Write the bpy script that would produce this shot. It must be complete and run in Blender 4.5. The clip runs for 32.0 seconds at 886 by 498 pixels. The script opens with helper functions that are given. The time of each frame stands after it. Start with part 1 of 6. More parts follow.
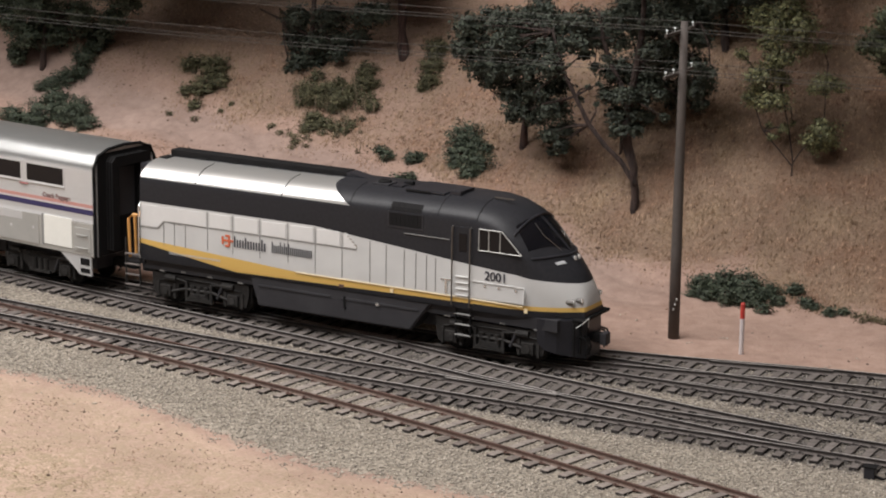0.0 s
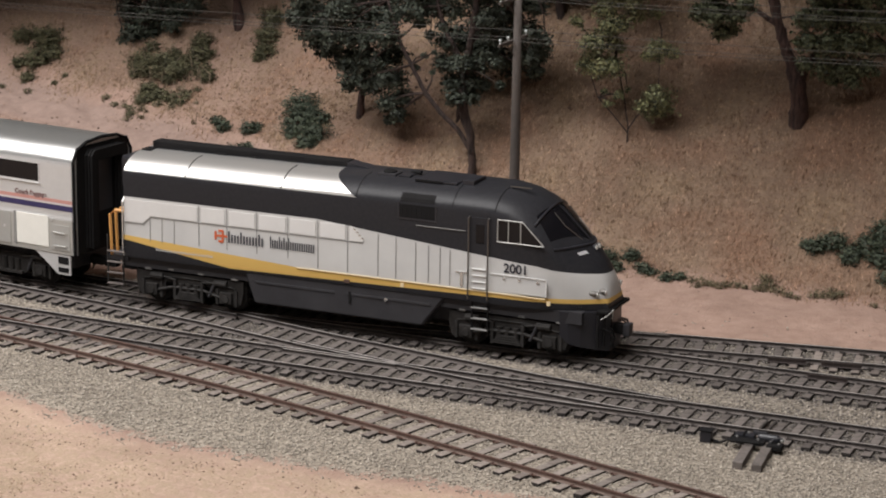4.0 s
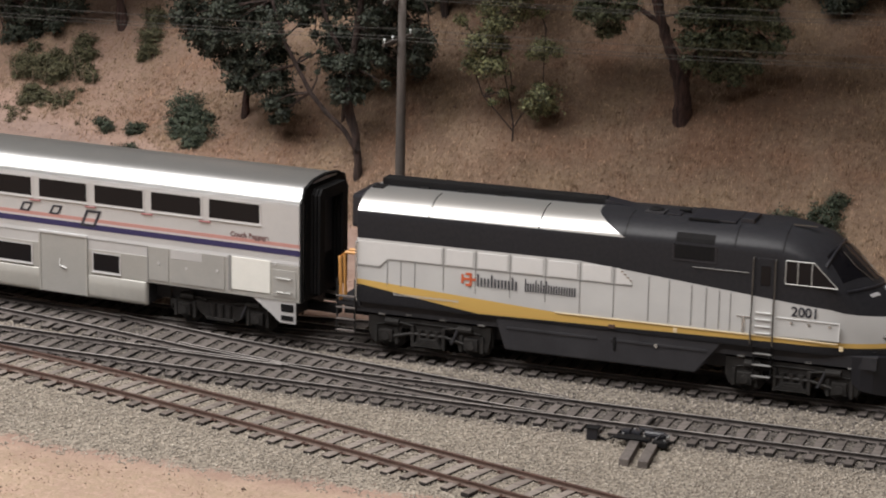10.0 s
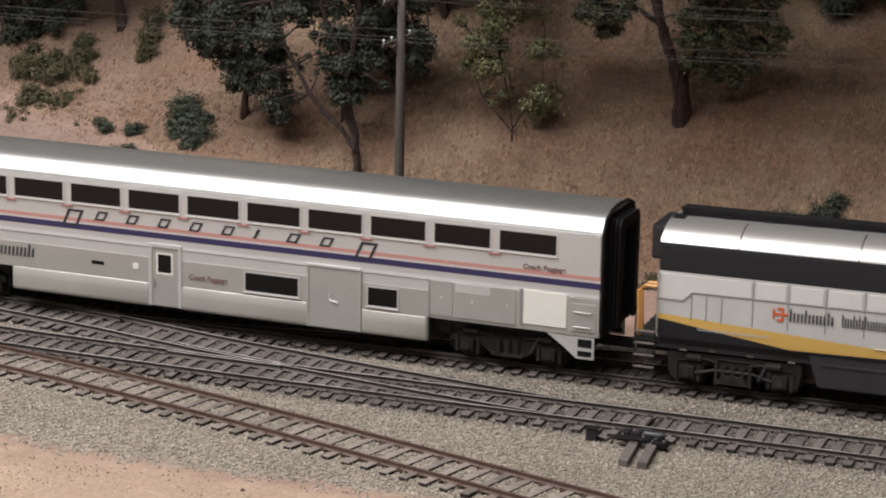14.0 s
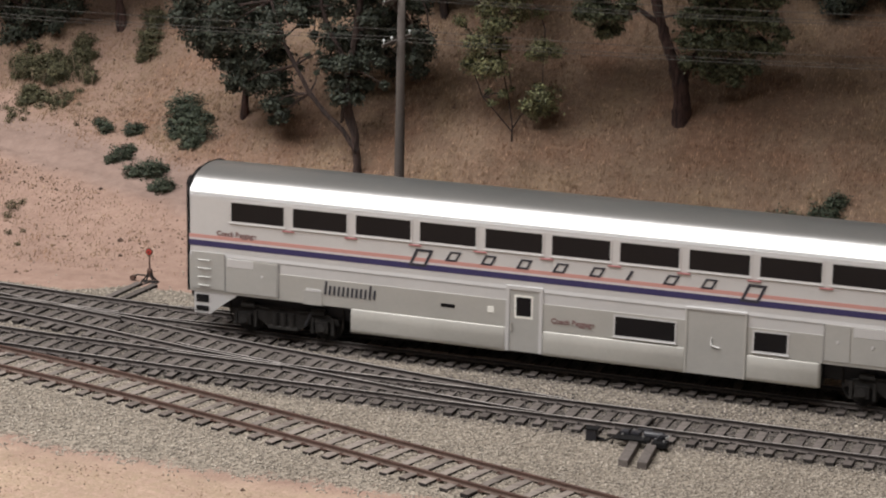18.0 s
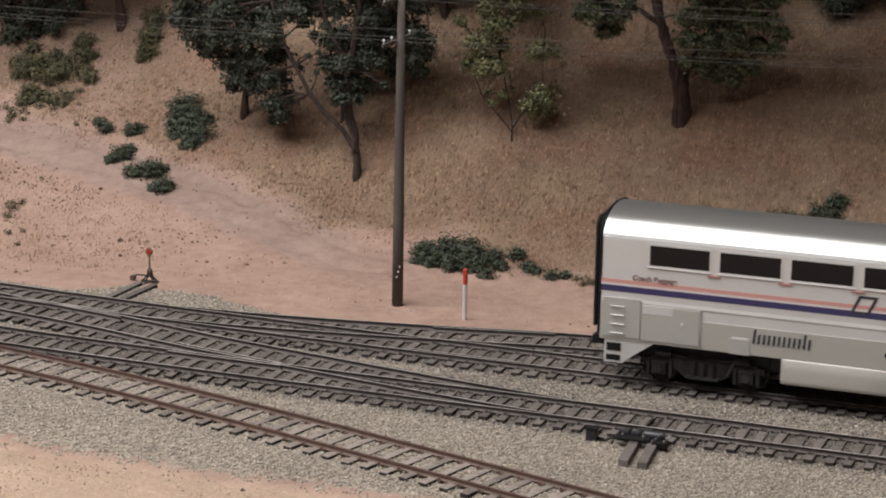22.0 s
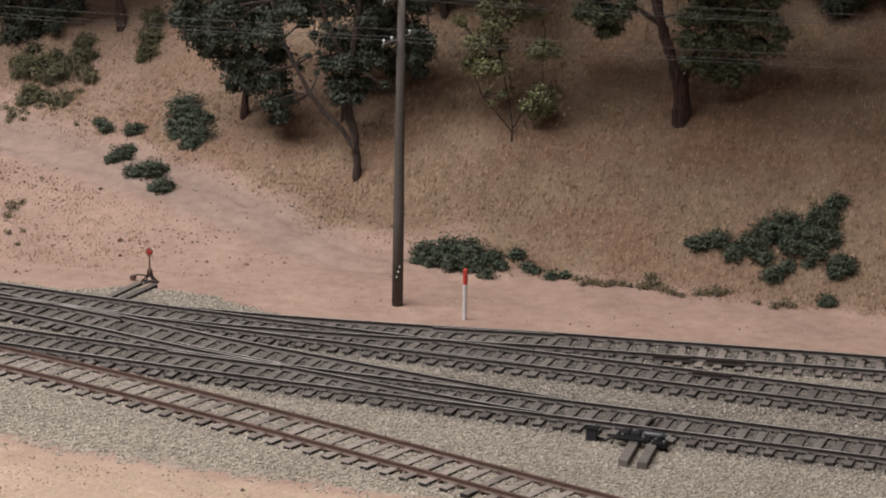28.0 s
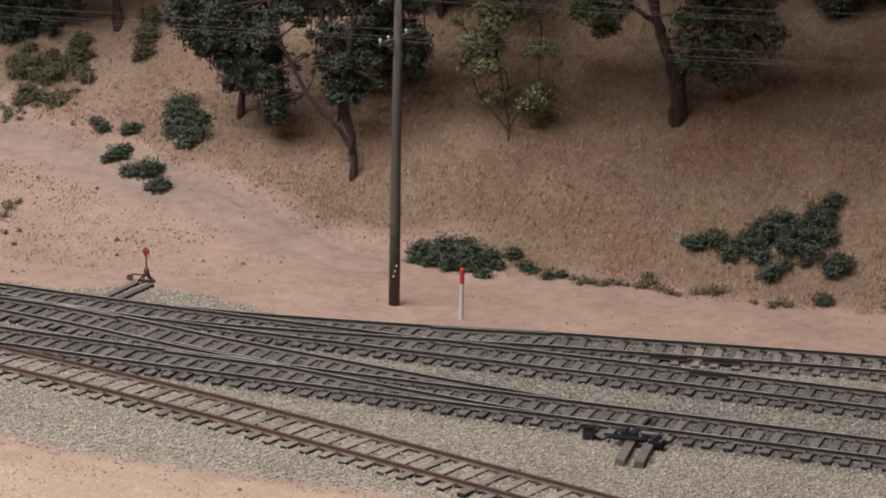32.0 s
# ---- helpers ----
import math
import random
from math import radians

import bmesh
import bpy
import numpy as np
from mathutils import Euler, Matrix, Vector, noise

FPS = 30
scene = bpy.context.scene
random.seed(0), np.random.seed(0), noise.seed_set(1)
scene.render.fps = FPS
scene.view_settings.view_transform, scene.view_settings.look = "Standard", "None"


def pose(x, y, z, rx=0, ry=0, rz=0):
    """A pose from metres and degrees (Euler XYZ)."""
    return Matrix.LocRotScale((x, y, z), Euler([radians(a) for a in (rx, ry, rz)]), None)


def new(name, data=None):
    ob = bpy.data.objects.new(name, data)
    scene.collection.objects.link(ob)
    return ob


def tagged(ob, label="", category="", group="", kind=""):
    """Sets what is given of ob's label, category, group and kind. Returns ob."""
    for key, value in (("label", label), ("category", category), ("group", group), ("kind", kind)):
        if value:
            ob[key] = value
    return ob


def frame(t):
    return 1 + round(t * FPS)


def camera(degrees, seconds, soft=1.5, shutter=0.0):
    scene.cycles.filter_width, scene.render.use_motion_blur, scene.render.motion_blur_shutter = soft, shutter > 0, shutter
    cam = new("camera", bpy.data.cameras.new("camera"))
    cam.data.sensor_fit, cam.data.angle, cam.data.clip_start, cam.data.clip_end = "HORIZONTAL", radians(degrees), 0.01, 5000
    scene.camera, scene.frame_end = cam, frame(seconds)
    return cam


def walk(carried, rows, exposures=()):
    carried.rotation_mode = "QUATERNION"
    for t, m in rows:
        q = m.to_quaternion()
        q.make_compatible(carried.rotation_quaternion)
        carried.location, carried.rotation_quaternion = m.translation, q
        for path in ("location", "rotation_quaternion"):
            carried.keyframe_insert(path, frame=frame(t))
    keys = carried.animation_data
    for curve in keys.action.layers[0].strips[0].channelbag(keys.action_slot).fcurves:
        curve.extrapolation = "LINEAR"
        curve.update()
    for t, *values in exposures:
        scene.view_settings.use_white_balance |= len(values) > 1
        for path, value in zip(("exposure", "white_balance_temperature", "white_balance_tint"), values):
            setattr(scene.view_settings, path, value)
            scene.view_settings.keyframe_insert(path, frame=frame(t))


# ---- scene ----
# A model railway in 1:87. All sizes below are in metres of the real railway; K turns them into metres of the model.
K = 1 / 87.1
cam = camera(21.0, 32.0, soft=1.95, shutter=0.5)
walk(cam, [
    (0, pose(36.593 * K, -66.869 * K, 20.561 * K, 76.808, -0.717, 26.836)),
    (0.5, pose(36.608 * K, -66.839 * K, 20.563 * K, 76.669, -0.744, 26.367)),
    (1, pose(36.622 * K, -66.809 * K, 20.565 * K, 76.596, -0.793, 25.823)),
    (1.5, pose(36.637 * K, -66.779 * K, 20.567 * K, 76.467, -0.808, 25.379)),
    (2, pose(36.651 * K, -66.749 * K, 20.568 * K, 76.242, -0.847, 24.950)),
    (2.5, pose(36.666 * K, -66.719 * K, 20.570 * K, 76.121, -0.830, 24.479)),
    (3, pose(36.680 * K, -66.689 * K, 20.572 * K, 76.117, -0.817, 23.968)),
    (3.5, pose(36.695 * K, -66.659 * K, 20.574 * K, 76.107, -0.821, 23.468)),
    (5.5, pose(36.753 * K, -66.539 * K, 20.581 * K, 76.058, -0.785, 21.578)),
    (6, pose(36.753 * K, -66.539 * K, 20.581 * K, 76.048, -0.826, 20.997)),
    (6.5, pose(36.753 * K, -66.539 * K, 20.581 * K, 76.042, -0.800, 20.566)),
    (7, pose(36.753 * K, -66.539 * K, 20.581 * K, 76.043, -0.776, 20.360)),
    (7.5, pose(36.753 * K, -66.539 * K, 20.581 * K, 76.044, -0.785, 20.308)),
    (8, pose(36.753 * K, -66.539 * K, 20.581 * K, 76.021, -0.794, 20.273)),
    (8.5, pose(36.753 * K, -66.539 * K, 20.581 * K, 76.012, -0.846, 20.265)),
    (9, pose(36.753 * K, -66.539 * K, 20.581 * K, 76.049, -0.816, 20.266)),
    (9.5, pose(36.753 * K, -66.539 * K, 20.581 * K, 76.070, -0.851, 20.292)),
    (10, pose(36.753 * K, -66.539 * K, 20.581 * K, 76.106, -1.030, 20.306)),
    (10.5, pose(36.753 * K, -66.539 * K, 20.581 * K, 76.123, -1.022, 20.285)),
    (31, pose(36.753 * K, -66.539 * K, 20.581 * K, 76.123, -1.022, 20.285)),
    (31.5, pose(36.753 * K, -66.539 * K, 20.581 * K, 76.124, -1.031, 20.276)),
    (32, pose(36.753 * K, -66.539 * K, 20.581 * K, 76.109, -1.008, 20.201)),
], exposures=[(0, 0.0), (32, 0.0)])

# ---- light: the room's long ceiling fittings over the layout ----
world = bpy.data.worlds.new("room_air")
scene.world = world
world.use_nodes = True
world.node_tree.nodes["Background"].inputs[0].default_value = (1.0, 0.96, 0.92, 1)
world.node_tree.nodes["Background"].inputs[1].default_value = 0.25


def ceiling_light(x, y, z, sx, sy, watts, colour):
    lamp = bpy.data.lights.new("ceiling_light", "AREA")
    lamp.shape, lamp.size, lamp.size_y = "RECTANGLE", sx * K, sy * K
    lamp.energy, lamp.color = watts, colour
    ob = new("ceiling_light", lamp)
    ob.matrix_world = pose(x * K, y * K, z * K)
    return ob


ceiling_light(-38, -32, 92, 112, 44, 21.4, (1.0, 0.975, 0.96))
ceiling_light(-8, -85, 105, 120, 14, 16.5, (1.0, 0.975, 0.96))


# ---- materials ----
def material(name):
    m = bpy.data.materials.new(name)
    m.use_nodes = True
    nt = m.node_tree
    return m, nt, nt.nodes["Principled BSDF"]


def node(nt, kind, **values):
    n = nt.nodes.new(kind)
    for k, v in values.items():
        if k in n.inputs:
            n.inputs[k].default_value = v
    return n


def coords(nt):
    """Object coordinates in metres of the real railway."""
    tc = nt.nodes.new("ShaderNodeTexCoord")
    mp = nt.nodes.new("ShaderNodeMapping")
    mp.inputs["Scale"].default_value = (87.1, 87.1, 87.1)
    nt.links.new(tc.outputs["Object"], mp.inputs["Vector"])
    return mp.outputs["Vector"]


def noise_at(nt, vec, scale, detail=4.0, rough=0.55):
    n = node(nt, "ShaderNodeTexNoise", Scale=scale, Detail=detail, Roughness=rough)
    nt.links.new(vec, n.inputs["Vector"])
    return n.outputs["Fac"]


def ramp(nt, fac, stops):
    r = nt.nodes.new("ShaderNodeValToRGB")
    r.color_ramp.elements[0].position, r.color_ramp.elements[0].color = stops[0][0], (*stops[0][1], 1)
    r.color_ramp.elements[1].position, r.color_ramp.elements[1].color = stops[-1][0], (*stops[-1][1], 1)
    for pos, col in stops[1:-1]:
        r.color_ramp.elements.new(pos).color = (*col, 1)
    nt.links.new(fac, r.inputs["Fac"])
    return r.outputs["Color"]


def mix(nt, fac, a, b, blend="MIX"):
    n = nt.nodes.new("ShaderNodeMix")
    n.data_type, n.blend_type = "RGBA", blend
    for sock, v in ((n.inputs["Factor"], fac), (n.inputs["A"], a), (n.inputs["B"], b)):
        if isinstance(v, (int, float)):
            sock.default_value = v
        elif isinstance(v, tuple):
            sock.default_value = (*v, 1)
        else:
            nt.links.new(v, sock)
    return n.outputs["Result"]


def maths(nt, op, a, b=0.0, c=0.0, clamp=False):
    n = nt.nodes.new("ShaderNodeMath")
    n.operation, n.use_clamp = op, clamp
    for sock, v in zip(n.inputs, (a, b, c)):
        if isinstance(v, (int, float)):
            sock.default_value = v
        else:
            nt.links.new(v, sock)
    return n.outputs[0]


def bump(nt, bsdf, height, size, strength=0.5):
    b = node(nt, "ShaderNodeBump", Strength=strength, Distance=size * K)
    nt.links.new(height, b.inputs["Height"])
    nt.links.new(b.outputs["Normal"], bsdf.inputs["Normal"])


def plain(name, colour, rough=0.5, metal=0.0, vary=0.15, scale=3.0, grain=40.0, relief=0.01, strength=0.25):
    """A painted, weathered or earthy surface: the colour wanders at two scales, with fine relief."""
    m, nt, bsdf = material(name)
    v = coords(nt)
    lo = tuple(c * (1 - vary) for c in colour)
    hi = tuple(min(1.0, c * (1 + vary)) for c in colour)
    big = ramp(nt, noise_at(nt, v, scale), [(0.3, lo), (0.7, hi)])
    fine = noise_at(nt, v, grain, 3)
    col = mix(nt, 0.35, big, ramp(nt, fine, [(0.3, lo), (0.7, hi)]))
    nt.links.new(col, bsdf.inputs["Base Color"])
    bsdf.inputs["Roughness"].default_value, bsdf.inputs["Metallic"].default_value = rough, metal
    if relief:
        bump(nt, bsdf, fine, relief, strength)
    return m


def varied(name, a, b, rough=0.8, per="object", grain=25.0, relief=0.03, dirt=(0.3, 0.27, 0.24), dirty=0.0):
    """Pieces that differ one from another."""
    m, nt, bsdf = material(name)
    v = coords(nt)
    info = nt.nodes.new("ShaderNodeObjectInfo" if per == "object" else "ShaderNodeNewGeometry")
    rnd = info.outputs["Random" if per == "object" else "Random Per Island"]
    base = ramp(nt, rnd, [(0.0, a), (1.0, b)])
    fine = noise_at(nt, v, grain, 4)
    col = mix(nt, 0.6, base, mix(nt, 1.0, base, ramp(nt, fine, [(0.25, (0.45, 0.45, 0.45)), (0.75, (1.5, 1.5, 1.5))]), "MULTIPLY"))
    if dirty:
        col = mix(nt, maths(nt, "MULTIPLY", ramp(nt, noise_at(nt, v, 1.7), [(0.45, (0, 0, 0)), (0.7, (1, 1, 1))]), dirty), col, dirt)
    nt.links.new(col, bsdf.inputs["Base Color"])
    bsdf.inputs["Roughness"].default_value = rough
    if relief:
        bump(nt, bsdf, fine, relief, 0.4)
    return m


def straw_fibre():
    """Dry fibres whose colour drifts in patches over the bank, from reddish to pale yellow."""
    m, nt, bsdf = material("dry_straw")
    v = coords(nt)
    info = nt.nodes.new("ShaderNodeNewGeometry")
    base = ramp(nt, info.outputs["Random Per Island"], [(0.0, (0.125, 0.088, 0.061)), (0.8, (0.292, 0.208, 0.15)), (1.0, (0.37, 0.272, 0.2))])
    patch = ramp(nt, noise_at(nt, v, 0.35, 5), [(0.35, (1.05, 0.93, 0.89)), (0.5, (1.0, 0.98, 0.96)), (0.65, (1.05, 1.04, 0.97))])
    # Shadow flecks between tufts, put into the colour as dark and light multipliers.
    tuft_shade = ramp(nt, noise_at(nt, v, 4.2, 3), [(0.3, (0.66, 0.59, 0.55)), (0.5, (1.06, 1.03, 1.01)), (0.7, (1.4, 1.38, 1.38))])
    nt.links.new(mix(nt, 1.0, mix(nt, 1.0, base, patch, "MULTIPLY"), tuft_shade, "MULTIPLY"), bsdf.inputs["Base Color"])
    bsdf.inputs["Roughness"].default_value = 0.95
    bsdf.inputs["Specular IOR Level"].default_value = 0.15
    return m


M = {}
M["silver"] = plain("silver_paint", (0.6, 0.597, 0.6), 0.4, 0.35, 0.05, 0.6, 8.0, 0.003, 0.08)
M["silver_roof"] = plain("silver_roof_paint", (0.52, 0.525, 0.52), 0.33, 0.85, 0.06, 0.5, 9.0, 0.003, 0.08)
# Darker and warmer than the upper side's silver.
M["silver_low"] = plain("darker_warm_silver", (0.45, 0.44, 0.415), 0.42, 0.3, 0.06, 0.8, 9.0, 0.003, 0.08)
M["silver_skirt"] = plain("pale_skirt_paint", (0.46, 0.45, 0.42), 0.4, 0.3, 0.08, 0.8, 9.0, 0.003, 0.08)
M["panel_grey"] = plain("grey_panel_paint", (0.41, 0.403, 0.385), 0.42, 0.25, 0.06, 1.5, 9.0, 0.003, 0.08)
M["panel_pale"] = plain("pale_panel_paint", (0.8, 0.79, 0.74), 0.45, 0.05, 0.04, 1.5, 9.0, 0.003, 0.08)
M["navy"] = plain("navy_stripe", (0.035, 0.03, 0.1), 0.4, 0.0, 0.1, 2.0, 9.0, 0)
M["pink"] = plain("faded_red_stripe", (0.5, 0.255, 0.225), 0.45, 0.0, 0.06, 2.0, 9.0, 0)
M["white"] = plain("white_stripe", (0.55, 0.5, 0.5), 0.45, 0.0, 0.03, 2.0, 9.0, 0)
M["glass_dark"] = plain("tinted_glass", (0.010, 0.009, 0.010), 0.2, 0.0, 0.1, 1.0, 9.0, 0)
M["screen_glass"] = plain("windscreen_glass", (0.006, 0.006, 0.008), 0.08, 0.0, 0.1, 1.0, 9.0, 0)
M["black"] = plain("satin_black", (0.019, 0.019, 0.024), 0.38, 0.0, 0.2, 1.5, 14.0, 0.004, 0.1)
M["rubber"] = plain("black_rubber", (0.008, 0.0075, 0.008), 0.8, 0.0, 0.2, 2.5, 20.0, 0.01)
M["frame_grey"] = plain("charcoal_underframe", (0.04, 0.039, 0.043), 0.5, 0.1, 0.2, 1.2, 16.0, 0.006, 0.15)
M["truck"] = plain("sooty_truck", (0.024, 0.022, 0.021), 0.75, 0.05, 0.5, 2.5, 20.0, 0.01)
# Rigging paler than the truck: small highlights put into its colour.
M["truck_pipe"] = plain("highlit_brake_rigging", (0.03, 0.028, 0.027), 0.65, 0.1, 0.5, 2.5, 20.0, 0.01)
M["steel"] = plain("worn_wheel_steel", (0.2, 0.19, 0.18), 0.35, 0.9, 0.2, 3.0, 20.0, 0.004)
M["yellow"] = plain("orange_yellow_paint", (0.6, 0.3, 0.09), 0.45, 0.0, 0.06, 2.0, 9.0, 0)
# Highlight on the sill edge put into a cream colour.
M["cream"] = plain("sill_edge_highlight", (0.72, 0.58, 0.36), 0.4, 0.0, 0.06, 2.0, 9.0, 0)
M["rose"] = plain("rose_red_paint", (0.36, 0.15, 0.15), 0.5, 0.0, 0.1, 2.0, 9.0, 0)
M["letter_brown"] = plain("brownish_lettering", (0.2, 0.125, 0.12), 0.5, 0.0, 0.1, 2.0, 9.0, 0)
M["chrome"] = plain("bright_silver_trim", (0.72, 0.72, 0.71), 0.25, 0.85, 0.05, 1.0, 9.0, 0)
M["letter_dark"] = plain("dark_lettering", (0.03, 0.03, 0.04), 0.5, 0.0, 0.1, 2.0, 9.0, 0)
M["letter_white"] = plain("pale_lettering", (0.5, 0.5, 0.52), 0.5, 0.0, 0.1, 2.0, 9.0, 0)
M["logo_red"] = plain("orange_red_emblem", (0.55, 0.12, 0.05), 0.5, 0.0, 0.1, 2.0, 9.0, 0)
M["pale_grey"] = plain("pale_grey_paint", (0.68, 0.675, 0.67), 0.42, 0.1, 0.04, 1.5, 9.0, 0)
M["joint"] = plain("panel_joint_shadow_grey", (0.24, 0.235, 0.23), 0.5, 0.0, 0.1, 2.0, 9.0, 0)
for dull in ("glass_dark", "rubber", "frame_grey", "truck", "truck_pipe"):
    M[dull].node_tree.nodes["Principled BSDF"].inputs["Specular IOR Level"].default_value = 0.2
M["lens"] = plain("headlight_lens", (0.85, 0.85, 0.83), 0.1, 0.2, 0.05, 2.0, 9.0, 0)
M["rail_dark"] = plain("dark_rail", (0.036, 0.03, 0.028), 0.6, 0.2, 0.3, 1.0, 12.0, 0.004)
M["rail_top"] = plain("polished_rail_head", (0.45, 0.42, 0.4), 0.42, 0.5, 0.5, 0.5, 10.0, 0)
M["rail_foot"] = plain("dusty_rail_foot", (0.125, 0.107, 0.1), 0.85, 0.0, 0.35, 1.5, 12.0, 0.004)
M["rust_foot"] = plain("dusty_rusted_rail_foot", (0.15, 0.108, 0.09), 0.85, 0.0, 0.35, 1.5, 12.0, 0.004)
M["rail_brown"] = plain("dark_brown_casting", (0.03, 0.021, 0.019), 0.7, 0.1, 0.35, 1.5, 12.0, 0.006)
M["rail_rust"] = plain("rusty_rail", (0.098, 0.056, 0.044), 0.75, 0.1, 0.3, 1.2, 14.0, 0.006)
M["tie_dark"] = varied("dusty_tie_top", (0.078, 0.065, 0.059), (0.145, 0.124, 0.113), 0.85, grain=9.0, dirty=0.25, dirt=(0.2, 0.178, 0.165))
# Shade on tie sides and ends put into this dark colour; also stand ironwork.
M["tie_side"] = plain("shaded_tie_flank", (0.02, 0.016, 0.015), 0.85, 0.0, 0.3, 2.0, 14.0, 0.01)
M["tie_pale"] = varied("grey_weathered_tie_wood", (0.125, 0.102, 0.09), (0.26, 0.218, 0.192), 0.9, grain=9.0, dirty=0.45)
M["ballast_dark"] = varied("sooty_ballast_stone", (0.065, 0.057, 0.053), (0.215, 0.19, 0.176), 0.9, per="island", grain=6.0, relief=0)
M["ballast"] = varied("ballast_stone", (0.19, 0.165, 0.138), (0.47, 0.418, 0.354), 0.9, per="island", grain=6.0, relief=0)
def bark(name, colour):
    """Bark with deep upright furrows."""
    m, nt, bsdf = material(name)
    v = coords(nt)
    st = nt.nodes.new("ShaderNodeMapping")
    st.inputs["Scale"].default_value = (1.0, 1.0, 0.16)
    nt.links.new(v, st.inputs["Vector"])
    furrow = noise_at(nt, st.outputs["Vector"], 9.0, 5, 0.65)
    nt.links.new(ramp(nt, furrow, [(0.35, tuple(c * 0.3 for c in colour)), (0.65, tuple(c * 1.7 for c in colour))]), bsdf.inputs["Base Color"])
    bsdf.inputs["Roughness"].default_value = 0.9
    bump(nt, bsdf, furrow, 0.16, 1.0)
    return m


M["bark"] = bark("dark_bark", (0.04, 0.025, 0.021))
M["bark_red"] = bark("reddish_bark", (0.055, 0.03, 0.025))
M["leaf_dark"] = varied("dark_oak_leaf", (0.011, 0.015, 0.01), (0.058, 0.069, 0.046), 0.7, per="island", relief=0)
M["leaf_mid"] = varied("bush_leaf", (0.014, 0.022, 0.013), (0.078, 0.096, 0.058), 0.7, per="island", relief=0)
# Oak leaf again, paler: the light on one crown put into its colour.
M["leaf_lit"] = varied("lit_oak_leaf", (0.02, 0.028, 0.015), (0.18, 0.2, 0.11), 0.65, per="island", relief=0)
M["twig"] = varied("dry_pale_twig", (0.12, 0.085, 0.06), (0.36, 0.29, 0.2), 0.85, per="island", relief=0)
M["leaf_olive"] = varied("olive_leaf", (0.035, 0.038, 0.018), (0.13, 0.118, 0.058), 0.75, per="island", relief=0)
M["leaf_dry"] = varied("dry_weed_leaf", (0.05, 0.043, 0.022), (0.2, 0.165, 0.095), 0.8, per="island", relief=0)
M["leaf_light"] = varied("light_green_leaf", (0.014, 0.02, 0.011), (0.3, 0.3, 0.14), 0.6, per="island", relief=0)
M["dry"] = straw_fibre()
M["clod"] = varied("brown_clod", (0.06, 0.036, 0.027), (0.25, 0.165, 0.12), 0.95, per="island", relief=0)
M["pole"] = plain("grey_brown_pole_wood", (0.075, 0.062, 0.055), 0.8, 0.0, 0.25, 1.2, 9.0, 0.02, 0.5)
M["wire"] = plain("dull_wire", (0.085, 0.078, 0.072), 0.6, 0.3, 0.1, 1.0, 9.0, 0)
M["insulator"] = plain("glass_insulator", (0.6, 0.64, 0.64), 0.2, 0.0, 0.1, 1.0, 9.0, 0)
M["red"] = plain("red_target_paint", (0.42, 0.04, 0.03), 0.5, 0.0, 0.15, 2.0, 12.0, 0)
M["room"] = plain("room_paint", (0.45, 0.44, 0.43), 0.9, 0.0, 0.04, 0.02, 0.4, 0)


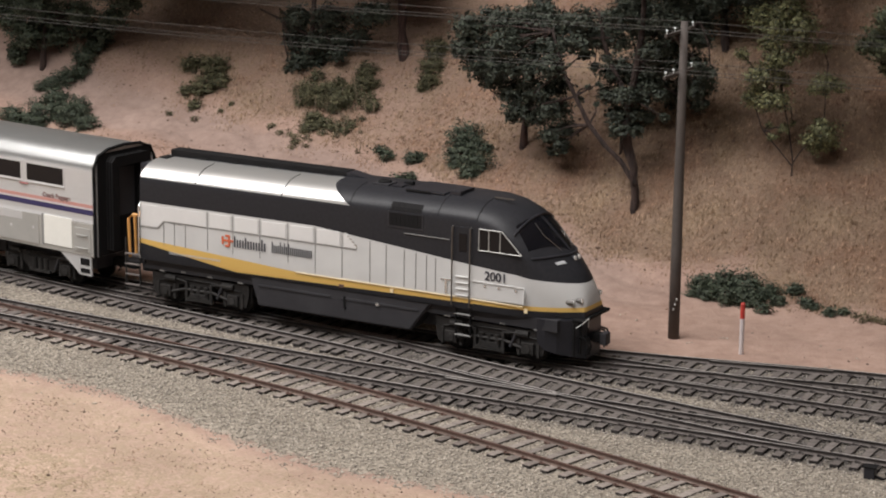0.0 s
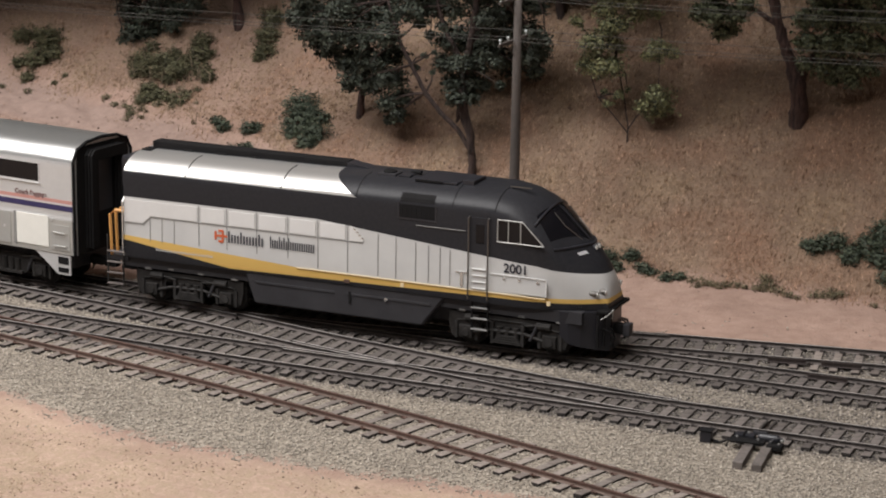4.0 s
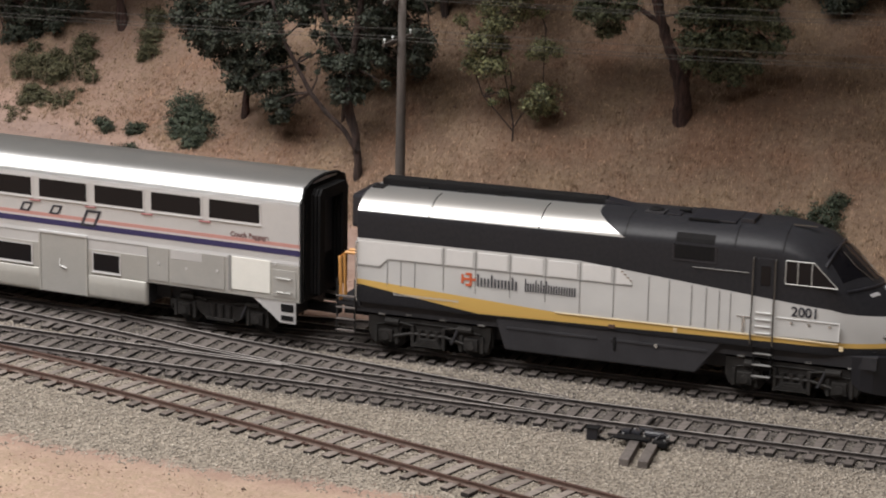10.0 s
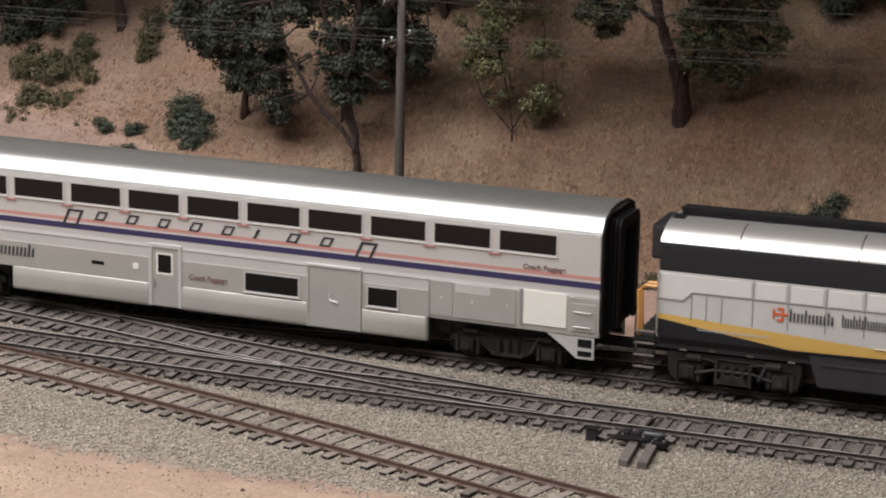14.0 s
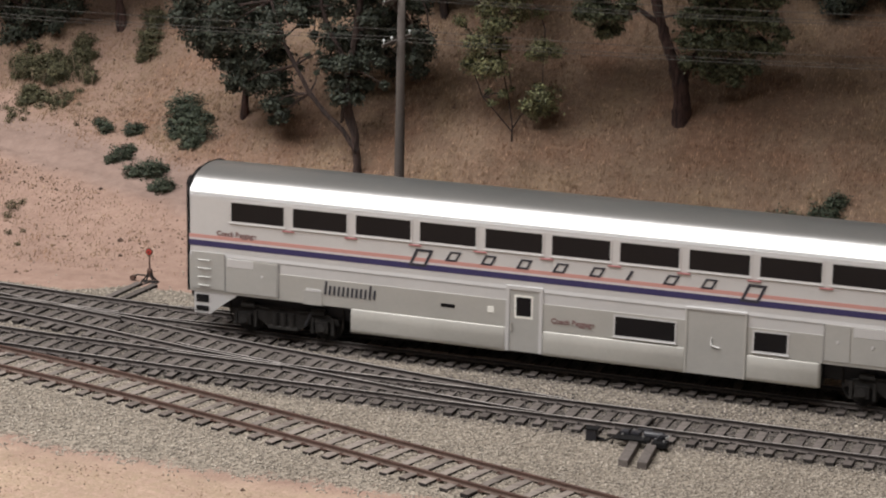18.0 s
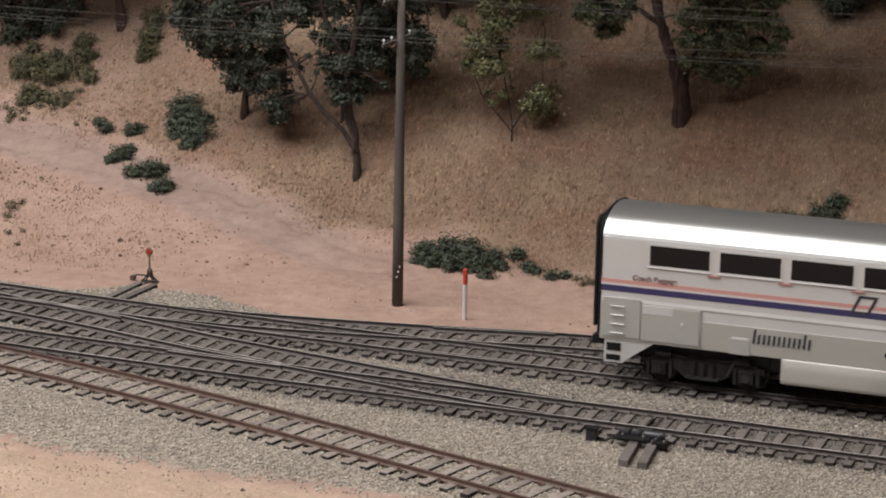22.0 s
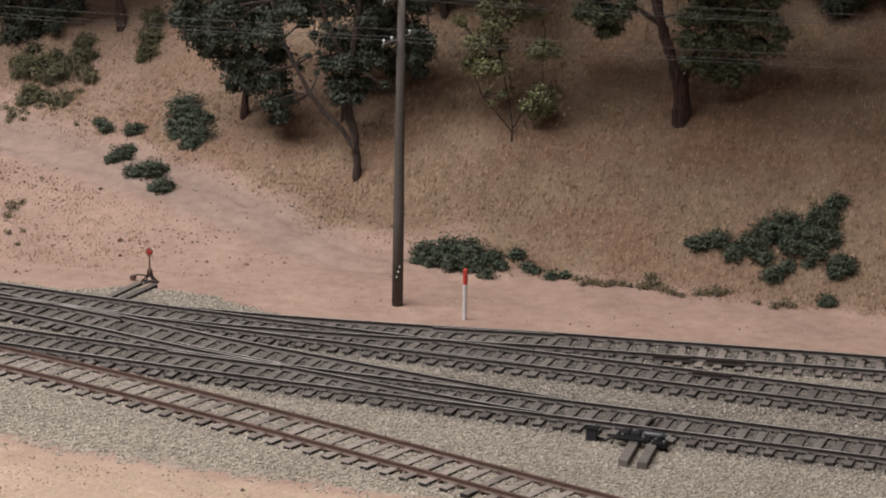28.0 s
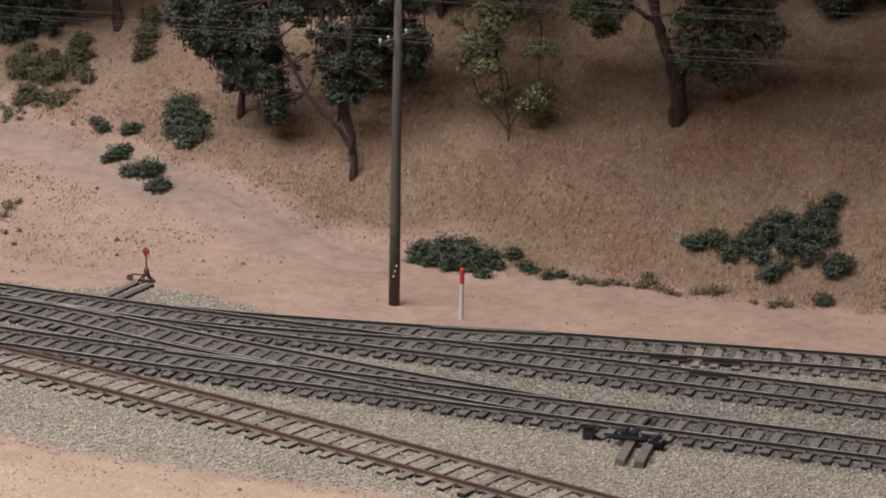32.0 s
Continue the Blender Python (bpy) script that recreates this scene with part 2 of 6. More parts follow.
def ground_material():
    m, nt, bsdf = material("layout_ground")
    v = coords(nt)
    at = nt.nodes.new("ShaderNodeAttribute")
    at.attribute_name = "cover"
    sep = nt.nodes.new("ShaderNodeSeparateColor")
    nt.links.new(at.outputs["Color"], sep.inputs[0])
    n1, n2, n3, n4 = noise_at(nt, v, 0.35, 5), noise_at(nt, v, 2.2, 5), noise_at(nt, v, 14.0, 4), noise_at(nt, v, 5.5, 4)
    vor = node(nt, "ShaderNodeTexVoronoi", Scale=11.0)
    nt.links.new(v, vor.inputs["Vector"])
    sand = ramp(nt, n2, [(0.25, (0.285, 0.19, 0.152)), (0.75, (0.39, 0.272, 0.222))])
    sand = mix(nt, ramp(nt, n3, [(0.6, (0, 0, 0)), (0.72, (0.6, 0.6, 0.6))]), sand, (0.22, 0.14, 0.1))
    grass = ramp(nt, n2, [(0.2, (0.165, 0.111, 0.081)), (0.5, (0.21, 0.146, 0.107)), (0.8, (0.255, 0.181, 0.134))])
    grass = mix(nt, 0.5, grass, mix(nt, 1.0, grass, ramp(nt, n4, [(0.3, (0.72, 0.7, 0.68)), (0.7, (1.25, 1.24, 1.2))]), "MULTIPLY"))
    stone = ramp(nt, vor.outputs["Color"], [(0.1, (0.17, 0.145, 0.118)), (0.9, (0.38, 0.335, 0.278))])
    sooty = ramp(nt, vor.outputs["Color"], [(0.1, (0.06, 0.053, 0.047)), (0.9, (0.2, 0.178, 0.155))])
    stone = mix(nt, maths(nt, "ADD", at.outputs["Alpha"], maths(nt, "MULTIPLY", maths(nt, "SUBTRACT", n2, 0.5), 0.5), clamp=True), stone, sooty)
    edge = maths(nt, "ADD", sep.outputs["Red"], maths(nt, "MULTIPLY", maths(nt, "SUBTRACT", maths(nt, "MULTIPLY", maths(nt, "ADD", n2, n4), 0.5), 0.5), 1.7))
    cover_mask = ramp(nt, edge, [(0.2, (0, 0, 0)), (0.85, (1, 1, 1))])
    trail = nt.nodes.new("ShaderNodeAttribute")
    trail.attribute_name = "trail"
    dust = ramp(nt, n2, [(0.3, (0.225, 0.165, 0.142)), (0.7, (0.3, 0.224, 0.195))])
    sand = mix(nt, maths(nt, "MULTIPLY", trail.outputs["Fac"], 0.7), sand, dust)
    blush = ramp(nt, n1, [(0.35, (1.08, 0.96, 0.92)), (0.5, (1.0, 1.0, 1.0)), (0.65, (1.0, 1.03, 0.98))])
    col = mix(nt, cover_mask, sand, mix(nt, 0.8, grass, mix(nt, 1.0, grass, blush, "MULTIPLY")))
    # Stronger light on the front sand, put into a paler base colour.
    pale = ramp(nt, n2, [(0.3, (0.36, 0.255, 0.2)), (0.7, (0.5, 0.37, 0.29))])
    col = mix(nt, maths(nt, "MULTIPLY", sep.outputs["Blue"], 3.0, clamp=True), col, pale)
    turf = ramp(nt, n4, [(0.3, (0.15, 0.112, 0.068)), (0.7, (0.31, 0.245, 0.16))])
    col = mix(nt, maths(nt, "MULTIPLY", sep.outputs["Blue"], ramp(nt, maths(nt, "MULTIPLY", maths(nt, "ADD", n2, maths(nt, "ADD", n4, n3)), 0.333), [(0.455, (0, 0, 0)), (0.535, (1, 1, 1))])), col, turf)
    edge2 = maths(nt, "ADD", sep.outputs["Green"], maths(nt, "MULTIPLY", maths(nt, "SUBTRACT", maths(nt, "MULTIPLY", maths(nt, "ADD", n3, n2), 0.5), 0.5), 1.8))
    col = mix(nt, ramp(nt, edge2, [(0.42, (0, 0, 0)), (0.58, (1, 1, 1))]), col, stone)
    nt.links.new(mix(nt, 0.3, col, mix(nt, 1.0, col, ramp(nt, n1, [(0.3, (0.6, 0.57, 0.56)), (0.7, (1.3, 1.3, 1.28))]), "MULTIPLY")), bsdf.inputs["Base Color"])
    bsdf.inputs["Roughness"].default_value = 0.95
    bsdf.inputs["Specular IOR Level"].default_value = 0.15
    rough_part = maths(nt, "ADD", maths(nt, "MULTIPLY", cover_mask, 0.12), maths(nt, "MULTIPLY", sep.outputs["Green"], 0.5), clamp=True)
    relief = maths(nt, "ADD", maths(nt, "MULTIPLY", maths(nt, "ADD", n3, vor.outputs["Distance"]), maths(nt, "ADD", 0.08, maths(nt, "MULTIPLY", rough_part, 0.5))), maths(nt, "MULTIPLY", n4, maths(nt, "ADD", 0.3, maths(nt, "MULTIPLY", cover_mask, 0.35))))
    bump(nt, bsdf, relief, 0.17, 0.85)
    return m


M["ground"] = ground_material()


def engine_paint():
    """Black over pale grey with a bright roof panel, a yellow sill stripe and a dark sweep at the rear."""
    m, nt, bsdf = material("engine_paint")
    v = coords(nt)
    sep = nt.nodes.new("ShaderNodeSeparateXYZ")
    nt.links.new(v, sep.inputs[0])
    x, z = sep.outputs["X"], sep.outputs["Z"]
    side = maths(nt, "ABSOLUTE", sep.outputs["Y"])

    def line(x0, z0, x1, z1):
        t = maths(nt, "DIVIDE", maths(nt, "SUBTRACT", x, x0), x1 - x0, clamp=True)
        return maths(nt, "ADD", maths(nt, "MULTIPLY", t, z1 - z0), z0)

    def above(a, b):
        return maths(nt, "MULTIPLY", maths(nt, "SUBTRACT", a, b), 90.0, clamp=True)

    n1, n2 = noise_at(nt, v, 0.8), noise_at(nt, v, 9.0)
    grey = ramp(nt, n1, [(0.3, (0.5, 0.495, 0.49)), (0.7, (0.56, 0.555, 0.545))])
    black = ramp(nt, n2, [(0.3, (0.018, 0.018, 0.021)), (0.7, (0.026, 0.026, 0.03))])
    # lower edge of the black, falling towards the cab and lifting at the nose
    low = maths(nt, "ADD", line(-1.2, 3.55, 6.6, 2.83), line(6.2, 0.0, 8.0, -0.22))
    is_black = above(z, low)
    col = mix(nt, is_black, grey, black)
    # bright roof panel, cut off on the slant
    slant = maths(nt, "SUBTRACT", maths(nt, "MULTIPLY", maths(nt, "SUBTRACT", 5.02, z), 1.85), 1.02)
    strip = maths(nt, "MULTIPLY", above(z, 4.38), maths(nt, "MULTIPLY", above(slant, x), above(side, 0.12)))
    col = mix(nt, strip, col, (0.86, 0.85, 0.83))
    # sill stripe
    ytop = line(-8.1, 2.28, -1.8, 1.92)
    ybot = maths(nt, "MAXIMUM", line(-8.1, 2.12, -4.3, 1.6), line(-4.3, 1.6, 5.0, 1.78))
    col = mix(nt, above(ytop, z), col, (0.64, 0.415, 0.125))
    col = mix(nt, above(ybot, z), col, black)
    nt.links.new(col, bsdf.inputs["Base Color"])
    nt.links.new(maths(nt, "MULTIPLY", strip, 0.85), bsdf.inputs["Metallic"])
    bsdf.inputs["Specular IOR Level"].default_value = 0.22
    nt.links.new(maths(nt, "SUBTRACT", 0.42, maths(nt, "MULTIPLY", strip, 0.1)), bsdf.inputs["Roughness"])
    return m


M["engine"] = engine_paint()


# ---- mesh helpers: shapes are drawn in metres of the real railway ----
def part(name, bm, mat, parent=None, label="", smooth=False, more=()):
    me = bpy.data.meshes.new(name)
    for v in bm.verts:
        v.co *= K
    bmesh.ops.recalc_face_normals(bm, faces=bm.faces)
    bm.to_mesh(me)
    bm.free()
    for mm in (mat, *more):
        me.materials.append(M[mm])
    if smooth:
        me.shade_smooth()
    ob = new(name, me)
    ob.parent = parent
    if label:
        ob["label"] = label
    return ob


def arrays(name, verts, faces, mat, parent=None, label=""):
    """One mesh out of number arrays, for what nobody could count."""
    me = bpy.data.meshes.new(name)
    nf, k = faces.shape
    me.vertices.add(len(verts))
    me.vertices.foreach_set("co", (verts * K).astype(np.float32).ravel())
    me.loops.add(nf * k)
    me.loops.foreach_set("vertex_index", faces.astype(np.int32).ravel())
    me.polygons.add(nf)
    me.polygons.foreach_set("loop_start", np.arange(0, nf * k, k, dtype=np.int32))
    me.polygons.foreach_set("loop_total", np.full(nf, k, dtype=np.int32))
    me.update(calc_edges=True)
    me.validate()
    me.materials.append(M[mat])
    ob = new(name, me)
    ob.parent = parent
    if label:
        ob["label"] = label
    return ob


def thing(name, label, category, x=0.0, y=0.0, z=0.0, rz=0.0, group="", kind=""):
    ob = new(name)
    ob.empty_display_size = 0.01
    ob.matrix_basis = pose(x * K, y * K, z * K, 0, 0, rz)
    return tagged(ob, label, category, group, kind)


def box(bm, x0, x1, y0, y1, z0, z1, bevel=0.0):
    made = bmesh.ops.create_cube(bm, size=1.0)["verts"]
    for v in made:
        v.co = Vector(((x0 + x1) / 2 + v.co.x * (x1 - x0), (y0 + y1) / 2 + v.co.y * (y1 - y0), (z0 + z1) / 2 + v.co.z * (z1 - z0)))
    if bevel:
        edges = {e for v in made for e in v.link_edges}
        bmesh.ops.bevel(bm, geom=list(edges), offset=bevel, segments=2, affect="EDGES", profile=0.6)
    return bm


def prism(bm, outline, y0, y1):
    """An outline in x and z, drawn through from y0 to y1."""
    a = [bm.verts.new((x, y0, z)) for x, z in outline]
    b = [bm.verts.new((x, y1, z)) for x, z in outline]
    bm.faces.new(a)
    bm.faces.new(b[::-1])
    for i in range(len(a)):
        j = (i + 1) % len(a)
        bm.faces.new((a[j], a[i], b[i], b[j]))
    return bm


def tube(bm, pts, radii, seg=7):
    if isinstance(radii, (int, float)):
        radii = [radii] * len(pts)
    pts = [Vector(p) for p in pts]
    rings = []
    for i, p in enumerate(pts):
        d = (pts[min(i + 1, len(pts) - 1)] - pts[max(i - 1, 0)]).normalized()
        s = d.cross(Vector((0.31, 0.17, 0.93) if abs(d.z) < 0.9 else (1, 0, 0))).normalized()
        u = d.cross(s)
        rings.append([bm.verts.new(p + (s * math.cos(a) + u * math.sin(a)) * radii[i]) for a in [2 * math.pi * k / seg for k in range(seg)]])
    for r0, r1 in zip(rings, rings[1:]):
        for k in range(seg):
            bm.faces.new((r0[k], r0[(k + 1) % seg], r1[(k + 1) % seg], r1[k]))
    bm.faces.new(rings[0][::-1])
    bm.faces.new(rings[-1])
    return bm


def loft(bm, rings, cap=True, closed=True):
    vs = [[bm.verts.new(p) for p in r] for r in rings]
    n = len(vs[0])
    for a, b in zip(vs, vs[1:]):
        for k in range(n if closed else n - 1):
            bm.faces.new((a[k], a[(k + 1) % n], b[(k + 1) % n], b[k]))
    if cap:
        bm.faces.new(vs[0][::-1])
        bm.faces.new(vs[-1])
    return bm


def wheel_disc(bm, x, y, z, r, w, seg=20):
    made = bmesh.ops.create_cone(bm, cap_ends=True, segments=seg, radius1=r, radius2=r, depth=w)["verts"]
    for v in made:
        v.co = Vector((x + v.co.x, y + v.co.z, z + v.co.y))
    return bm


def BM():
    return bmesh.new()


# ---- the ground ----
def ease(a, b, t):
    """From 0 at a to 1 at b, softly, either way round."""
    if a > b:
        return 1 - ease(b, a, t)
    t = min(1.0, max(0.0, (t - a) / (b - a)))
    return t * t * (3 - 2 * t)


def bent(v, k=0.8):
    return 0.5 * (v + math.sqrt(v * v + k * k))


def foot(x):
    return 10.4 + min(9.0, 0.5 * max(0.0, 9 - x))


def bend(x):
    """All lines swing away gently on this side."""
    return 0.0025 * max(0.0, 10 - x) ** 2 if x > -40 else 6.25 + 0.25 * (-40 - x)


def path_y(x):
    """A sandy cart track that climbs away along the foot of the bank."""
    return 9.6 + 0.42 * max(0.0, 5.5 - x) * (1 - 0.008 * max(0.0, 5.5 - x)) - 0.12 * max(0.0, min(x, 30) - 5.5) * 0.5


BEDS = []


def ground_z(x, y):
    """The height of the layout: level trackbed, a track climbing aside, a steep bank behind."""
    yf = foot(x)
    z = -0.34 + 0.26 * (1 - ease(-3, 13, x)) * (bent(y - 7.5) - bent(y - yf)) + 0.8 * bent(y - yf)
    hill = ease(6, 13, y)
    z += hill * (0.3 * noise.noise((x * 0.16, y * 0.16, 3.1)) + 0.13 * noise.noise((x * 0.55, y * 0.55, 1.7)))
    z += ease(5, 9, y) * (0.05 * noise.noise((x * 1.1, y * 1.1, 5.0)) + 0.09 * ease(9, 12, y) * noise.noise((x * 2.3, y * 2.3, 6.0)))
    z += (1 - ease(-15, -12.2, y)) * (0.12 + 0.1 * noise.noise((x * 0.3, y * 0.3, 8.0)))
    z += 0.07 * ease(4.4, 3.4, y) * ease(-12.4, -11.4, y)
    for line in BEDS:
        off = abs(y - line(x))
        if off < 1.0:
            z += (0.03 if line is BEDS[-1] else 0.05) * (1 - ease(0.78, 1.0, off))
            break
    rut = y - path_y(x)
    if x < 12 and abs(rut) < 2.2:
        z -= 0.07 * (math.exp(-((rut - 0.7) / 0.22) ** 2) + math.exp(-((rut + 0.7) / 0.22) ** 2)) * ease(12, 4, x) + 0.1 * (1 - ease(1.2, 2.2, abs(rut))) * ease(12, 4, x)
    return min(max(z, -0.5), -0.225) if abs(y) < 5 and z < -0.2 else z if z < 26 else 26.0


def run_of(*pts):
    """A smooth line through points given as x, y."""
    xs, ys = [p[0] for p in pts], [p[1] for p in pts]
    sl = np.gradient(ys, xs)

    def exact(x):
        i = min(max(k for k in range(len(xs)) if xs[k] <= x), len(xs) - 2)
        h = xs[i + 1] - xs[i]
        t = (x - xs[i]) / h
        return ((2 * t**3 - 3 * t**2 + 1) * ys[i] + (t**3 - 2 * t**2 + t) * h * sl[i]
                + (-2 * t**3 + 3 * t**2) * ys[i + 1] + (t**3 - t**2) * h * sl[i + 1])

    n = int((xs[-1] - xs[0]) * 20)
    step = (xs[-1] - xs[0]) / n
    table = [float(exact(xs[0] + k * step)) for k in range(n + 1)]
    s0, s1 = float(sl[0]), float(sl[-1])

    def f(x):
        u = (x - xs[0]) / step
        if u <= 0:
            return ys[0] + s0 * (x - xs[0])
        if u >= n:
            return ys[-1] + s1 * (x - xs[-1])
        k = int(u)
        return table[k] + (table[k + 1] - table[k]) * (u - k)
    return f


main_y = bend
back_y = run_of((-3, bend(-3)), (1, 0.22), (5, 0.38), (8.4, 0.85), (12, 1.5), (15.5, 2.22), (18, 2.6), (21, 3.08), (25, 3.68), (32, 4.3), (40, 4.4), (60, 4.4))
near_y = lambda x: -4.43 + bend(x) * 0.8
cross_y = run_of((-20, bend(-20) - 0.02), (-16, 1.62), (-12, 0.85), (-9, 0.3), (-4, -0.55), (1.2, -1.42), (6, -2.5), (10, -3.2), (14, -3.85), (18, -4.33), (21, -4.43))
yard_y = run_of((-30, -1.2), (-20, -2.6), (-10, -4.25), (-5, -5.1), (0, -6.02), (5, -7.1), (10, -8.4), (15, -9.85), (20, -11.35), (30, -14.4))


BEDS += [main_y, near_y, back_y, cross_y, yard_y]


def cover(x, y):
    """Straw on the bank, stone round the tracks, dry turf in front (also the mask of the front sand's painted light),
    soot along the running lines.
    """
    wob = noise.noise((x * 0.4, y * 0.4, 2.0))
    straw = 0.0
    if y > 3:
        d = y - path_y(x)
        up = ease(0.2, 3.2, d + 1.5 * wob) if x < 12 else ease(-0.8, 1.2, y - 10.0 + 0.5 * wob)
        straw = up * (0.66 + 0.33 * ease(-5, 7, x))
        straw = max(straw, 0.17 * ease(-1.2, -2.4, d) * ease(2, -4, x) * ease(3.6, 5.5, y))
        straw *= 1 - 0.22 * ease(1.9, 0.6, abs(x + 9.6 + 0.35 * (y - 20))) * ease(15, 18, y)
    edge = back_y(x) + 1.3 if x > 3.5 else main_y(x) + 1.75
    if -2 < x < 8:
        edge += 1.5 * ease(-2, 0.5, x) * (1 - ease(3.0, 7.5, x))
    low = min(-12.2, yard_y(x) - 1.6) if x > 12 else -9.0 - 3.3 * ease(-6, 6.5, x)
    stone = ease(edge + 0.35, edge - 0.35, y) if y > -6 else ease(low - 1.5, low + 1.3, y)
    turf = ease(low, low - 1.5, y) * (0.5 + 0.45 * ease(-13.0, -17.5, y) * ease(9, -4, x))
    soot = max((1 - ease(0.9, 1.9, abs(y - f(x)))) for f in (main_y, near_y, cross_y if -16 < x < 19 else main_y)) if -9 < y < 6 else 0.0
    soot *= 0.86 + 0.14 * ease(-2, 9, x)
    soot = max(soot, 0.4 * ease(9, 16, x) * ease(-6.6, -5.6, y) * ease(1.5, 0.5, y))
    if x > 3:
        soot = max(soot, 0.75 * (1 - ease(0.9, 1.7, abs(y - back_y(x)))))
    return straw, max(0.0, min(1.0, stone)), turf, soot


def build_ground():
    xs = np.concatenate([np.linspace(-215, -34, 24), np.arange(-33, 36, 0.2), np.linspace(37, 215, 24)])
    ys = np.concatenate([np.linspace(-185, -27, 18), np.arange(-26, 6, 0.24), np.arange(6, 24, 0.18), np.arange(24.2, 27, 0.3), np.linspace(28, 105, 14)])
    me = bpy.data.meshes.new("ground")
    verts, cols, worn = [], [], []
    for y in ys:
        for x in xs:
            verts.append((x * K, y * K, ground_z(x, y) * K))
            cols += cover(x, y)
            d = y - path_y(x)
            worn.append((1 - ease(0.9, 2.0, abs(d + 0.4 * noise.noise((x * 0.5, y * 0.5, 12.0))))) * ease(9, 2, x) if 3 < y < 26 else 0.0)
    n = len(xs)
    faces = [(j * n + i, j * n + i + 1, (j + 1) * n + i + 1, (j + 1) * n + i) for j in range(len(ys) - 1) for i in range(n - 1)]
    me.from_pydata(verts, [], faces)
    at = me.color_attributes.new("cover", "FLOAT_COLOR", "POINT")
    at.data.foreach_set("color", cols)
    me.attributes.new("trail", "FLOAT", "POINT").data.foreach_set("value", worn)
    me.shade_smooth()
    me.materials.append(M["ground"])
    tagged(new("ground", me), "pinkish sandy layout ground with a steep straw-coloured bank", "ground", kind="structure")


build_ground()


def build_room():
    for name, b in (("wall_north", (-216, 216, 105, 109, -70, 125)), ("wall_south", (-216, 216, -189, -185, -70, 125)),
                    ("wall_east", (216, 220, -189, 109, -70, 125)), ("wall_west", (-220, -216, -189, 109, -70, 125)),
                    ("ceiling", (-220, 220, -189, 109, 125, 129))):
        tagged(part(name, box(BM(), *b), "room"), "plain beige painted room " + ("ceiling" if name == "ceiling" else "wall"), "ceiling" if name == "ceiling" else "wall", kind="structure")


build_room()


# ---- tracks ----
def rail_mesh(bm, f, off, x0, x1, dz=0.0, step=0.7, top=True):
    """One rail along the line f: foot, web and head."""
    shape = [(-0.055, -0.15), (0.055, -0.15), (0.05, -0.138), (0.022, -0.125), (0.021, -0.085), (0.02, -0.045), (0.036, -0.036), (0.034, 0.0), (-0.034, 0.0), (-0.036, -0.036), (-0.02, -0.045), (-0.021, -0.085), (-0.022, -0.125), (-0.05, -0.138)]
    n = max(2, int((x1 - x0) / step) + 1)
    rings = []
    for i in range(n):
        x = x0 + (x1 - x0) * i / (n - 1)
        d = (f(x + 0.05) - f(x - 0.05)) / 0.1
        q = 1 / math.sqrt(1 + d * d)
        nx, ny = -d * q, q
        rings.append([(x + nx * (off + a), f(x) + ny * (off + a), b + dz) for a, b in shape])
    loft(bm, rings)
    bm.faces.ensure_lookup_table()
    for fc in bm.faces:
        zz = [v.co.z for v in fc.verts]
        if min(zz) > dz - 0.001:
            fc.material_index = 1
        elif max(zz) < dz - 0.08:
            fc.material_index = 2
    return bm


TIE_MESH = {}


def tie_mesh(length, kind):
    key = (round(length, 1), kind)
    if key not in TIE_MESH:
        bm = box(BM(), -0.125, 0.125, -key[0] / 2, key[0] / 2, -0.42, -0.152)
        for v in bm.verts:
            v.co *= K
        bmesh.ops.bevel(bm, geom=[e for e in bm.edges if all(v.co.z > -0.2 * K for v in e.verts)], offset=0.012 * K, segments=1, affect="EDGES")
        me = bpy.data.meshes.new("tie")
        bm.to_mesh(me)
        bm.free()
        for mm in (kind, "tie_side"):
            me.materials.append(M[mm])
        # Flanks take the darker colour that stands for their shade.
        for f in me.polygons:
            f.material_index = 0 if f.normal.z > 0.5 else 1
        TIE_MESH[key] = me
    return TIE_MESH[key]


rnd = random.Random(7)


def tie(parent, x, y, length, kind, slope, dz=0.0):
    ob = new("tie", tie_mesh(length, kind))
    ob.parent = parent
    ob.matrix_basis = pose((x + rnd.uniform(-0.03, 0.03)) * K, (y + rnd.uniform(-0.04, 0.04)) * K, (dz + rnd.uniform(-0.012, 0.012)) * K, 0, 0, math.degrees(math.atan(slope)) + rnd.uniform(-1.2, 1.2))


def slope_of(f, x):
    return (f(x + 0.2) - f(x - 0.2)) / 0.4


def far_ties(parent, f, spans, step, kind, dz=0.0):
    """Ties out of reach of the view, joined."""
    bm = BM()
    for a, b in spans:
        x = a
        while x < b:
            box(bm, x - 0.125, x + 0.125, f(x) - 1.3, f(x) + 1.3, -0.42 + dz, -0.152 + dz)
            x += step
    tagged(part("far_ties", bm, kind, parent), kind="stuff")


def tie_plates(parent, f, a, b, step, mat="rail_dark", dz=0.0):
    """Small plates and spike heads beside each rail."""
    bm = BM()
    x = a
    while x < b:
        for off in (-0.755, 0.755):
            y = f(x) + off
            box(bm, x - 0.085, x + 0.085, y - 0.16, y + 0.16, -0.155 + dz, -0.132 + dz)
            for sx, sy in ((-0.05, -0.1), (0.05, 0.1)):
                box(bm, x + sx - 0.025, x + sx + 0.025, y + sy - 0.03, y + sy + 0.03, -0.135 + dz, -0.1 + dz)
        x += step
    tagged(part("tie_plates", bm, mat, parent), kind="stuff")


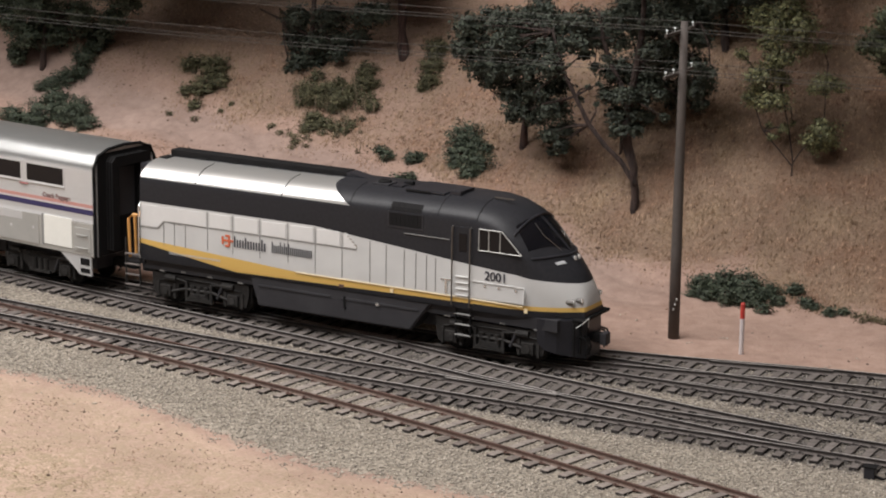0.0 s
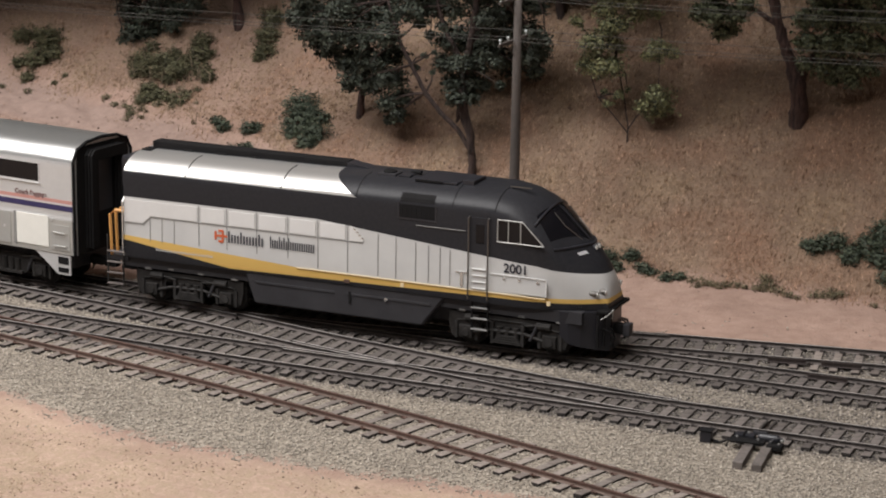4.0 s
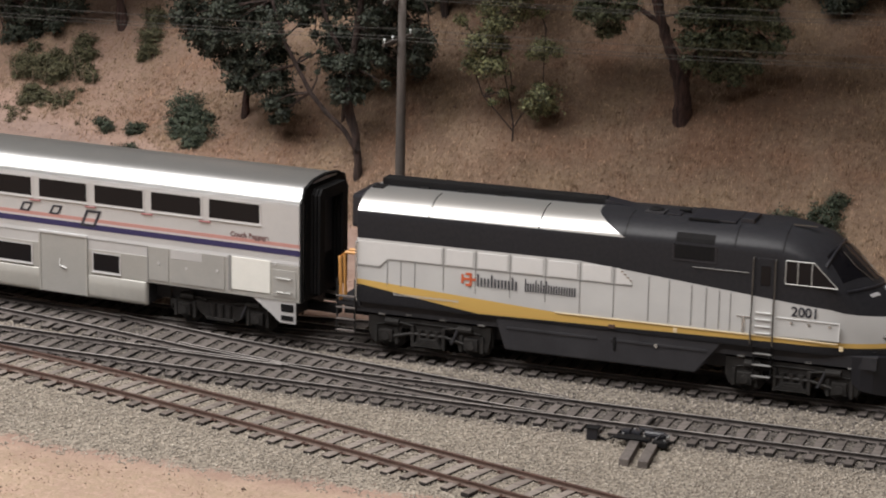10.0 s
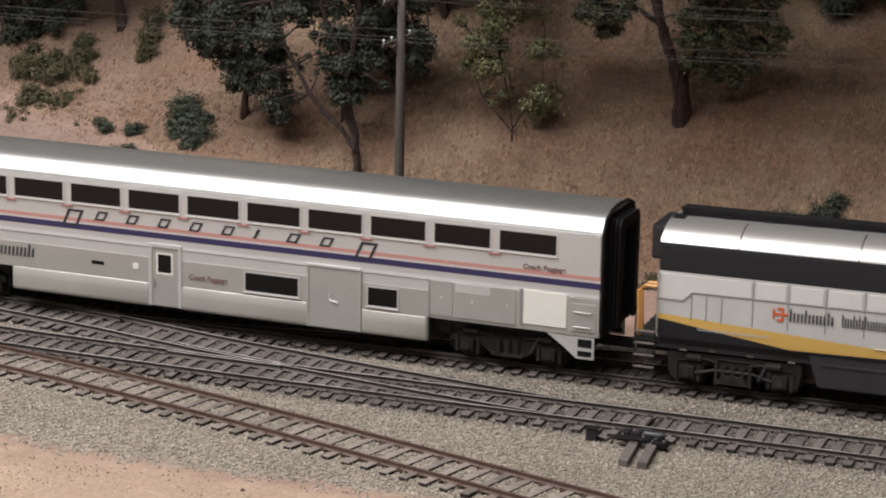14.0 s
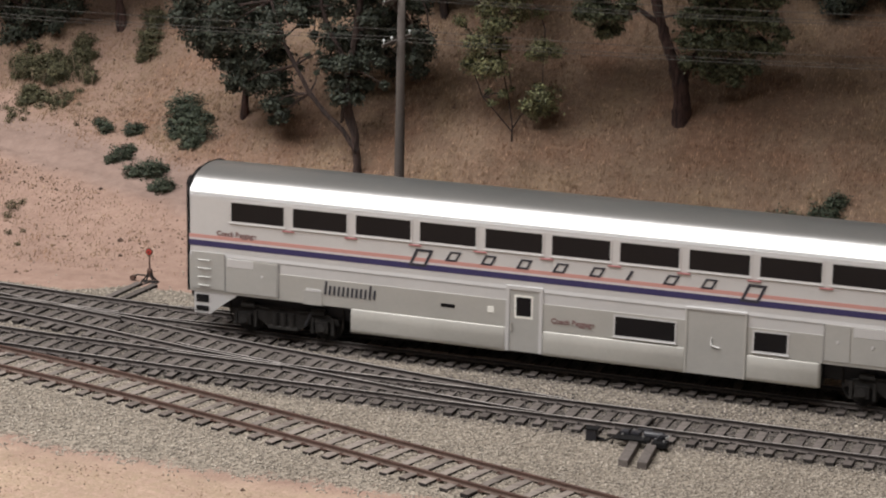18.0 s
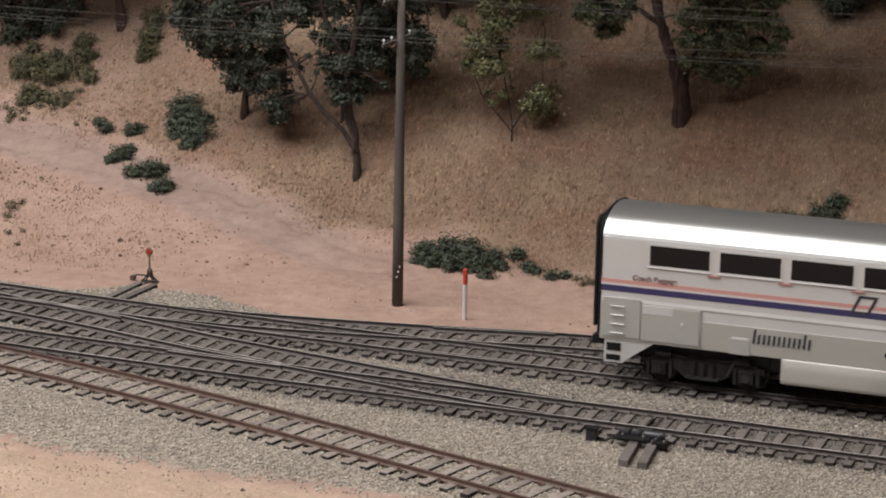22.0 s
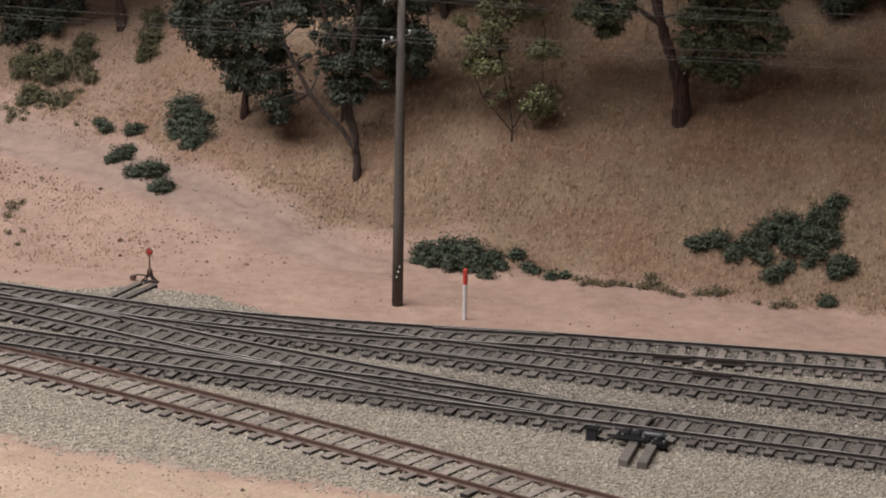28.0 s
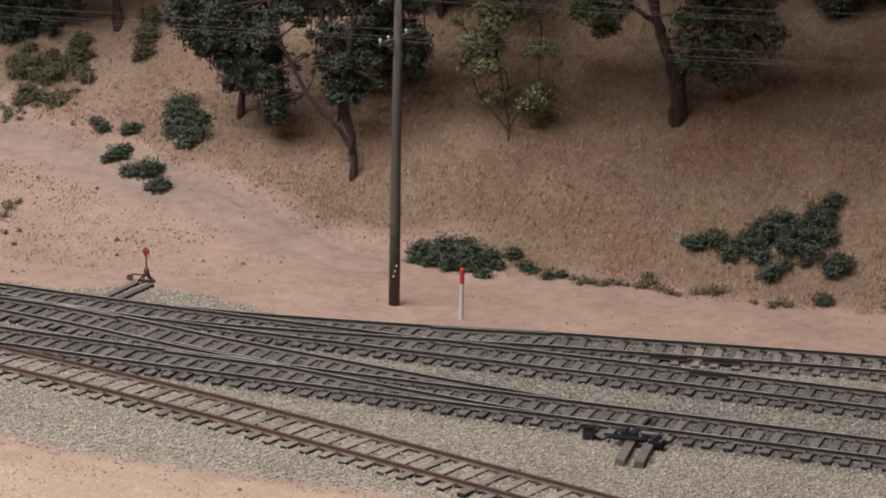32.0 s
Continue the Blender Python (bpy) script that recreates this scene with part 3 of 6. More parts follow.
def build_tracks():
    # main line, with the points of the back road and of the crossover
    tr = thing("railway_track", "dark main line on weathered ties in grey ballast", "railway track", kind="structure")
    for off in (-0.755, 0.755):
        part("rail", rail_mesh(BM(), main_y, off, -70, 110), "rail_dark", tr, "dark steel rail with a polished head", more=("rail_top", "rail_foot"))
    x = -31.0
    while x < 34:
        lo, hi = main_y(x) - 1.3, main_y(x) + 1.3
        if 1.5 < x < 15.5:
            hi = back_y(x) + 1.3
        if -15 < x < 2.5:
            lo = cross_y(x) - 1.3
        if 0.0 < x < 1.05:
            hi += 2.1
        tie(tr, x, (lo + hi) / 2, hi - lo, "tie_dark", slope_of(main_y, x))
        x += 0.545
    tie_plates(tr, main_y, -31.0, 34, 0.545)
    far_ties(tr, main_y, ((-70, -31.4), (34.2, 110)), 0.545, "tie_dark")
    # back road
    tr = thing("railway_track", "dark siding diverging behind the main line", "railway track", kind="structure")
    part("rail", rail_mesh(BM(), back_y, 0.755, 3.0, 110, -0.006), "rail_dark", tr, more=("rail_top", "rail_foot"))
    part("rail", rail_mesh(BM(), back_y, -0.755, 3.0, 110, -0.006), "rail_dark", tr, more=("rail_top", "rail_foot"))
    x = 15.8
    while x < 34:
        tie(tr, x, back_y(x), 2.6, "tie_pale" if 19 < x else "tie_dark", slope_of(back_y, x), -0.01)
        x += 0.6
    tie_plates(tr, back_y, 15.8, 34, 0.6)
    far_ties(tr, back_y, ((34.2, 110),), 0.6, "tie_dark")
    for off, f in ((0.755 - 0.16, back_y), (-0.755 + 0.16, main_y)):
        part("guard_rail", rail_mesh(BM(), f, off, 11.6, 15.4, -0.004), "rail_dark", tr, more=("rail_top", "rail_foot"))
    for off, f, x0, x1 in ((-0.93, back_y, 18.6, 19.75), (-0.96, back_y, 20.2, 21.4), (0.6, main_y, 20.3, 21.5)):
        part("guard_rail", rail_mesh(BM(), f, off, x0, x1, 0.004), "rail_brown", tr, "dark brown guard rail", more=("rail_brown", "rail_brown"))
        part("guard_block", rail_mesh(BM(), f, off + 0.07, x0 + 0.2, x1 - 0.2, -0.02), "rail_brown", tr, more=("rail_brown", "rail_brown"))
    part("joint_bar", rail_mesh(BM(), back_y, 0.84, 19.5, 20.6, -0.02), "rail_foot", tr, more=("rail_foot", "rail_foot"))
    part("joint_bar", rail_mesh(BM(), back_y, 0.86, 12.0, 14.6, -0.03), "tie_pale", tr, more=("tie_pale", "tie_pale"))
    part("frog", box(BM(), 13.2, 15.2, 0.86, 1.02, -0.17, -0.012, 0.02), "rail_dark", tr)
    # near road
    tr = thing("railway_track", "dark running line on closely laid dark ties", "railway track", kind="structure")
    for off in (-0.755, 0.755):
        part("rail", rail_mesh(BM(), near_y, off, -70, 110), "rail_dark", tr, more=("rail_top", "rail_foot"))
    x = -31.0
    while x < 34:
        lo, hi = near_y(x) - 1.3, near_y(x) + 1.3
        if 2.8 < x < 17:
            hi = cross_y(x) + 1.3
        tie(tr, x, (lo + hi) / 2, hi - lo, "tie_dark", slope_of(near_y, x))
        x += 0.545
    tie_plates(tr, near_y, -31.0, 34, 0.545)
    far_ties(tr, near_y, ((-70, -31.4), (34.2, 110)), 0.545, "tie_dark")
    # crossover
    tr = thing("railway_track", "dark crossover between the two running lines", "railway track", kind="structure")
    for off in (-0.755, 0.755):
        part("rail", rail_mesh(BM(), cross_y, off, -15.5, 17.5, -0.006), "rail_dark", tr, more=("rail_top", "rail_foot"))
    for off, f, a, b in ((-0.595, main_y, -2.4, 1.6), (0.595, cross_y, -2.2, 1.8), (-0.595, cross_y, 5.0, 8.8), (0.595, near_y, 5.0, 8.8)):
        part("guard_rail", rail_mesh(BM(), f, off, a, b, -0.004), "rail_dark", tr, more=("rail_top", "rail_foot"))
    # yard lead, rusty
    tr = thing("railway_track", "rusty yard track on pale weathered ties", "railway track", kind="structure")
    for off in (-0.755, 0.755):
        part("rail", rail_mesh(BM(), yard_y, off, -26, 60, -0.02), "rail_rust", tr, "brown rusted rail", more=("rail_rust", "rust_foot"))
    x = -13.0
    while x < 22:
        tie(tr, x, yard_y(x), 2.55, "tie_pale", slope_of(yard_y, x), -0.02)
        x += 0.63
    tie_plates(tr, yard_y, -13.0, 22, 0.63, "rail_rust", -0.02)
    far_ties(tr, yard_y, ((22.2, 60),), 0.63, "tie_pale", -0.02)


build_tracks()


# ---- ballast stones: real pebbles over the stone bed ----
def scatter_stones():
    g = np.random.default_rng(5)
    pts, dark = [], []
    while len(pts) < 90000:
        x, y = g.uniform(-27, 29), g.uniform(-13.6, 7)
        _, s, _, soot = cover(x, y)
        if s + 0.5 * noise.noise((x * 2.0, y * 2.0, 6.0)) > g.uniform(0.2, 0.9):
            pts.append((x, y, ground_z(x, y)))
            dark.append(soot > g.uniform(0.1, 0.9))
    for which, mat, label in ((False, "ballast", "grey and buff crushed stone ballast between the tracks"), (True, "ballast_dark", "sooty dark stone ballast along the running lines")):
        stones(np.array([q for q, d in zip(pts, dark) if d == which]), g, mat, label)


def stones(p, g, mat, label, name="ballast", big=1.0, flat=1.0):
    n = len(p)
    r = g.uniform(0.022, 0.052, (n, 1)) * big
    base = np.array([(1, 0, 0), (0, 1, 0), (-1, 0, 0), (0, -1, 0), (0, 0, 0.8), (0, 0, -0.8)], float)
    v = base[None] * r[:, None] * g.uniform(0.6, 1.25, (n, 6, 1))
    a = g.uniform(0, math.pi, n)
    c, s = np.cos(a)[:, None], np.sin(a)[:, None]
    v = np.stack([v[..., 0] * c - v[..., 1] * s, v[..., 0] * s + v[..., 1] * c, v[..., 2]], -1)
    v[..., 2] *= flat
    v += p[:, None] + np.array([0, 0, 0.012])
    f = np.array([(0, 1, 4), (1, 2, 4), (2, 3, 4), (3, 0, 4), (1, 0, 5), (2, 1, 5), (3, 2, 5), (0, 3, 5)])
    faces = (f[None] + (np.arange(n) * 6)[:, None, None]).reshape(-1, 3)
    tagged(arrays(name, v.reshape(-1, 3), faces, mat), label, "ballast" if name == "ballast" else "grass", kind="stuff")


scatter_stones()


# ---- lettering ----
def text_part(body, size, mat, parent, x, z, y, name="lettering", label=""):
    cu = bpy.data.curves.new("lettering", "FONT")
    cu.body, cu.size, cu.extrude, cu.offset = body, size * K, 0.002 * K, 0.009 * K
    tmp = new("lettering_curve", cu)
    dg = bpy.context.evaluated_depsgraph_get()
    me = bpy.data.meshes.new_from_object(tmp.evaluated_get(dg))
    bpy.data.objects.remove(tmp)
    me.materials.clear()
    me.materials.append(M[mat])
    ob = new(name, me)
    ob.parent = parent
    ob.matrix_basis = pose(x * K, y * K, z * K, 90, 0, 0)
    if label:
        ob["label"] = label
    return ob


def bars(parent, x0, x1, z, h, n, mat, y, lean=0.0, name="lettering_bar", gap=0.3, tall=(0,)):
    """Writing shown as plain upright bars, two for each letter; tall: the letters that reach full height."""
    w = (x1 - x0) / n
    for i in range(n):
        for k, hh in ((0.05, h * (1.0 if i in tall else 0.7)), (0.55, h * 0.7)):
            a, e = x0 + (i + k) * w, w * (0.4 - gap * 0.5)
            part(name, prism(BM(), [(a, z), (a + e, z), (a + e + lean * hh, z + hh), (a + lean * hh, z + hh)], y - 0.004, y + 0.004), mat, parent)


def hollow_bar(parent, x, z, w, h, lean, t, mat, y):
    """A widely spaced letter shown as a plain slanted frame."""
    for x0, x1, z0, z1 in ((0, w, 0, t), (0, w, h - t, h), (0, t * 1.3, 0, h), (w - t * 1.3, w, 0, h)):
        part("lettering_bar", prism(BM(), [(x + x0 + lean * z0, z + z0), (x + x1 + lean * z0, z + z0), (x + x1 + lean * z1, z + z1), (x + x0 + lean * z1, z + z1)], y - 0.004, y + 0.004), mat, parent)


# ---- running gear shared by both vehicles ----
def truck(parent, x, base, wheel_r, name="truck", width=1.1, deep=False):
    """A two-axle truck with side frames, springs, axle boxes and brake gear; returns its wheelsets."""
    tk = part(name, box(BM(), x - 0.5, x + 0.5, -0.6, 0.6, 0.45, 0.85, 0.04), "truck", parent, "sooty black two-axle truck")
    for s in (-1, 1):
        o = [(x - base / 2 - 0.55, 0.62), (x - base / 2 + 0.35, 0.62), (x - 0.55, 0.33), (x + 0.55, 0.33), (x + base / 2 - 0.35, 0.62), (x + base / 2 + 0.55, 0.62),
             (x + base / 2 + 0.5, 0.8), (x + 0.7, 0.95), (x - 0.7, 0.95), (x - base / 2 - 0.5, 0.8)]
        if deep:
            h = base / 2
            o = [(x + u, z) for u, z in ((-h - 0.6, 0.75), (-h - 0.5, 0.34), (-h + 0.42, 0.34), (-h + 0.5, 0.8), (-0.58, 0.84), (-0.46, 0.4), (0.46, 0.4), (0.58, 0.84),
                                         (h - 0.5, 0.8), (h - 0.42, 0.34), (h + 0.5, 0.34), (h + 0.6, 0.75), (h + 0.6, 1.12), (-h - 0.6, 1.12))]
            for k in range(4):
                part("spring_leaf", box(BM(), x - 0.46 + k * 0.05, x + 0.46 - k * 0.05, s * (width + 0.13) - 0.08, s * (width + 0.13) + 0.08, 0.3 + k * 0.07, 0.355 + k * 0.07, 0.012), "truck_pipe", tk)
            for u in (-0.5, 0.5):
                part("spring_hanger", box(BM(), x + u - 0.05, x + u + 0.05, s * (width + 0.12) - 0.06, s * (width + 0.12) + 0.06, 0.26, 0.95, 0.015), "truck_pipe", tk)
            # Made-up pale bits that carry the truck's small highlights in their colour.
            for u, z in ((-h - 0.25, 1.16), (-0.75, 1.2), (0.35, 1.18), (h + 0.2, 1.15)):
                part("highlight_bit", box(BM(), x + u, x + u + 0.22, s * (width + 0.1) - 0.05, s * (width + 0.1) + 0.05, z, z + 0.09, 0.015), "joint", tk)
            part("equalizer", tube(BM(), [(x - h, s * (width + 0.1), 0.46), (x - 0.55, s * (width + 0.14), 0.68), (x + 0.55, s * (width + 0.14), 0.68), (x + h, s * (width + 0.1), 0.46)], 0.05, 6), "truck_pipe", tk)
        part("side_frame", prism(BM(), o, s * width - 0.07, s * width + 0.07), "truck", tk)
        for ax in (x - base / 2, x + base / 2):
            part("axle_box", box(BM(), ax - 0.22, ax + 0.22, s * (width + 0.1) - 0.09, s * (width + 0.1) + 0.09, 0.34, 0.72, 0.03), "truck", tk)
            part("brake_shoe", box(BM(), ax - wheel_r - 0.14, ax - wheel_r - 0.03, s * 0.72 - 0.07, s * 0.72 + 0.07, 0.3, 0.75, 0.02), "truck", tk)
        for k in (-0.28, 0.0, 0.28):
            part("spring", tube(BM(), [(x + k, s * (width + 0.09), 0.4), (x + k, s * (width + 0.09), 0.82)], 0.1, 9), "truck", tk)
        for dx in (-1, 1):
            part("brake_cylinder", tube(BM(), [(x + dx * 0.95, s * (width + 0.1), 0.98), (x + dx * 1.4, s * (width + 0.1), 0.98)], 0.11, 10), "truck_pipe", tk)
            part("brake_rod", tube(BM(), [(x + dx * 0.5, s * (width + 0.12), 0.92), (x + dx * 0.95, s * (width + 0.12), 0.98)], 0.035, 6), "truck_pipe", tk)
            part("pedestal", box(BM(), x + dx * (base / 2 - 0.34) - 0.05, x + dx * (base / 2 - 0.34) + 0.05, s * (width + 0.06) - 0.06, s * (width + 0.06) + 0.06, 0.28, 0.8, 0.01), "truck_pipe", tk)
            part("pedestal", box(BM(), x + dx * (base / 2 + 0.34) - 0.05, x + dx * (base / 2 + 0.34) + 0.05, s * (width + 0.06) - 0.06, s * (width + 0.06) + 0.06, 0.28, 0.8, 0.01), "truck_pipe", tk)
            part("bearing_cap", tube(BM(), [(x + dx * base / 2, s * (width + 0.18), 0.52), (x + dx * base / 2, s * (width + 0.23), 0.52)], 0.13, 10), "truck_pipe", tk)
            part("sand_pipe", tube(BM(), [(x + dx * (base / 2 + 0.62), s * (width - 0.1), 1.1), (x + dx * (base / 2 + 0.6), s * (width - 0.1), 0.5), (x + dx * (base / 2 + 0.45), s * (width - 0.2), 0.2)], 0.03, 6), "truck_pipe", tk)
        part("air_pipe", tube(BM(), [(x - base / 2 - 0.3, s * (width + 0.1), 0.86), (x - 0.6, s * (width + 0.1), 1.0), (x + 0.6, s * (width + 0.1), 1.0), (x + base / 2 + 0.3, s * (width + 0.1), 0.86)], 0.022, 6), "truck_pipe", tk)
        part("spring_plank", box(BM(), x - 0.5, x + 0.5, s * (width + 0.1) - 0.08, s * (width + 0.1) + 0.08, 0.3, 0.4, 0.02), "truck_pipe", tk)
        part("shock_absorber", tube(BM(), [(x + 0.75, s * (width + 0.14), 0.5), (x + 1.0, s * (width + 0.14), 1.05)], 0.05, 7), "frame_grey", tk)
    sets = []
    for ax in (x - base / 2, x + base / 2):
        bm = tube(BM(), [(0, -0.95, 0), (0, 0.95, 0)], 0.08, 8)
        for s in (-1, 1):
            wheel_disc(bm, 0, s * 0.76, 0, wheel_r, 0.11)
            wheel_disc(bm, 0, s * 0.69, 0, wheel_r + 0.03, 0.03)
            wheel_disc(bm, 0, s * 0.83, 0, wheel_r * 0.45, 0.06, 8)
        ws = part("wheelset", bm, "truck", tk, "dark steel wheels on an axle")
        ws.matrix_basis = pose(ax * K, 0, wheel_r * K)
        sets.append(ws)
    return sets


# ---- the coach ----
COACH_X = 12.66


def roof_half():
    """Half of the roof's section: a slanted shoulder that rolls over into a flat crown."""
    return [(1.55, 4.4), (1.535, 4.45), (1.505, 4.51), (1.46, 4.575), (1.4, 4.645), (1.34, 4.71), (1.275, 4.775), (1.2, 4.84), (1.1, 4.905), (0.96, 4.965),
            (0.78, 5.02), (0.55, 5.068), (0.28, 5.1), (0.0, 5.112)]


def coach_ring(x, low=1.3):
    half = [(1.5, low), (1.55, low + 0.06), (1.55, 2.44), (1.57, 2.5), (1.55, 2.6), (1.55, 4.33)] + [(y * 0.99, z - 0.012) for y, z in roof_half()]
    return [(x, -y, z) for y, z in half] + [(x, y, z) for y, z in half[-2::-1]]


def build_coach():
    c = thing("passenger_coach", "silver two-level passenger coach with red and navy stripes", "train car")
    X = lambda v: v - COACH_X
    L = 12.66
    side = -1.55
    body = BM()
    rings = []
    for x in (-L, -L + 0.05, -6, 0, 6, L - 0.05, L):
        k = 0.97 if abs(x) == L else 1.0
        rings.append([(px, py * k, 1.3 + (pz - 1.3) * (0.992 if k < 1 else 1)) for px, py, pz in coach_ring(x)])
    loft(body, rings)
    b = part("body", body, "silver", c, "silver smooth-sided coach body")
    # roof skin, brighter, with a gutter on each side
    half = roof_half()
    prof = [(-y, z) for y, z in half] + half[-2::-1]
    low = [(y * 0.98, z - 0.03) for y, z in prof][::-1]
    rf = loft(BM(), [[(x, y, z) for y, z in prof + low] for x in (-L + 0.02, -4, 4, L - 0.02)])
    roof = part("roof", rf, "silver_roof", c, "shiny silver rounded roof", smooth=True)
    roof.data.set_sharp_from_angle(angle=radians(40))
    for s in (-1, 1):
        part("gutter", tube(BM(), [(-L + 0.03, s * 1.548, 4.4), (L - 0.03, s * 1.548, 4.4)], 0.012, 6), "silver", roof)
    # deep centre section of the lower level
    skirt = [(1.5, 1.325), (1.585, 1.318), (1.6, 1.3), (1.602, 1.0), (1.6, 0.7), (1.585, 0.6), (1.54, 0.565), (1.45, 0.56), (1.45, 1.325)]
    for s in (-1, 1):
        for x0, x1 in ((5.42, 10.45), (11.55, 15.95), (17.68, 19.9)):
            rings = [[(x, s * (1.45 + (y - 1.45) * k), 0.94 + (z - 0.94) * (0.93 + 0.07 * k)) for y, z in skirt] for x, k in ((X(x0), 0.3), (X(x0) + 0.03, 0.8), (X(x0) + 0.1, 1.0), (X(x1) - 0.1, 1.0), (X(x1) - 0.03, 0.8), (X(x1), 0.3))]
            part("lower_side", loft(BM(), rings), "silver_skirt", c, "pale silver skirt with rounded edges", smooth=True).data.set_sharp_from_angle(angle=radians(50))
    for x0, x1, top in ((0.02, 3.05, 2.465), (3.06, 10.42, 2.15), (11.58, 15.92, 2.15), (17.72, 19.94, 2.15), (19.95, 25.3, 2.465)):
        panel = [(side - 0.028, top), (side - 0.006, 1.33), (side + 0.02, 1.33), (side + 0.02, top)]
        part("lower_panel", loft(BM(), [[(X(x), y, z) for y, z in panel] for x in (x0, x1)]), "silver_low", c, "warm silver lower side panel")
    part("floor_pan", box(BM(), X(5.44), X(19.88), -1.46, 1.46, 0.58, 1.32), "frame_grey", c)
    part("underfloor", box(BM(), -12.2, 12.2, -0.95, 0.95, 0.72, 1.34), "frame_grey", c)
    part("belt_rail", box(BM(), -L + 0.02, L - 0.02, side - 0.016, side + 0.01, 2.475, 2.5, 0.006), "silver", c)
    # stripes
    for mat, z0, z1 in (("pink", 3.035, 3.15), ("white", 2.965, 3.035), ("navy", 2.785, 2.965)):
        for s in (-1, 1):
            part("stripe", box(BM(), -L + 0.01, L - 0.01, s * 1.556 - 0.004, s * 1.556 + 0.004, z0, z1), mat, c)
    # upper windows
    def window(x0, x1, z0, z1, s=-1, out=0.0):
        fr = BM()
        y = s * (1.552 + out)
        for a, b2, cc, d in ((x0 - 0.05, x1 + 0.05, z0 - 0.05, z0), (x0 - 0.05, x1 + 0.05, z1, z1 + 0.05), (x0 - 0.05, x0, z0, z1), (x1, x1 + 0.05, z0, z1)):
            box(fr, a, b2, y - 0.016, y + 0.016, cc, d)
        w = part("window", fr, "silver", c)
        part("pane", box(BM(), x0, x1, y - 0.008, y + 0.008, z0, z1), "glass_dark", w, "dark tinted glass")
        part("window_sill", box(BM(), x0 - 0.06, x1 + 0.06, *sorted((y, y + s * 0.04)), z0 - 0.075, z0 - 0.045, 0.008), "silver", w)
    for k in range(11):
        x0 = X(1.446 + k * 2.0705)
        for s in (-1, 1):
            window(x0, x0 + 1.77, 3.665, 4.257, s)
        if k < 10:
            part("rain_hook", box(BM(), x0 + 1.72, x0 + 2.12, side - 0.05, side, 3.5, 3.545, 0.01), "rose", c)
    window(X(13.8), X(15.6), 1.46, 2.03, -1, 0.018)
    window(X(17.94), X(18.9), 1.48, 2.04, -1, 0.018)
    part("small_window", box(BM(), X(8.36), X(8.82), side - 0.03, side + 0.01, 1.71, 1.83, 0.02), "glass_dark", c)
    # entrance door
    d = part("door", box(BM(), X(10.47), X(11.52), side - 0.012, side + 0.06, 0.6, 2.56, 0.02), "panel_grey", c, "grey entrance door with a small dark window")
    for a, b2, z0, z1 in ((10.42, 10.54, 0.6, 2.6), (11.46, 11.58, 0.6, 2.6), (10.42, 11.58, 2.5, 2.62)):
        part("door_frame", box(BM(), X(a), X(b2), side - 0.045, side + 0.03, z0, z1, 0.012), "silver", d)
    part("pane", box(BM(), X(10.74), X(11.21), side - 0.022, side, 1.7, 2.28, 0.02), "glass_dark", d)
    part("pane_frame", box(BM(), X(10.68), X(11.27), side - 0.016, side, 1.63, 2.35, 0.02), "panel_pale", d)
    part("handle", box(BM(), X(10.6), X(10.64), side - 0.06, side, 1.2, 1.5, 0.01), "chrome", d)
    # baggage door
    d = part("baggage_door", box(BM(), X(15.97), X(17.66), side - 0.05, side + 0.06, 0.58, 2.55, 0.03), "panel_grey", c, "wide grey sliding baggage door")
    for a, b2 in ((15.9, 15.98), (17.65, 17.73)):
        part("door_post", box(BM(), X(a), X(b2), side - 0.07, side, 0.58, 2.5, 0.015), "silver_low", d)
    part("door_rail", box(BM(), X(15.92), X(17.72), side - 0.08, side, 2.5, 2.58, 0.015), "silver", d)
    part("handle", tube(BM(), [(X(16.7), side - 0.06, 1.72), (X(16.7), side - 0.09, 1.5), (X(16.95), side - 0.09, 1.44)], 0.022, 6), "pale_grey", d)
    # equipment panels at the ends
    for x0, x1, z0, z1, m in ((1.27, 3.0, 1.4, 2.44, "panel_grey"), (0.1, 1.22, 1.42, 2.6, "panel_grey"), (19.98, 20.7, 1.42, 2.5, "panel_grey"), (20.75, 22.7, 1.42, 2.5, "panel_grey"),
                              (22.95, 24.3, 1.5, 2.54, "panel_pale"), (24.4, 25.2, 1.45, 2.3, "panel_grey"), (3.9, 4.5, 1.3, 1.75, "panel_grey")):
        part("access_panel", box(BM(), X(x0), X(x1), side - 0.036, side + 0.01, z0, z1, 0.01), m, c, "white square access panel" if m == "panel_pale" else "")
    for x0, x1, z0, z1 in ((1.3, 2.2, 2.2, 2.46), (20.78, 21.9, 2.2, 2.48), (3.98, 4.46, 1.72, 1.8)):
        part("pale_panel", box(BM(), X(x0), X(x1), side - 0.042, side, z0, z1, 0.008), "silver", c)
    for x, z in ((2.45, 1.95), (21.3, 1.9), (22.4, 1.95), (24.42, 2.42), (20.3, 1.95)):
        part("latch", box(BM(), X(x), X(x) + 0.08, side - 0.05, side, z, z + 0.09, 0.01), "silver", c)
    for x0, x1, z0, z1 in ((3.03, 3.06, 1.35, 2.5), (1.23, 1.26, 1.4, 2.55), (19.93, 19.96, 1.35, 2.5), (22.84, 22.94, 1.45, 2.56)):
        part("panel_joint", box(BM(), X(x0), X(x1), side - 0.038, side, z0, z1), "joint", c)
    for k in range(4):
        part("grab_iron", tube(BM(), [(X(0.35), side, 1.55 + k * 0.27), (X(0.35), side - 0.09, 1.55 + k * 0.27), (X(0.75), side - 0.09, 1.55 + k * 0.27), (X(0.75), side, 1.55 + k * 0.27)], 0.02, 6), "panel_grey", c)
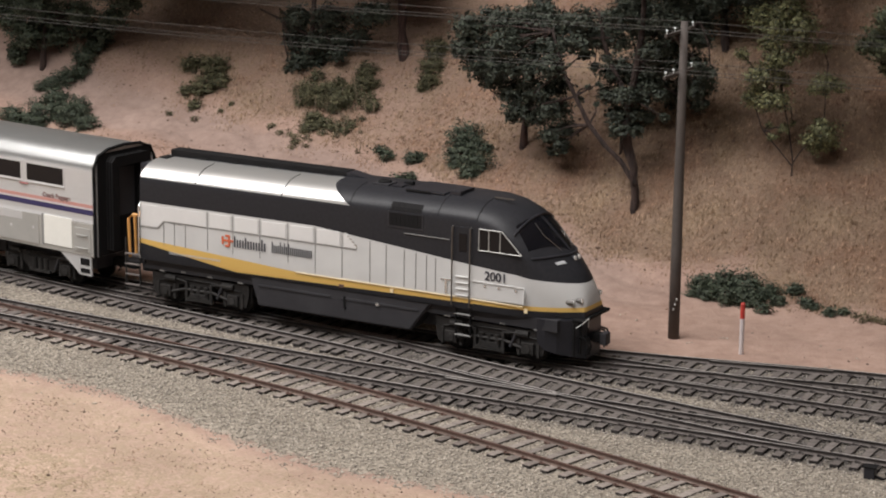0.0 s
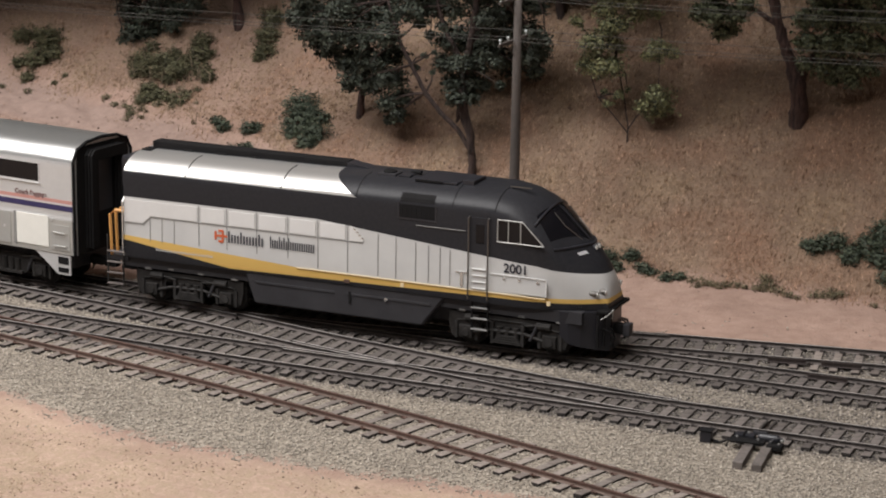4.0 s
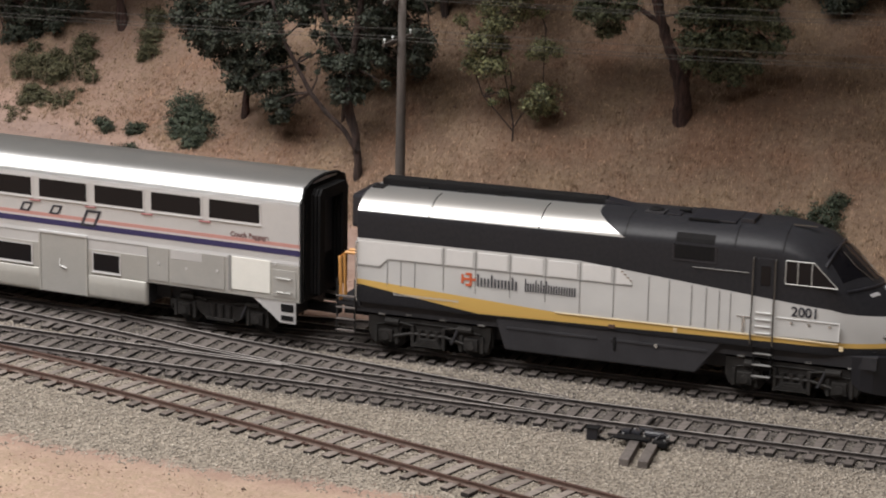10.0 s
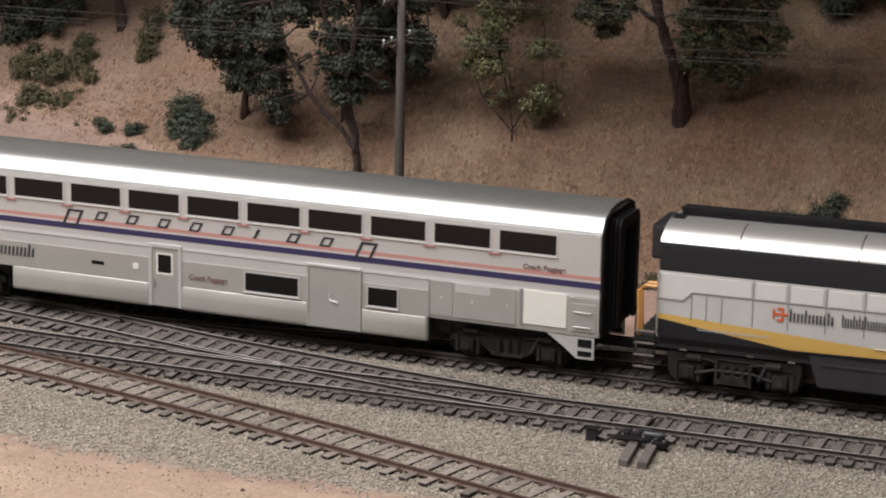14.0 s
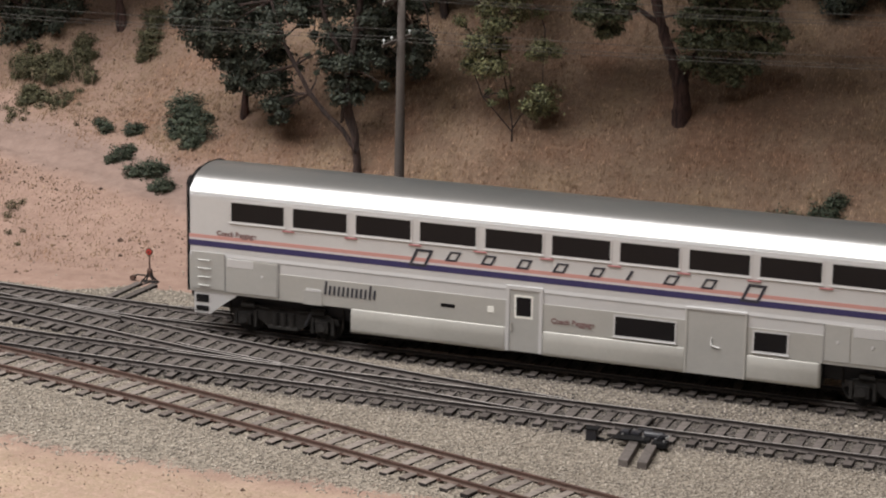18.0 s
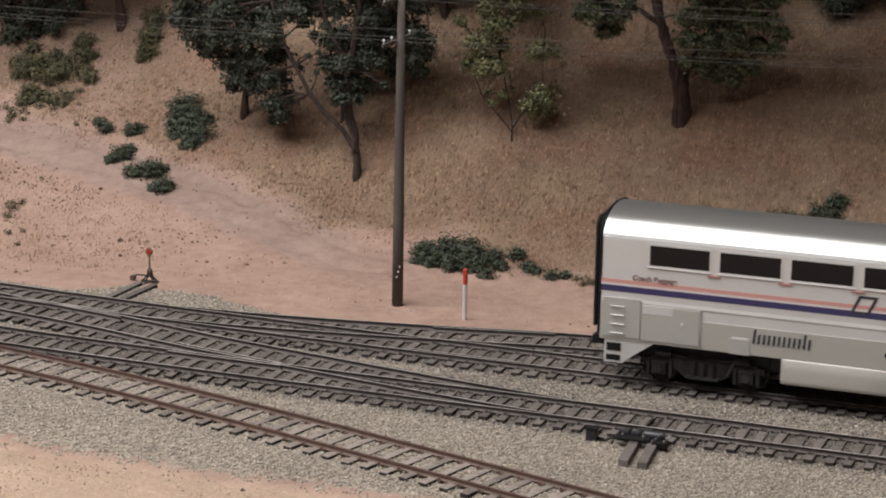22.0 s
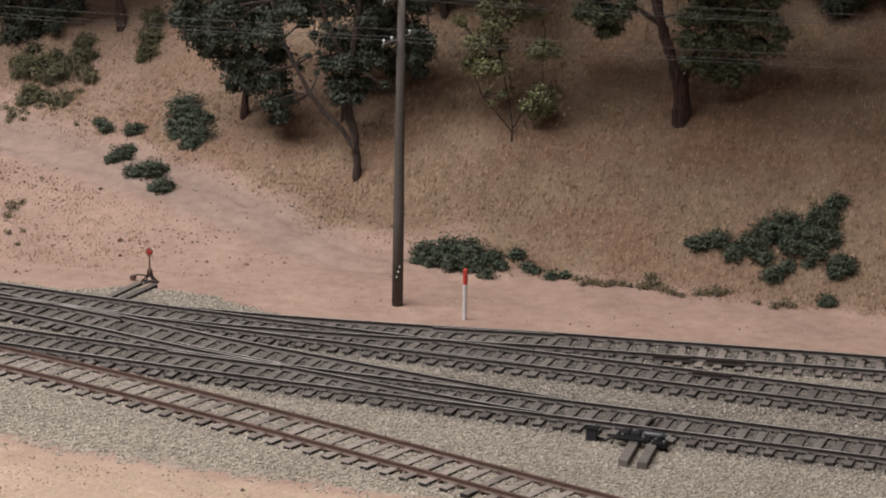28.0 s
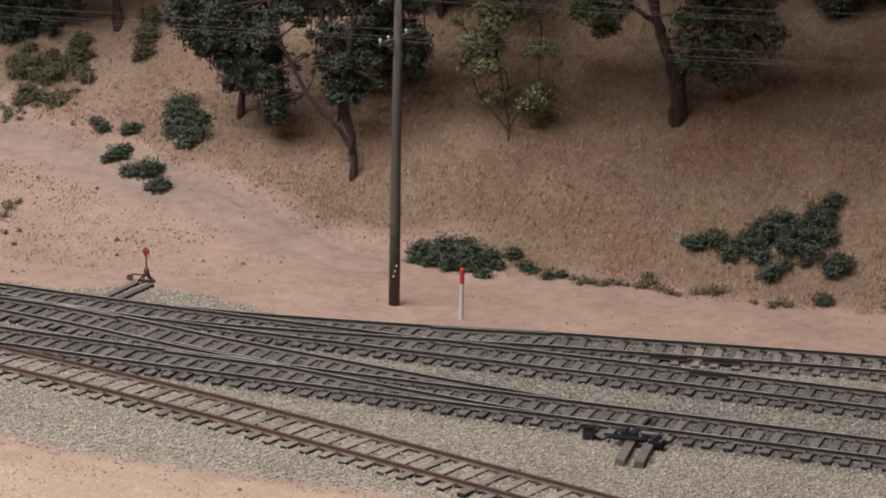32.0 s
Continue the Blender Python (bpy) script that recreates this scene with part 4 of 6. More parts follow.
    part("grab_iron", tube(BM(), [(X(24.55), side, 2.05), (X(24.55), side - 0.08, 2.05), (X(25.05), side - 0.08, 2.05), (X(25.05), side, 2.05)], 0.02, 6), "panel_grey", c)
    part("grab_iron", tube(BM(), [(X(24.55), side, 1.6), (X(24.55), side - 0.08, 1.6), (X(25.05), side - 0.08, 1.6), (X(25.05), side, 1.6)], 0.02, 6), "panel_grey", c)
    # corner steps
    for sx in (-1, 1):
        for s in (-1, 1):
            st = BM()
            a, b2 = sorted((sx * 11.55, sx * 12.55))
            prism(st, [(sx * 11.0, 1.32), (sx * 12.5, 1.32), (sx * 12.5, 0.62), (sx * 11.95, 0.62), (sx * 11.6, 0.9)], s * 1.5 - 0.03, s * 1.5 + 0.03)
            p0 = part("corner_step", st, "silver", c, "silver stirrup step")
            part("tread", box(BM(), a + (0.45 if sx > 0 else 0.12), b2 - (0.12 if sx > 0 else 0.45), s * 1.5 - 0.045, s * 1.5 + 0.045, 0.98, 1.22), "rubber", p0)
            part("tread", box(BM(), a + (0.45 if sx > 0 else 0.12), b2 - (0.12 if sx > 0 else 0.45), s * 1.5 - 0.045, s * 1.5 + 0.045, 0.7, 0.86), "rubber", p0)
    # ends with their rubber diaphragms
    for sx in (-1, 1):
        x = sx * L
        a, b2 = sorted((x - sx * 0.01, x + sx * 0.05))
        e = part("end_wall", prism(BM(), [(a, 1.32), (b2, 1.32), (b2, 4.9), (a, 4.9)], -1.32, 1.32), "rubber", c, "black coach end")
        for s in (-1, 1):
            prof2 = [(x, s * 1.5, 1.32), (x, s * 1.52, 4.45), (x, s * 1.32, 4.82), (x, s * 0.8, 5.02), (x, 0, 5.08)]
            part("end_frame", tube(BM(), [(px + sx * 0.03, py, pz) for px, py, pz in prof2], 0.055, 7), "rubber", e)
        for k in range(3):
            q = sorted((x + sx * (0.05 + k * 0.12), x + sx * (0.13 + k * 0.12)))
            hoop = [(-0.95, 1.5), (-0.95, 4.6), (-0.78, 4.78), (0.78, 4.78), (0.95, 4.6), (0.95, 1.5), (0.62, 1.5), (0.62, 4.42), (-0.62, 4.42), (-0.62, 1.5)]
            fold = loft(BM(), [[(xx, y, z) for y, z in hoop] for xx in q])
            part("diaphragm_fold", fold, "rubber", e, "black rubber diaphragm fold")
        part("end_door", box(BM(), a - 0.02, b2 + 0.02, -0.45, 0.45, 2.6, 4.3), "frame_grey", e)
        part("coupler", box(BM(), *sorted((x - sx * 0.5, x + sx * 0.62)), -0.14, 0.14, 0.72, 1.0, 0.03), "rubber", c)
        part("under_equipment", box(BM(), *sorted((x - sx * 6.6, x - sx * 7.2)), -1.2, 1.2, 0.7, 1.3, 0.03), "frame_grey", c)
    # writing: the maker's names as bars, the rest as it reads
    for i in range(10):
        x0 = X(7.3 + i * 1.117 + (0.1 if i == 9 else 0))
        if i in (0, 9):
            hollow_bar(c, x0, 2.88, 0.56, 0.54, 0.45, 0.075, "letter_dark", side - 0.013)
        else:
            hollow_bar(c, x0 + 0.05, 3.14, 0.1 if i == 6 else 0.36, 0.3, 0.55, 0.055, "letter_dark", side - 0.013)
    bars(c, X(4.55), X(6.3), 1.68, 0.42, 6, "letter_dark", side - 0.032, 0.1, tall=(0, 5))
    for x0, z in ((0.95, 3.17), (22.9, 3.17), (11.84, 1.6)):
        text_part("Coach Baggage", 0.22, "letter_brown", c, X(x0), z, side - (0.012 if z > 3 else 0.03), label="small dark lettering reading Coach Baggage")
    part("lettering_bar", box(BM(), X(9.85), X(10.05), side - 0.034, side, 1.72, 1.9), "panel_pale", c)
    sets = truck(c, -9.6, 2.6, 0.46) + truck(c, 9.7, 2.6, 0.46)
    return c, sets


# ---- the locomotive ----
def nose_z(x):
    """The top line of the body from the roof down to the coupler."""
    pts = ((-8.2, 4.9), (-1, 4.95), (0.5, 4.99), (4.6, 5.0), (5.3, 4.93), (5.9, 4.74), (6.4, 4.4), (7.0, 3.84), (7.5, 3.36), (7.85, 2.95), (8.08, 2.5), (8.18, 2.1), (8.22, 1.66))
    for (a, za), (b, zb) in zip(pts, pts[1:]):
        if x <= b:
            return za + (zb - za) * max(0.0, (x - a) / (b - a))
    return pts[-1][1]


SHOULDER = ((0.993, 0.2), (0.96, 0.36), (0.877, 0.54), (0.775, 0.71), (0.655, 0.84), (0.5, 0.93), (0.27, 0.98), (0.0, 1.0))


def engine_ring(x, grow=0.0):
    """The cross-section at x: upright sides, rounded shoulders, drawn in towards the nose."""
    top = nose_z(x) + grow
    w = 1.555 + grow
    if x > 5.0:
        w *= max(0.45, (1 - ((x - 5.0) / 3.24) ** 2.6 * 0.62))
    bot = 1.55 if x < 8.0 else 1.52
    sh = min(top - bot, 0.72 + 0.75 * ease(4.8, 7.2, x)) * 0.98
    half = [(w * 0.985, bot), (w, bot + min(0.12, (top - bot) * 0.2))]
    for k in range(1, 5):
        half.append((w, bot + (top - sh - bot) * k / 4))
    for k in range(1, 9):
        a = math.pi / 2 * k / 8
        y, z = (w * (1 - 0.98 * (1 - math.cos(a)) ** 0.92) if k < 8 else 0.0, math.sin(a) ** 0.92)
        fy, fz = SHOULDER[k - 1]
        f = ease(5.6, 4.2, x)
        half.append((y + (w * fy - y) * f, top - sh + sh * (z + (fz - z) * f)))
    return [(x, -y, z) for y, z in half] + [(x, y, z) for y, z in half[-2::-1]]


def engine_patch(bm, xs, ks, grow):
    """A piece of the body's skin, lifted by grow and given an inner side."""
    out = [[engine_ring(x, grow)[k] for k in ks] for x in xs]
    inn = [[engine_ring(x, -0.01)[k] for k in ks] for x in xs]
    loft(bm, [o + i[::-1] for o, i in zip(out, inn)])
    return bm


def skin(x, k, grow):
    """A point of the body's skin at x, k steps round the section."""
    ring = engine_ring(x, grow)
    i = int(k)
    a, b = ring[i], ring[min(i + 1, 26)]
    return tuple(p + (q - p) * (k - i) for p, q in zip(a, b))


def screen_patch(bm, corners, grow):
    """A pane laid on the skin between four corners (x, k): bottom outer, bottom inner, top inner, top outer."""
    (xa, ka), (xb, kb), (xc, kc), (xd, kd) = corners
    rows = []
    for g in (grow, -0.02):
        grid = []
        for j in range(7):
            v = j / 6
            line = []
            for i in range(9):
                u = i / 8
                x = (xa * (1 - u) + xb * u) * (1 - v) + (xd * (1 - u) + xc * u) * v
                k = (ka * (1 - u) + kb * u) * (1 - v) + (kd * (1 - u) + kc * u) * v
                line.append(skin(x, k, g))
            grid.append(line)
        rows.append(grid)
    loft(bm, [o + i[::-1] for o, i in zip(*rows)])
    return bm


def build_engine():
    c = thing("diesel_locomotive", "black and silver streamlined diesel locomotive with a yellow sill stripe", "locomotive")
    X = lambda v: v - 35.2
    side = -1.558
    xs = [-8.2, -8.1, -6, -4, -2, 0, 2, 4, 4.6, 5.0, 5.3, 5.6, 5.9, 6.15, 6.4, 6.7, 7.0, 7.25, 7.5, 7.7, 7.85, 7.98, 8.08, 8.15, 8.2]
    part("body", loft(BM(), [engine_ring(x) for x in xs]), "engine", c, "painted body, black above pale grey", smooth=True).data.set_sharp_from_angle(angle=radians(40))
    # frame, fuel tank and skirts
    part("underframe", box(BM(), -8.3, 7.6, -1.35, 1.35, 1.2, 1.56), "frame_grey", c)
    part("centre_sill", box(BM(), -8.0, 7.4, -0.85, 0.85, 0.66, 1.25), "frame_grey", c)
    tank = prism(BM(), [(X(31.4), 1.58), (X(38.4), 1.58), (X(37.6), 0.55), (X(31.75), 0.55)], -1.5, 1.5)
    bmesh.ops.bevel(tank, geom=list(tank.edges), offset=0.05, segments=2, affect="EDGES")
    tk = part("fuel_tank", tank, "frame_grey", c, "charcoal fuel tank with sloped ends")
    for x0, x1, z0, z1 in ((31.8, 34.6, 1.22, 1.3), (35.0, 37.9, 1.22, 1.3)):
        part("tank_rib", box(BM(), X(x0), X(x1), -1.525, -1.49, z0, z1, 0.01), "frame_grey", tk)
    part("sight_gauge", box(BM(), X(35.1), X(35.18), -1.54, -1.49, 0.95, 1.35, 0.01), "rubber", tk)
    part("fuel_filler", box(BM(), X(34.95), X(35.15), -1.585, -1.54, 1.62, 1.74, 0.02), "rail_rust", c)
    part("fuel_filler", tube(BM(), [(X(36.4), -1.5, 1.25), (X(36.4), -1.56, 1.25)], 0.06, 10), "chrome", tk)
    # roof: long dark cooling deck, hatches and humps
    deck = part("cooling_deck", box(BM(), X(27.2), X(34.3), -0.02, 0.5, 4.7, 5.12, 0.02), "rubber", c, "black raised cooling duct along the roof")
    for k in range(5):
        part("hinge_block", box(BM(), X(28.4 + k * 1.25), X(28.75 + k * 1.25), -0.14, -0.01, 4.85, 4.97, 0.02), "rubber", deck)
    part("deck_ramp", prism(BM(), [(X(34.28), 4.8), (X(35.4), 4.8), (X(35.2), 4.96), (X(34.28), 5.1)], -0.02, 0.5), "black", deck)
    part("rear_plate", box(BM(), X(27.05), X(27.4), -0.5, -0.05, 4.84, 4.93, 0.02), "rubber", c)
    for x0, x1, y0, y1, z1 in ((37.05, 38.45, -0.85, 0.6, 5.015), (38.55, 38.95, -0.7, 0.2, 5.1), (36.35, 36.75, -0.6, -0.25, 5.02)):
        part("roof_hatch", box(BM(), X(x0), X(x1), y0, y1, 4.94, z1, 0.025), "black", c)
    part("hatch_slot", box(BM(), X(37.05), X(37.95), -0.9, -0.83, 4.95, 5.01), "rubber", c)
    stack = part("exhaust_stack", tube(BM(), [(X(35.95), -0.35, 4.94), (X(35.95), -0.35, 5.06), (X(35.95), -0.35, 5.1)], [0.24, 0.22, 0.15], 14), "rubber", c)
    part("stack_collar", box(BM(), X(35.65), X(36.25), -0.62, -0.08, 4.93, 5.02, 0.02), "frame_grey", stack)
    part("horn", tube(BM(), [(X(36.6), -0.2, 5.06), (X(36.95), -0.2, 5.07)], [0.03, 0.07], 8), "rubber", c)
    part("antenna_plate", box(BM(), X(40.05), X(40.75), -0.5, -0.42, 4.99, 5.025, 0.008), "steel", c)
    for x in (29.28, 32.73):
        part("roof_joint", engine_patch(BM(), [X(x) - 0.015, X(x) + 0.015], range(6, 13), 0.008), "rubber", c)
    for x in (35.35, 38.6, 40.0):
        part("roof_joint", engine_patch(BM(), [X(x) - 0.012, X(x) + 0.012], range(6, 13), 0.008), "rubber", c)
    # intake grilles on the shoulder and below it
    g = part("intake_grille", engine_patch(BM(), [X(36.86), X(37.45), X(38.0)], range(6, 9), 0.006), "rubber", c, "black recessed intake grille")
    for k in range(6):
        xx = X(36.95) + k * 0.18
        part("slat", engine_patch(BM(), [xx, xx + 0.025], range(6, 9), 0.012), "rubber", g)
    g = part("intake_grille", box(BM(), X(36.84), X(38.03), side - 0.006, side + 0.1, 3.95, 4.36, 0.004), "rubber", c, "black recessed intake grille")
    for k in range(7):
        xx = X(36.92) + k * 0.155
        part("slat", box(BM(), xx, xx + 0.03, side - 0.014, side, 3.98, 4.33), "rubber", g)
    for x0, x1, z0, z1 in ((36.78, 36.84, 3.9, 4.4), (38.03, 38.09, 3.9, 4.4), (36.78, 38.09, 3.88, 3.93)):
        part("grille_edge", box(BM(), X(x0), X(x1), side - 0.012, side, z0, z1, 0.004), "black", g)
    part("intake_edge", box(BM(), X(37.4), X(39.05), side - 0.025, side, 3.72, 3.745, 0.008), "joint", c)
    # side panels and their joints
    seam = [29.78, 30.8, 31.88, 32.98, 34.04, 35.07, 36.12, 36.73, 37.4, 37.83, 38.22, 38.55]
    for k, x in enumerate(seam):
        zt = 3.53 if x < 34 else 3.53 - (x - 34) * 0.1
        part("panel_joint", box(BM(), X(x) - 0.013, X(x) + 0.013, side - 0.013, side, 1.98 if x > 33.2 else 2.2, zt, 0.004), "joint", c)
    part("side_panel", prism(BM(), [(X(27.02), 2.74), (X(27.72), 2.74), (X(28.0), 3.0), (X(29.72), 3.0), (X(29.72), 3.48), (X(27.02), 3.48)], side - 0.014, side + 0.01), "pale_grey", c, "pale raised body panel with a stepped edge")
    part("panel_joint", prism(BM(), [(X(27.0), 2.68), (X(27.74), 2.68), (X(28.03), 2.95), (X(35.62), 2.95), (X(35.62), 2.975), (X(28.01), 2.975), (X(27.72), 2.705), (X(27.0), 2.705)], side - 0.011, side), "joint", c)
    for x0, x1 in ((29.87, 30.72), (30.88, 31.8), (31.96, 32.9), (33.06, 33.96), (34.12, 34.99)):
        part("side_panel", box(BM(), X(x0), X(x1), side - 0.014, side + 0.01, 3.0, 3.48, 0.008), "pale_grey", c, "pale raised body panel")
    part("side_panel", prism(BM(), [(X(35.15), 3.0), (X(35.62), 3.0), (X(35.62), 3.08), (X(35.22), 3.46), (X(35.15), 3.46)], side - 0.014, side + 0.01), "pale_grey", c)
    for k in range(4):
        part("corner_step", box(BM(), X(35.28 + k * 0.09), X(35.36 + k * 0.09), side - 0.03, side, 3.36 - k * 0.085, 3.39 - k * 0.085), "chrome", c)
    for x in (27.98, 28.42, 28.87):
        part("panel_joint", box(BM(), X(x) - 0.012, X(x) + 0.012, side - 0.01, side, 2.16, 2.95), "joint", c)
    # Ledge whose cream colour holds the highlight along the stripe.
    part("sill_ledge", box(BM(), -1.9, 6.5, side - 0.03, side, 1.895, 1.93, 0.008), "cream", c, "ledge above the yellow stripe with a painted cream highlight")
    for x in (36.9, 41.75):
        part("sill_bracket", box(BM(), X(x), X(x) + 0.12, side - 0.03, side, 1.72, 1.86, 0.01), "cream", c)
    # cab door, side window and rails
    d = part("cab_door", box(BM(), X(39.27), X(39.78), side - 0.012, side + 0.02, 1.98, 4.2, 0.02), "engine", c, "narrow cab door")
    part("pane", box(BM(), X(39.4), X(39.68), side - 0.025, side, 3.4, 3.98, 0.02), "glass_dark", d)
    for x in (39.19, 39.83):
        part("handrail", tube(BM(), [(X(x), side, 4.2), (X(x), side - 0.09, 4.17), (X(x), side - 0.09, 1.66), (X(x), side, 1.63)], 0.026, 6), "steel", c, "long upright handrail beside the cab door")
    for k in range(4):
        part("door_step", box(BM(), X(39.3), X(39.74), side - 0.06, side, 1.98 + k * 0.2, 2.01 + k * 0.2, 0.006), "pale_grey", d)
    w = part("side_window", prism(BM(), [(X(40.11), 3.52), (X(41.6), 3.52), (X(40.92), 4.2), (X(40.11), 4.2)], side - 0.012, side + 0.02), "glass_dark", c, "dark cab window in a bright frame")
    for pts in (((40.11, 3.52), (41.62, 3.52)), ((41.62, 3.52), (40.92, 4.2)), ((40.92, 4.2), (40.11, 4.2)), ((40.11, 4.2), (40.11, 3.52)), ((40.46, 3.52), (40.46, 4.2)), ((40.86, 3.52), (40.86, 4.2))):
        part("window_bar", tube(BM(), [(X(a), side - 0.015, z) for a, z in pts], 0.018, 6), "panel_grey", w)
    # locker below the window
    b = part("locker", box(BM(), X(40.02), X(41.72), side - 0.004, side + 0.02, 1.98, 2.5), "engine", c)
    for x0, x1, z0, z1 in ((39.9, 41.74, 2.49, 2.53), (41.71, 41.74, 1.98, 2.49)):
        part("locker_edge", box(BM(), X(x0), X(x1), side - 0.03, side, z0, z1, 0.006), "pale_grey", b)
    for x in (40.3, 40.8, 41.4):
        part("latch", box(BM(), X(x), X(x) + 0.09, side - 0.035, side, 2.36, 2.44, 0.01), "chrome", b)
    part("grab_iron", box(BM(), X(38.75), X(39.15), side - 0.03, side, 2.42, 2.46, 0.01), "chrome", c)
    part("grab_iron", box(BM(), X(38.9), X(39.0), side - 0.03, side, 1.98, 2.44, 0.01), "chrome", c)
    # windscreen in two panes, wipers, lamps
    for s in (-1, 1):
        turn = lambda k: k if s < 0 else 26 - k
        ww = part("windscreen", screen_patch(BM(), [(6.5, turn(7.3)), (7.3, turn(12.7)), (6.25, turn(12.7)), (5.98, turn(8.5))], 0.014), "screen_glass", c, "dark raked windscreen pane")
        part("wiper", tube(BM(), [skin(7.2, turn(11.2), 0.04), skin(6.7, turn(10.6), 0.045), skin(6.35, turn(10.9), 0.045)], 0.014, 5), "steel", ww)
    part("number_board", screen_patch(BM(), [(7.28, 9.0), (7.46, 10.3), (7.38, 10.3), (7.2, 9.0)], 0.02), "letter_white", c, "small pale number board")
    part("roof_brow", tube(BM(), [skin(6.02 + 0.2 * math.sin(math.pi * j / 20), 7.2 + 11.6 * j / 20, 0.02) for j in range(21)], 0.04, 8), "black", c, "rounded brow above the windscreen")
    part("screen_ledge", tube(BM(), [skin(6.62 + 0.8 * math.sin(math.pi * j / 20), 6.9 + 12.2 * j / 20, 0.01) for j in range(21)], 0.045, 8), "black", c)
    for y in (-0.13, 0.13):
        h = part("nose_light", tube(BM(), [(7.35, y, 3.28), (7.55, y, 3.33)], 0.1, 12), "black", c, "small round headlight on the nose")
        part("lens", tube(BM(), [(7.54, y, 3.325), (7.575, y, 3.335)], 0.08, 12), "lens", h)
    for s in (-1, 1):
        for k, (y, z) in enumerate(((0.86, 2.08), (0.66, 2.12))):
            x = 7.96 if k else 7.78
            h = part("headlight", tube(BM(), [(x - 0.15, s * y, z), (x + 0.13, s * y, z)], 0.085, 12), "steel", c, "round headlight")
            part("lens", tube(BM(), [(x + 0.12, s * y, z), (x + 0.15, s * y, z)], 0.075, 12), "lens", h)
    # pilot, coupler, hoses
    pil = BM()
    loft(pil, [[(x, -w, zt), (x, w, zt), (x, w * 0.96, zb), (x, -w * 0.96, zb)] for x, w, zt, zb in ((6.9, 1.4, 1.55, 0.78), (7.15, 1.36, 1.55, 0.55), (7.5, 1.24, 1.55, 0.46), (7.9, 0.95, 1.54, 0.36), (8.2, 0.5, 1.53, 0.24))])
    pi = part("pilot", pil, "black", c, "black front pilot", smooth=False)
    for y in (-1.02, -0.72, -0.42):
        part("plow_rib", box(BM(), 7.95 + y * 0.3 + 0.32, 8.02 + y * 0.3 + 0.32, y - 0.03, y + 0.03, 0.45, 1.45, 0.01), "rubber", pi)
    part("anticlimber", box(BM(), 7.9, 8.3, -0.95, 0.95, 1.5, 1.6, 0.03), "rubber", pi)
    part("coupler", box(BM(), 8.0, 8.55, -0.14, 0.14, 0.72, 1.02, 0.03), "rubber", c)
    part("knuckle", box(BM(), 8.5, 8.72, -0.2, 0.16, 0.66, 1.06, 0.05), "frame_grey", c)
    for y in (-0.75, -0.55, 0.55, 0.75):
        part("hose", tube(BM(), [(8.0, y, 1.0), (8.3, y, 0.95), (8.38, y, 0.7), (8.3, y, 0.4)], 0.035, 6), "rubber", c)
    part("cut_lever", tube(BM(), [(8.1, -1.05, 1.35), (8.3, -1.0, 1.5), (8.38, -0.75, 1.62), (8.3, -0.6, 1.3)], 0.02, 6), "panel_grey", c)
    # steps under the cab and at the rear corner
    for x0 in (39.25,):
        lad = part("ladder", box(BM(), X(x0), X(x0) + 0.04, -1.5, -1.44, 0.55, 1.6), "rubber", c)
        part("stile", box(BM(), X(x0) + 0.52, X(x0) + 0.56, -1.5, -1.44, 0.55, 1.6), "rubber", lad)
        for k in range(3):
            part("rung", box(BM(), X(x0), X(x0) + 0.56, -1.54, -1.4, 0.66 + k * 0.34, 0.69 + k * 0.34, 0.01), "joint", lad)
    lad = part("ladder", box(BM(), X(26.3), X(26.34), -1.5, -1.45, 0.5, 2.2), "truck_pipe", c)
    part("stile", box(BM(), X(26.88), X(26.92), -1.5, -1.45, 0.5, 2.2), "truck_pipe", lad)
    for k in range(4):
        part("rung", box(BM(), X(26.3), X(26.92), -1.53, -1.42, 0.55 + k * 0.36, 0.6 + k * 0.36, 0.01), "rail_foot", lad)
    part("rear_platform", box(BM(), X(26.25), X(27.05), -1.4, 1.4, 1.35, 1.5, 0.02), "frame_grey", c)
    for y, mat in ((-1.35, "yellow"), (-1.0, "yellow"), (1.3, "yellow")):
        part("handrail", tube(BM(), [(X(26.4), y, 1.5), (X(26.35), y, 2.85), (X(26.55), y, 3.0), (X(27.02), y, 3.0)], 0.055, 7), mat, c, "orange-yellow end handrail")
    part("handrail", tube(BM(), [(X(27.02), side - 0.05, 1.6), (X(27.0), side - 0.09, 1.8), (X(27.0), side - 0.09, 3.4), (X(27.02), side, 3.5)], 0.028, 6), "chrome", c)
    part("end_door", box(BM(), X(26.96), X(27.02), -0.4, 0.4, 1.6, 3.6, 0.02), "frame_grey", c)
    part("end_cowl", box(BM(), X(26.55), X(27.03), -0.95, 0.95, 3.7, 4.75, 0.12), "black", c)
    part("coupler", box(BM(), X(26.0), X(27.2), -0.14, 0.14, 0.72, 1.0, 0.03), "rubber", c)
    # number, and the owner's name as bars with a plain emblem
    text_part("2001", 0.4, "letter_dark", c, X(40.32), 2.6, side - 0.014, label="dark road number 2001")
    bars(c, X(30.85), X(32.15), 2.45, 0.38, 6, "letter_dark", side - 0.02, 0.0, tall=(0, 2, 5))
    bars(c, X(32.35), X(33.95), 2.45, 0.38, 10, "letter_dark", side - 0.02, 0.0, tall=(0, 2, 3, 4))
    for x0, z0, w2, h2 in ((30.5, 2.76, 0.16, 0.07), (30.42, 2.6, 0.4, 0.07), (30.5, 2.42, 0.16, 0.07), (30.62, 2.66, 0.07, 0.16), (30.62, 2.44, 0.07, 0.15), (30.36, 2.5, 0.07, 0.27)):
        part("emblem", box(BM(), X(x0), X(x0 + w2), side - 0.022, side, z0, z0 + h2), "logo_red", c, "orange-red emblem")
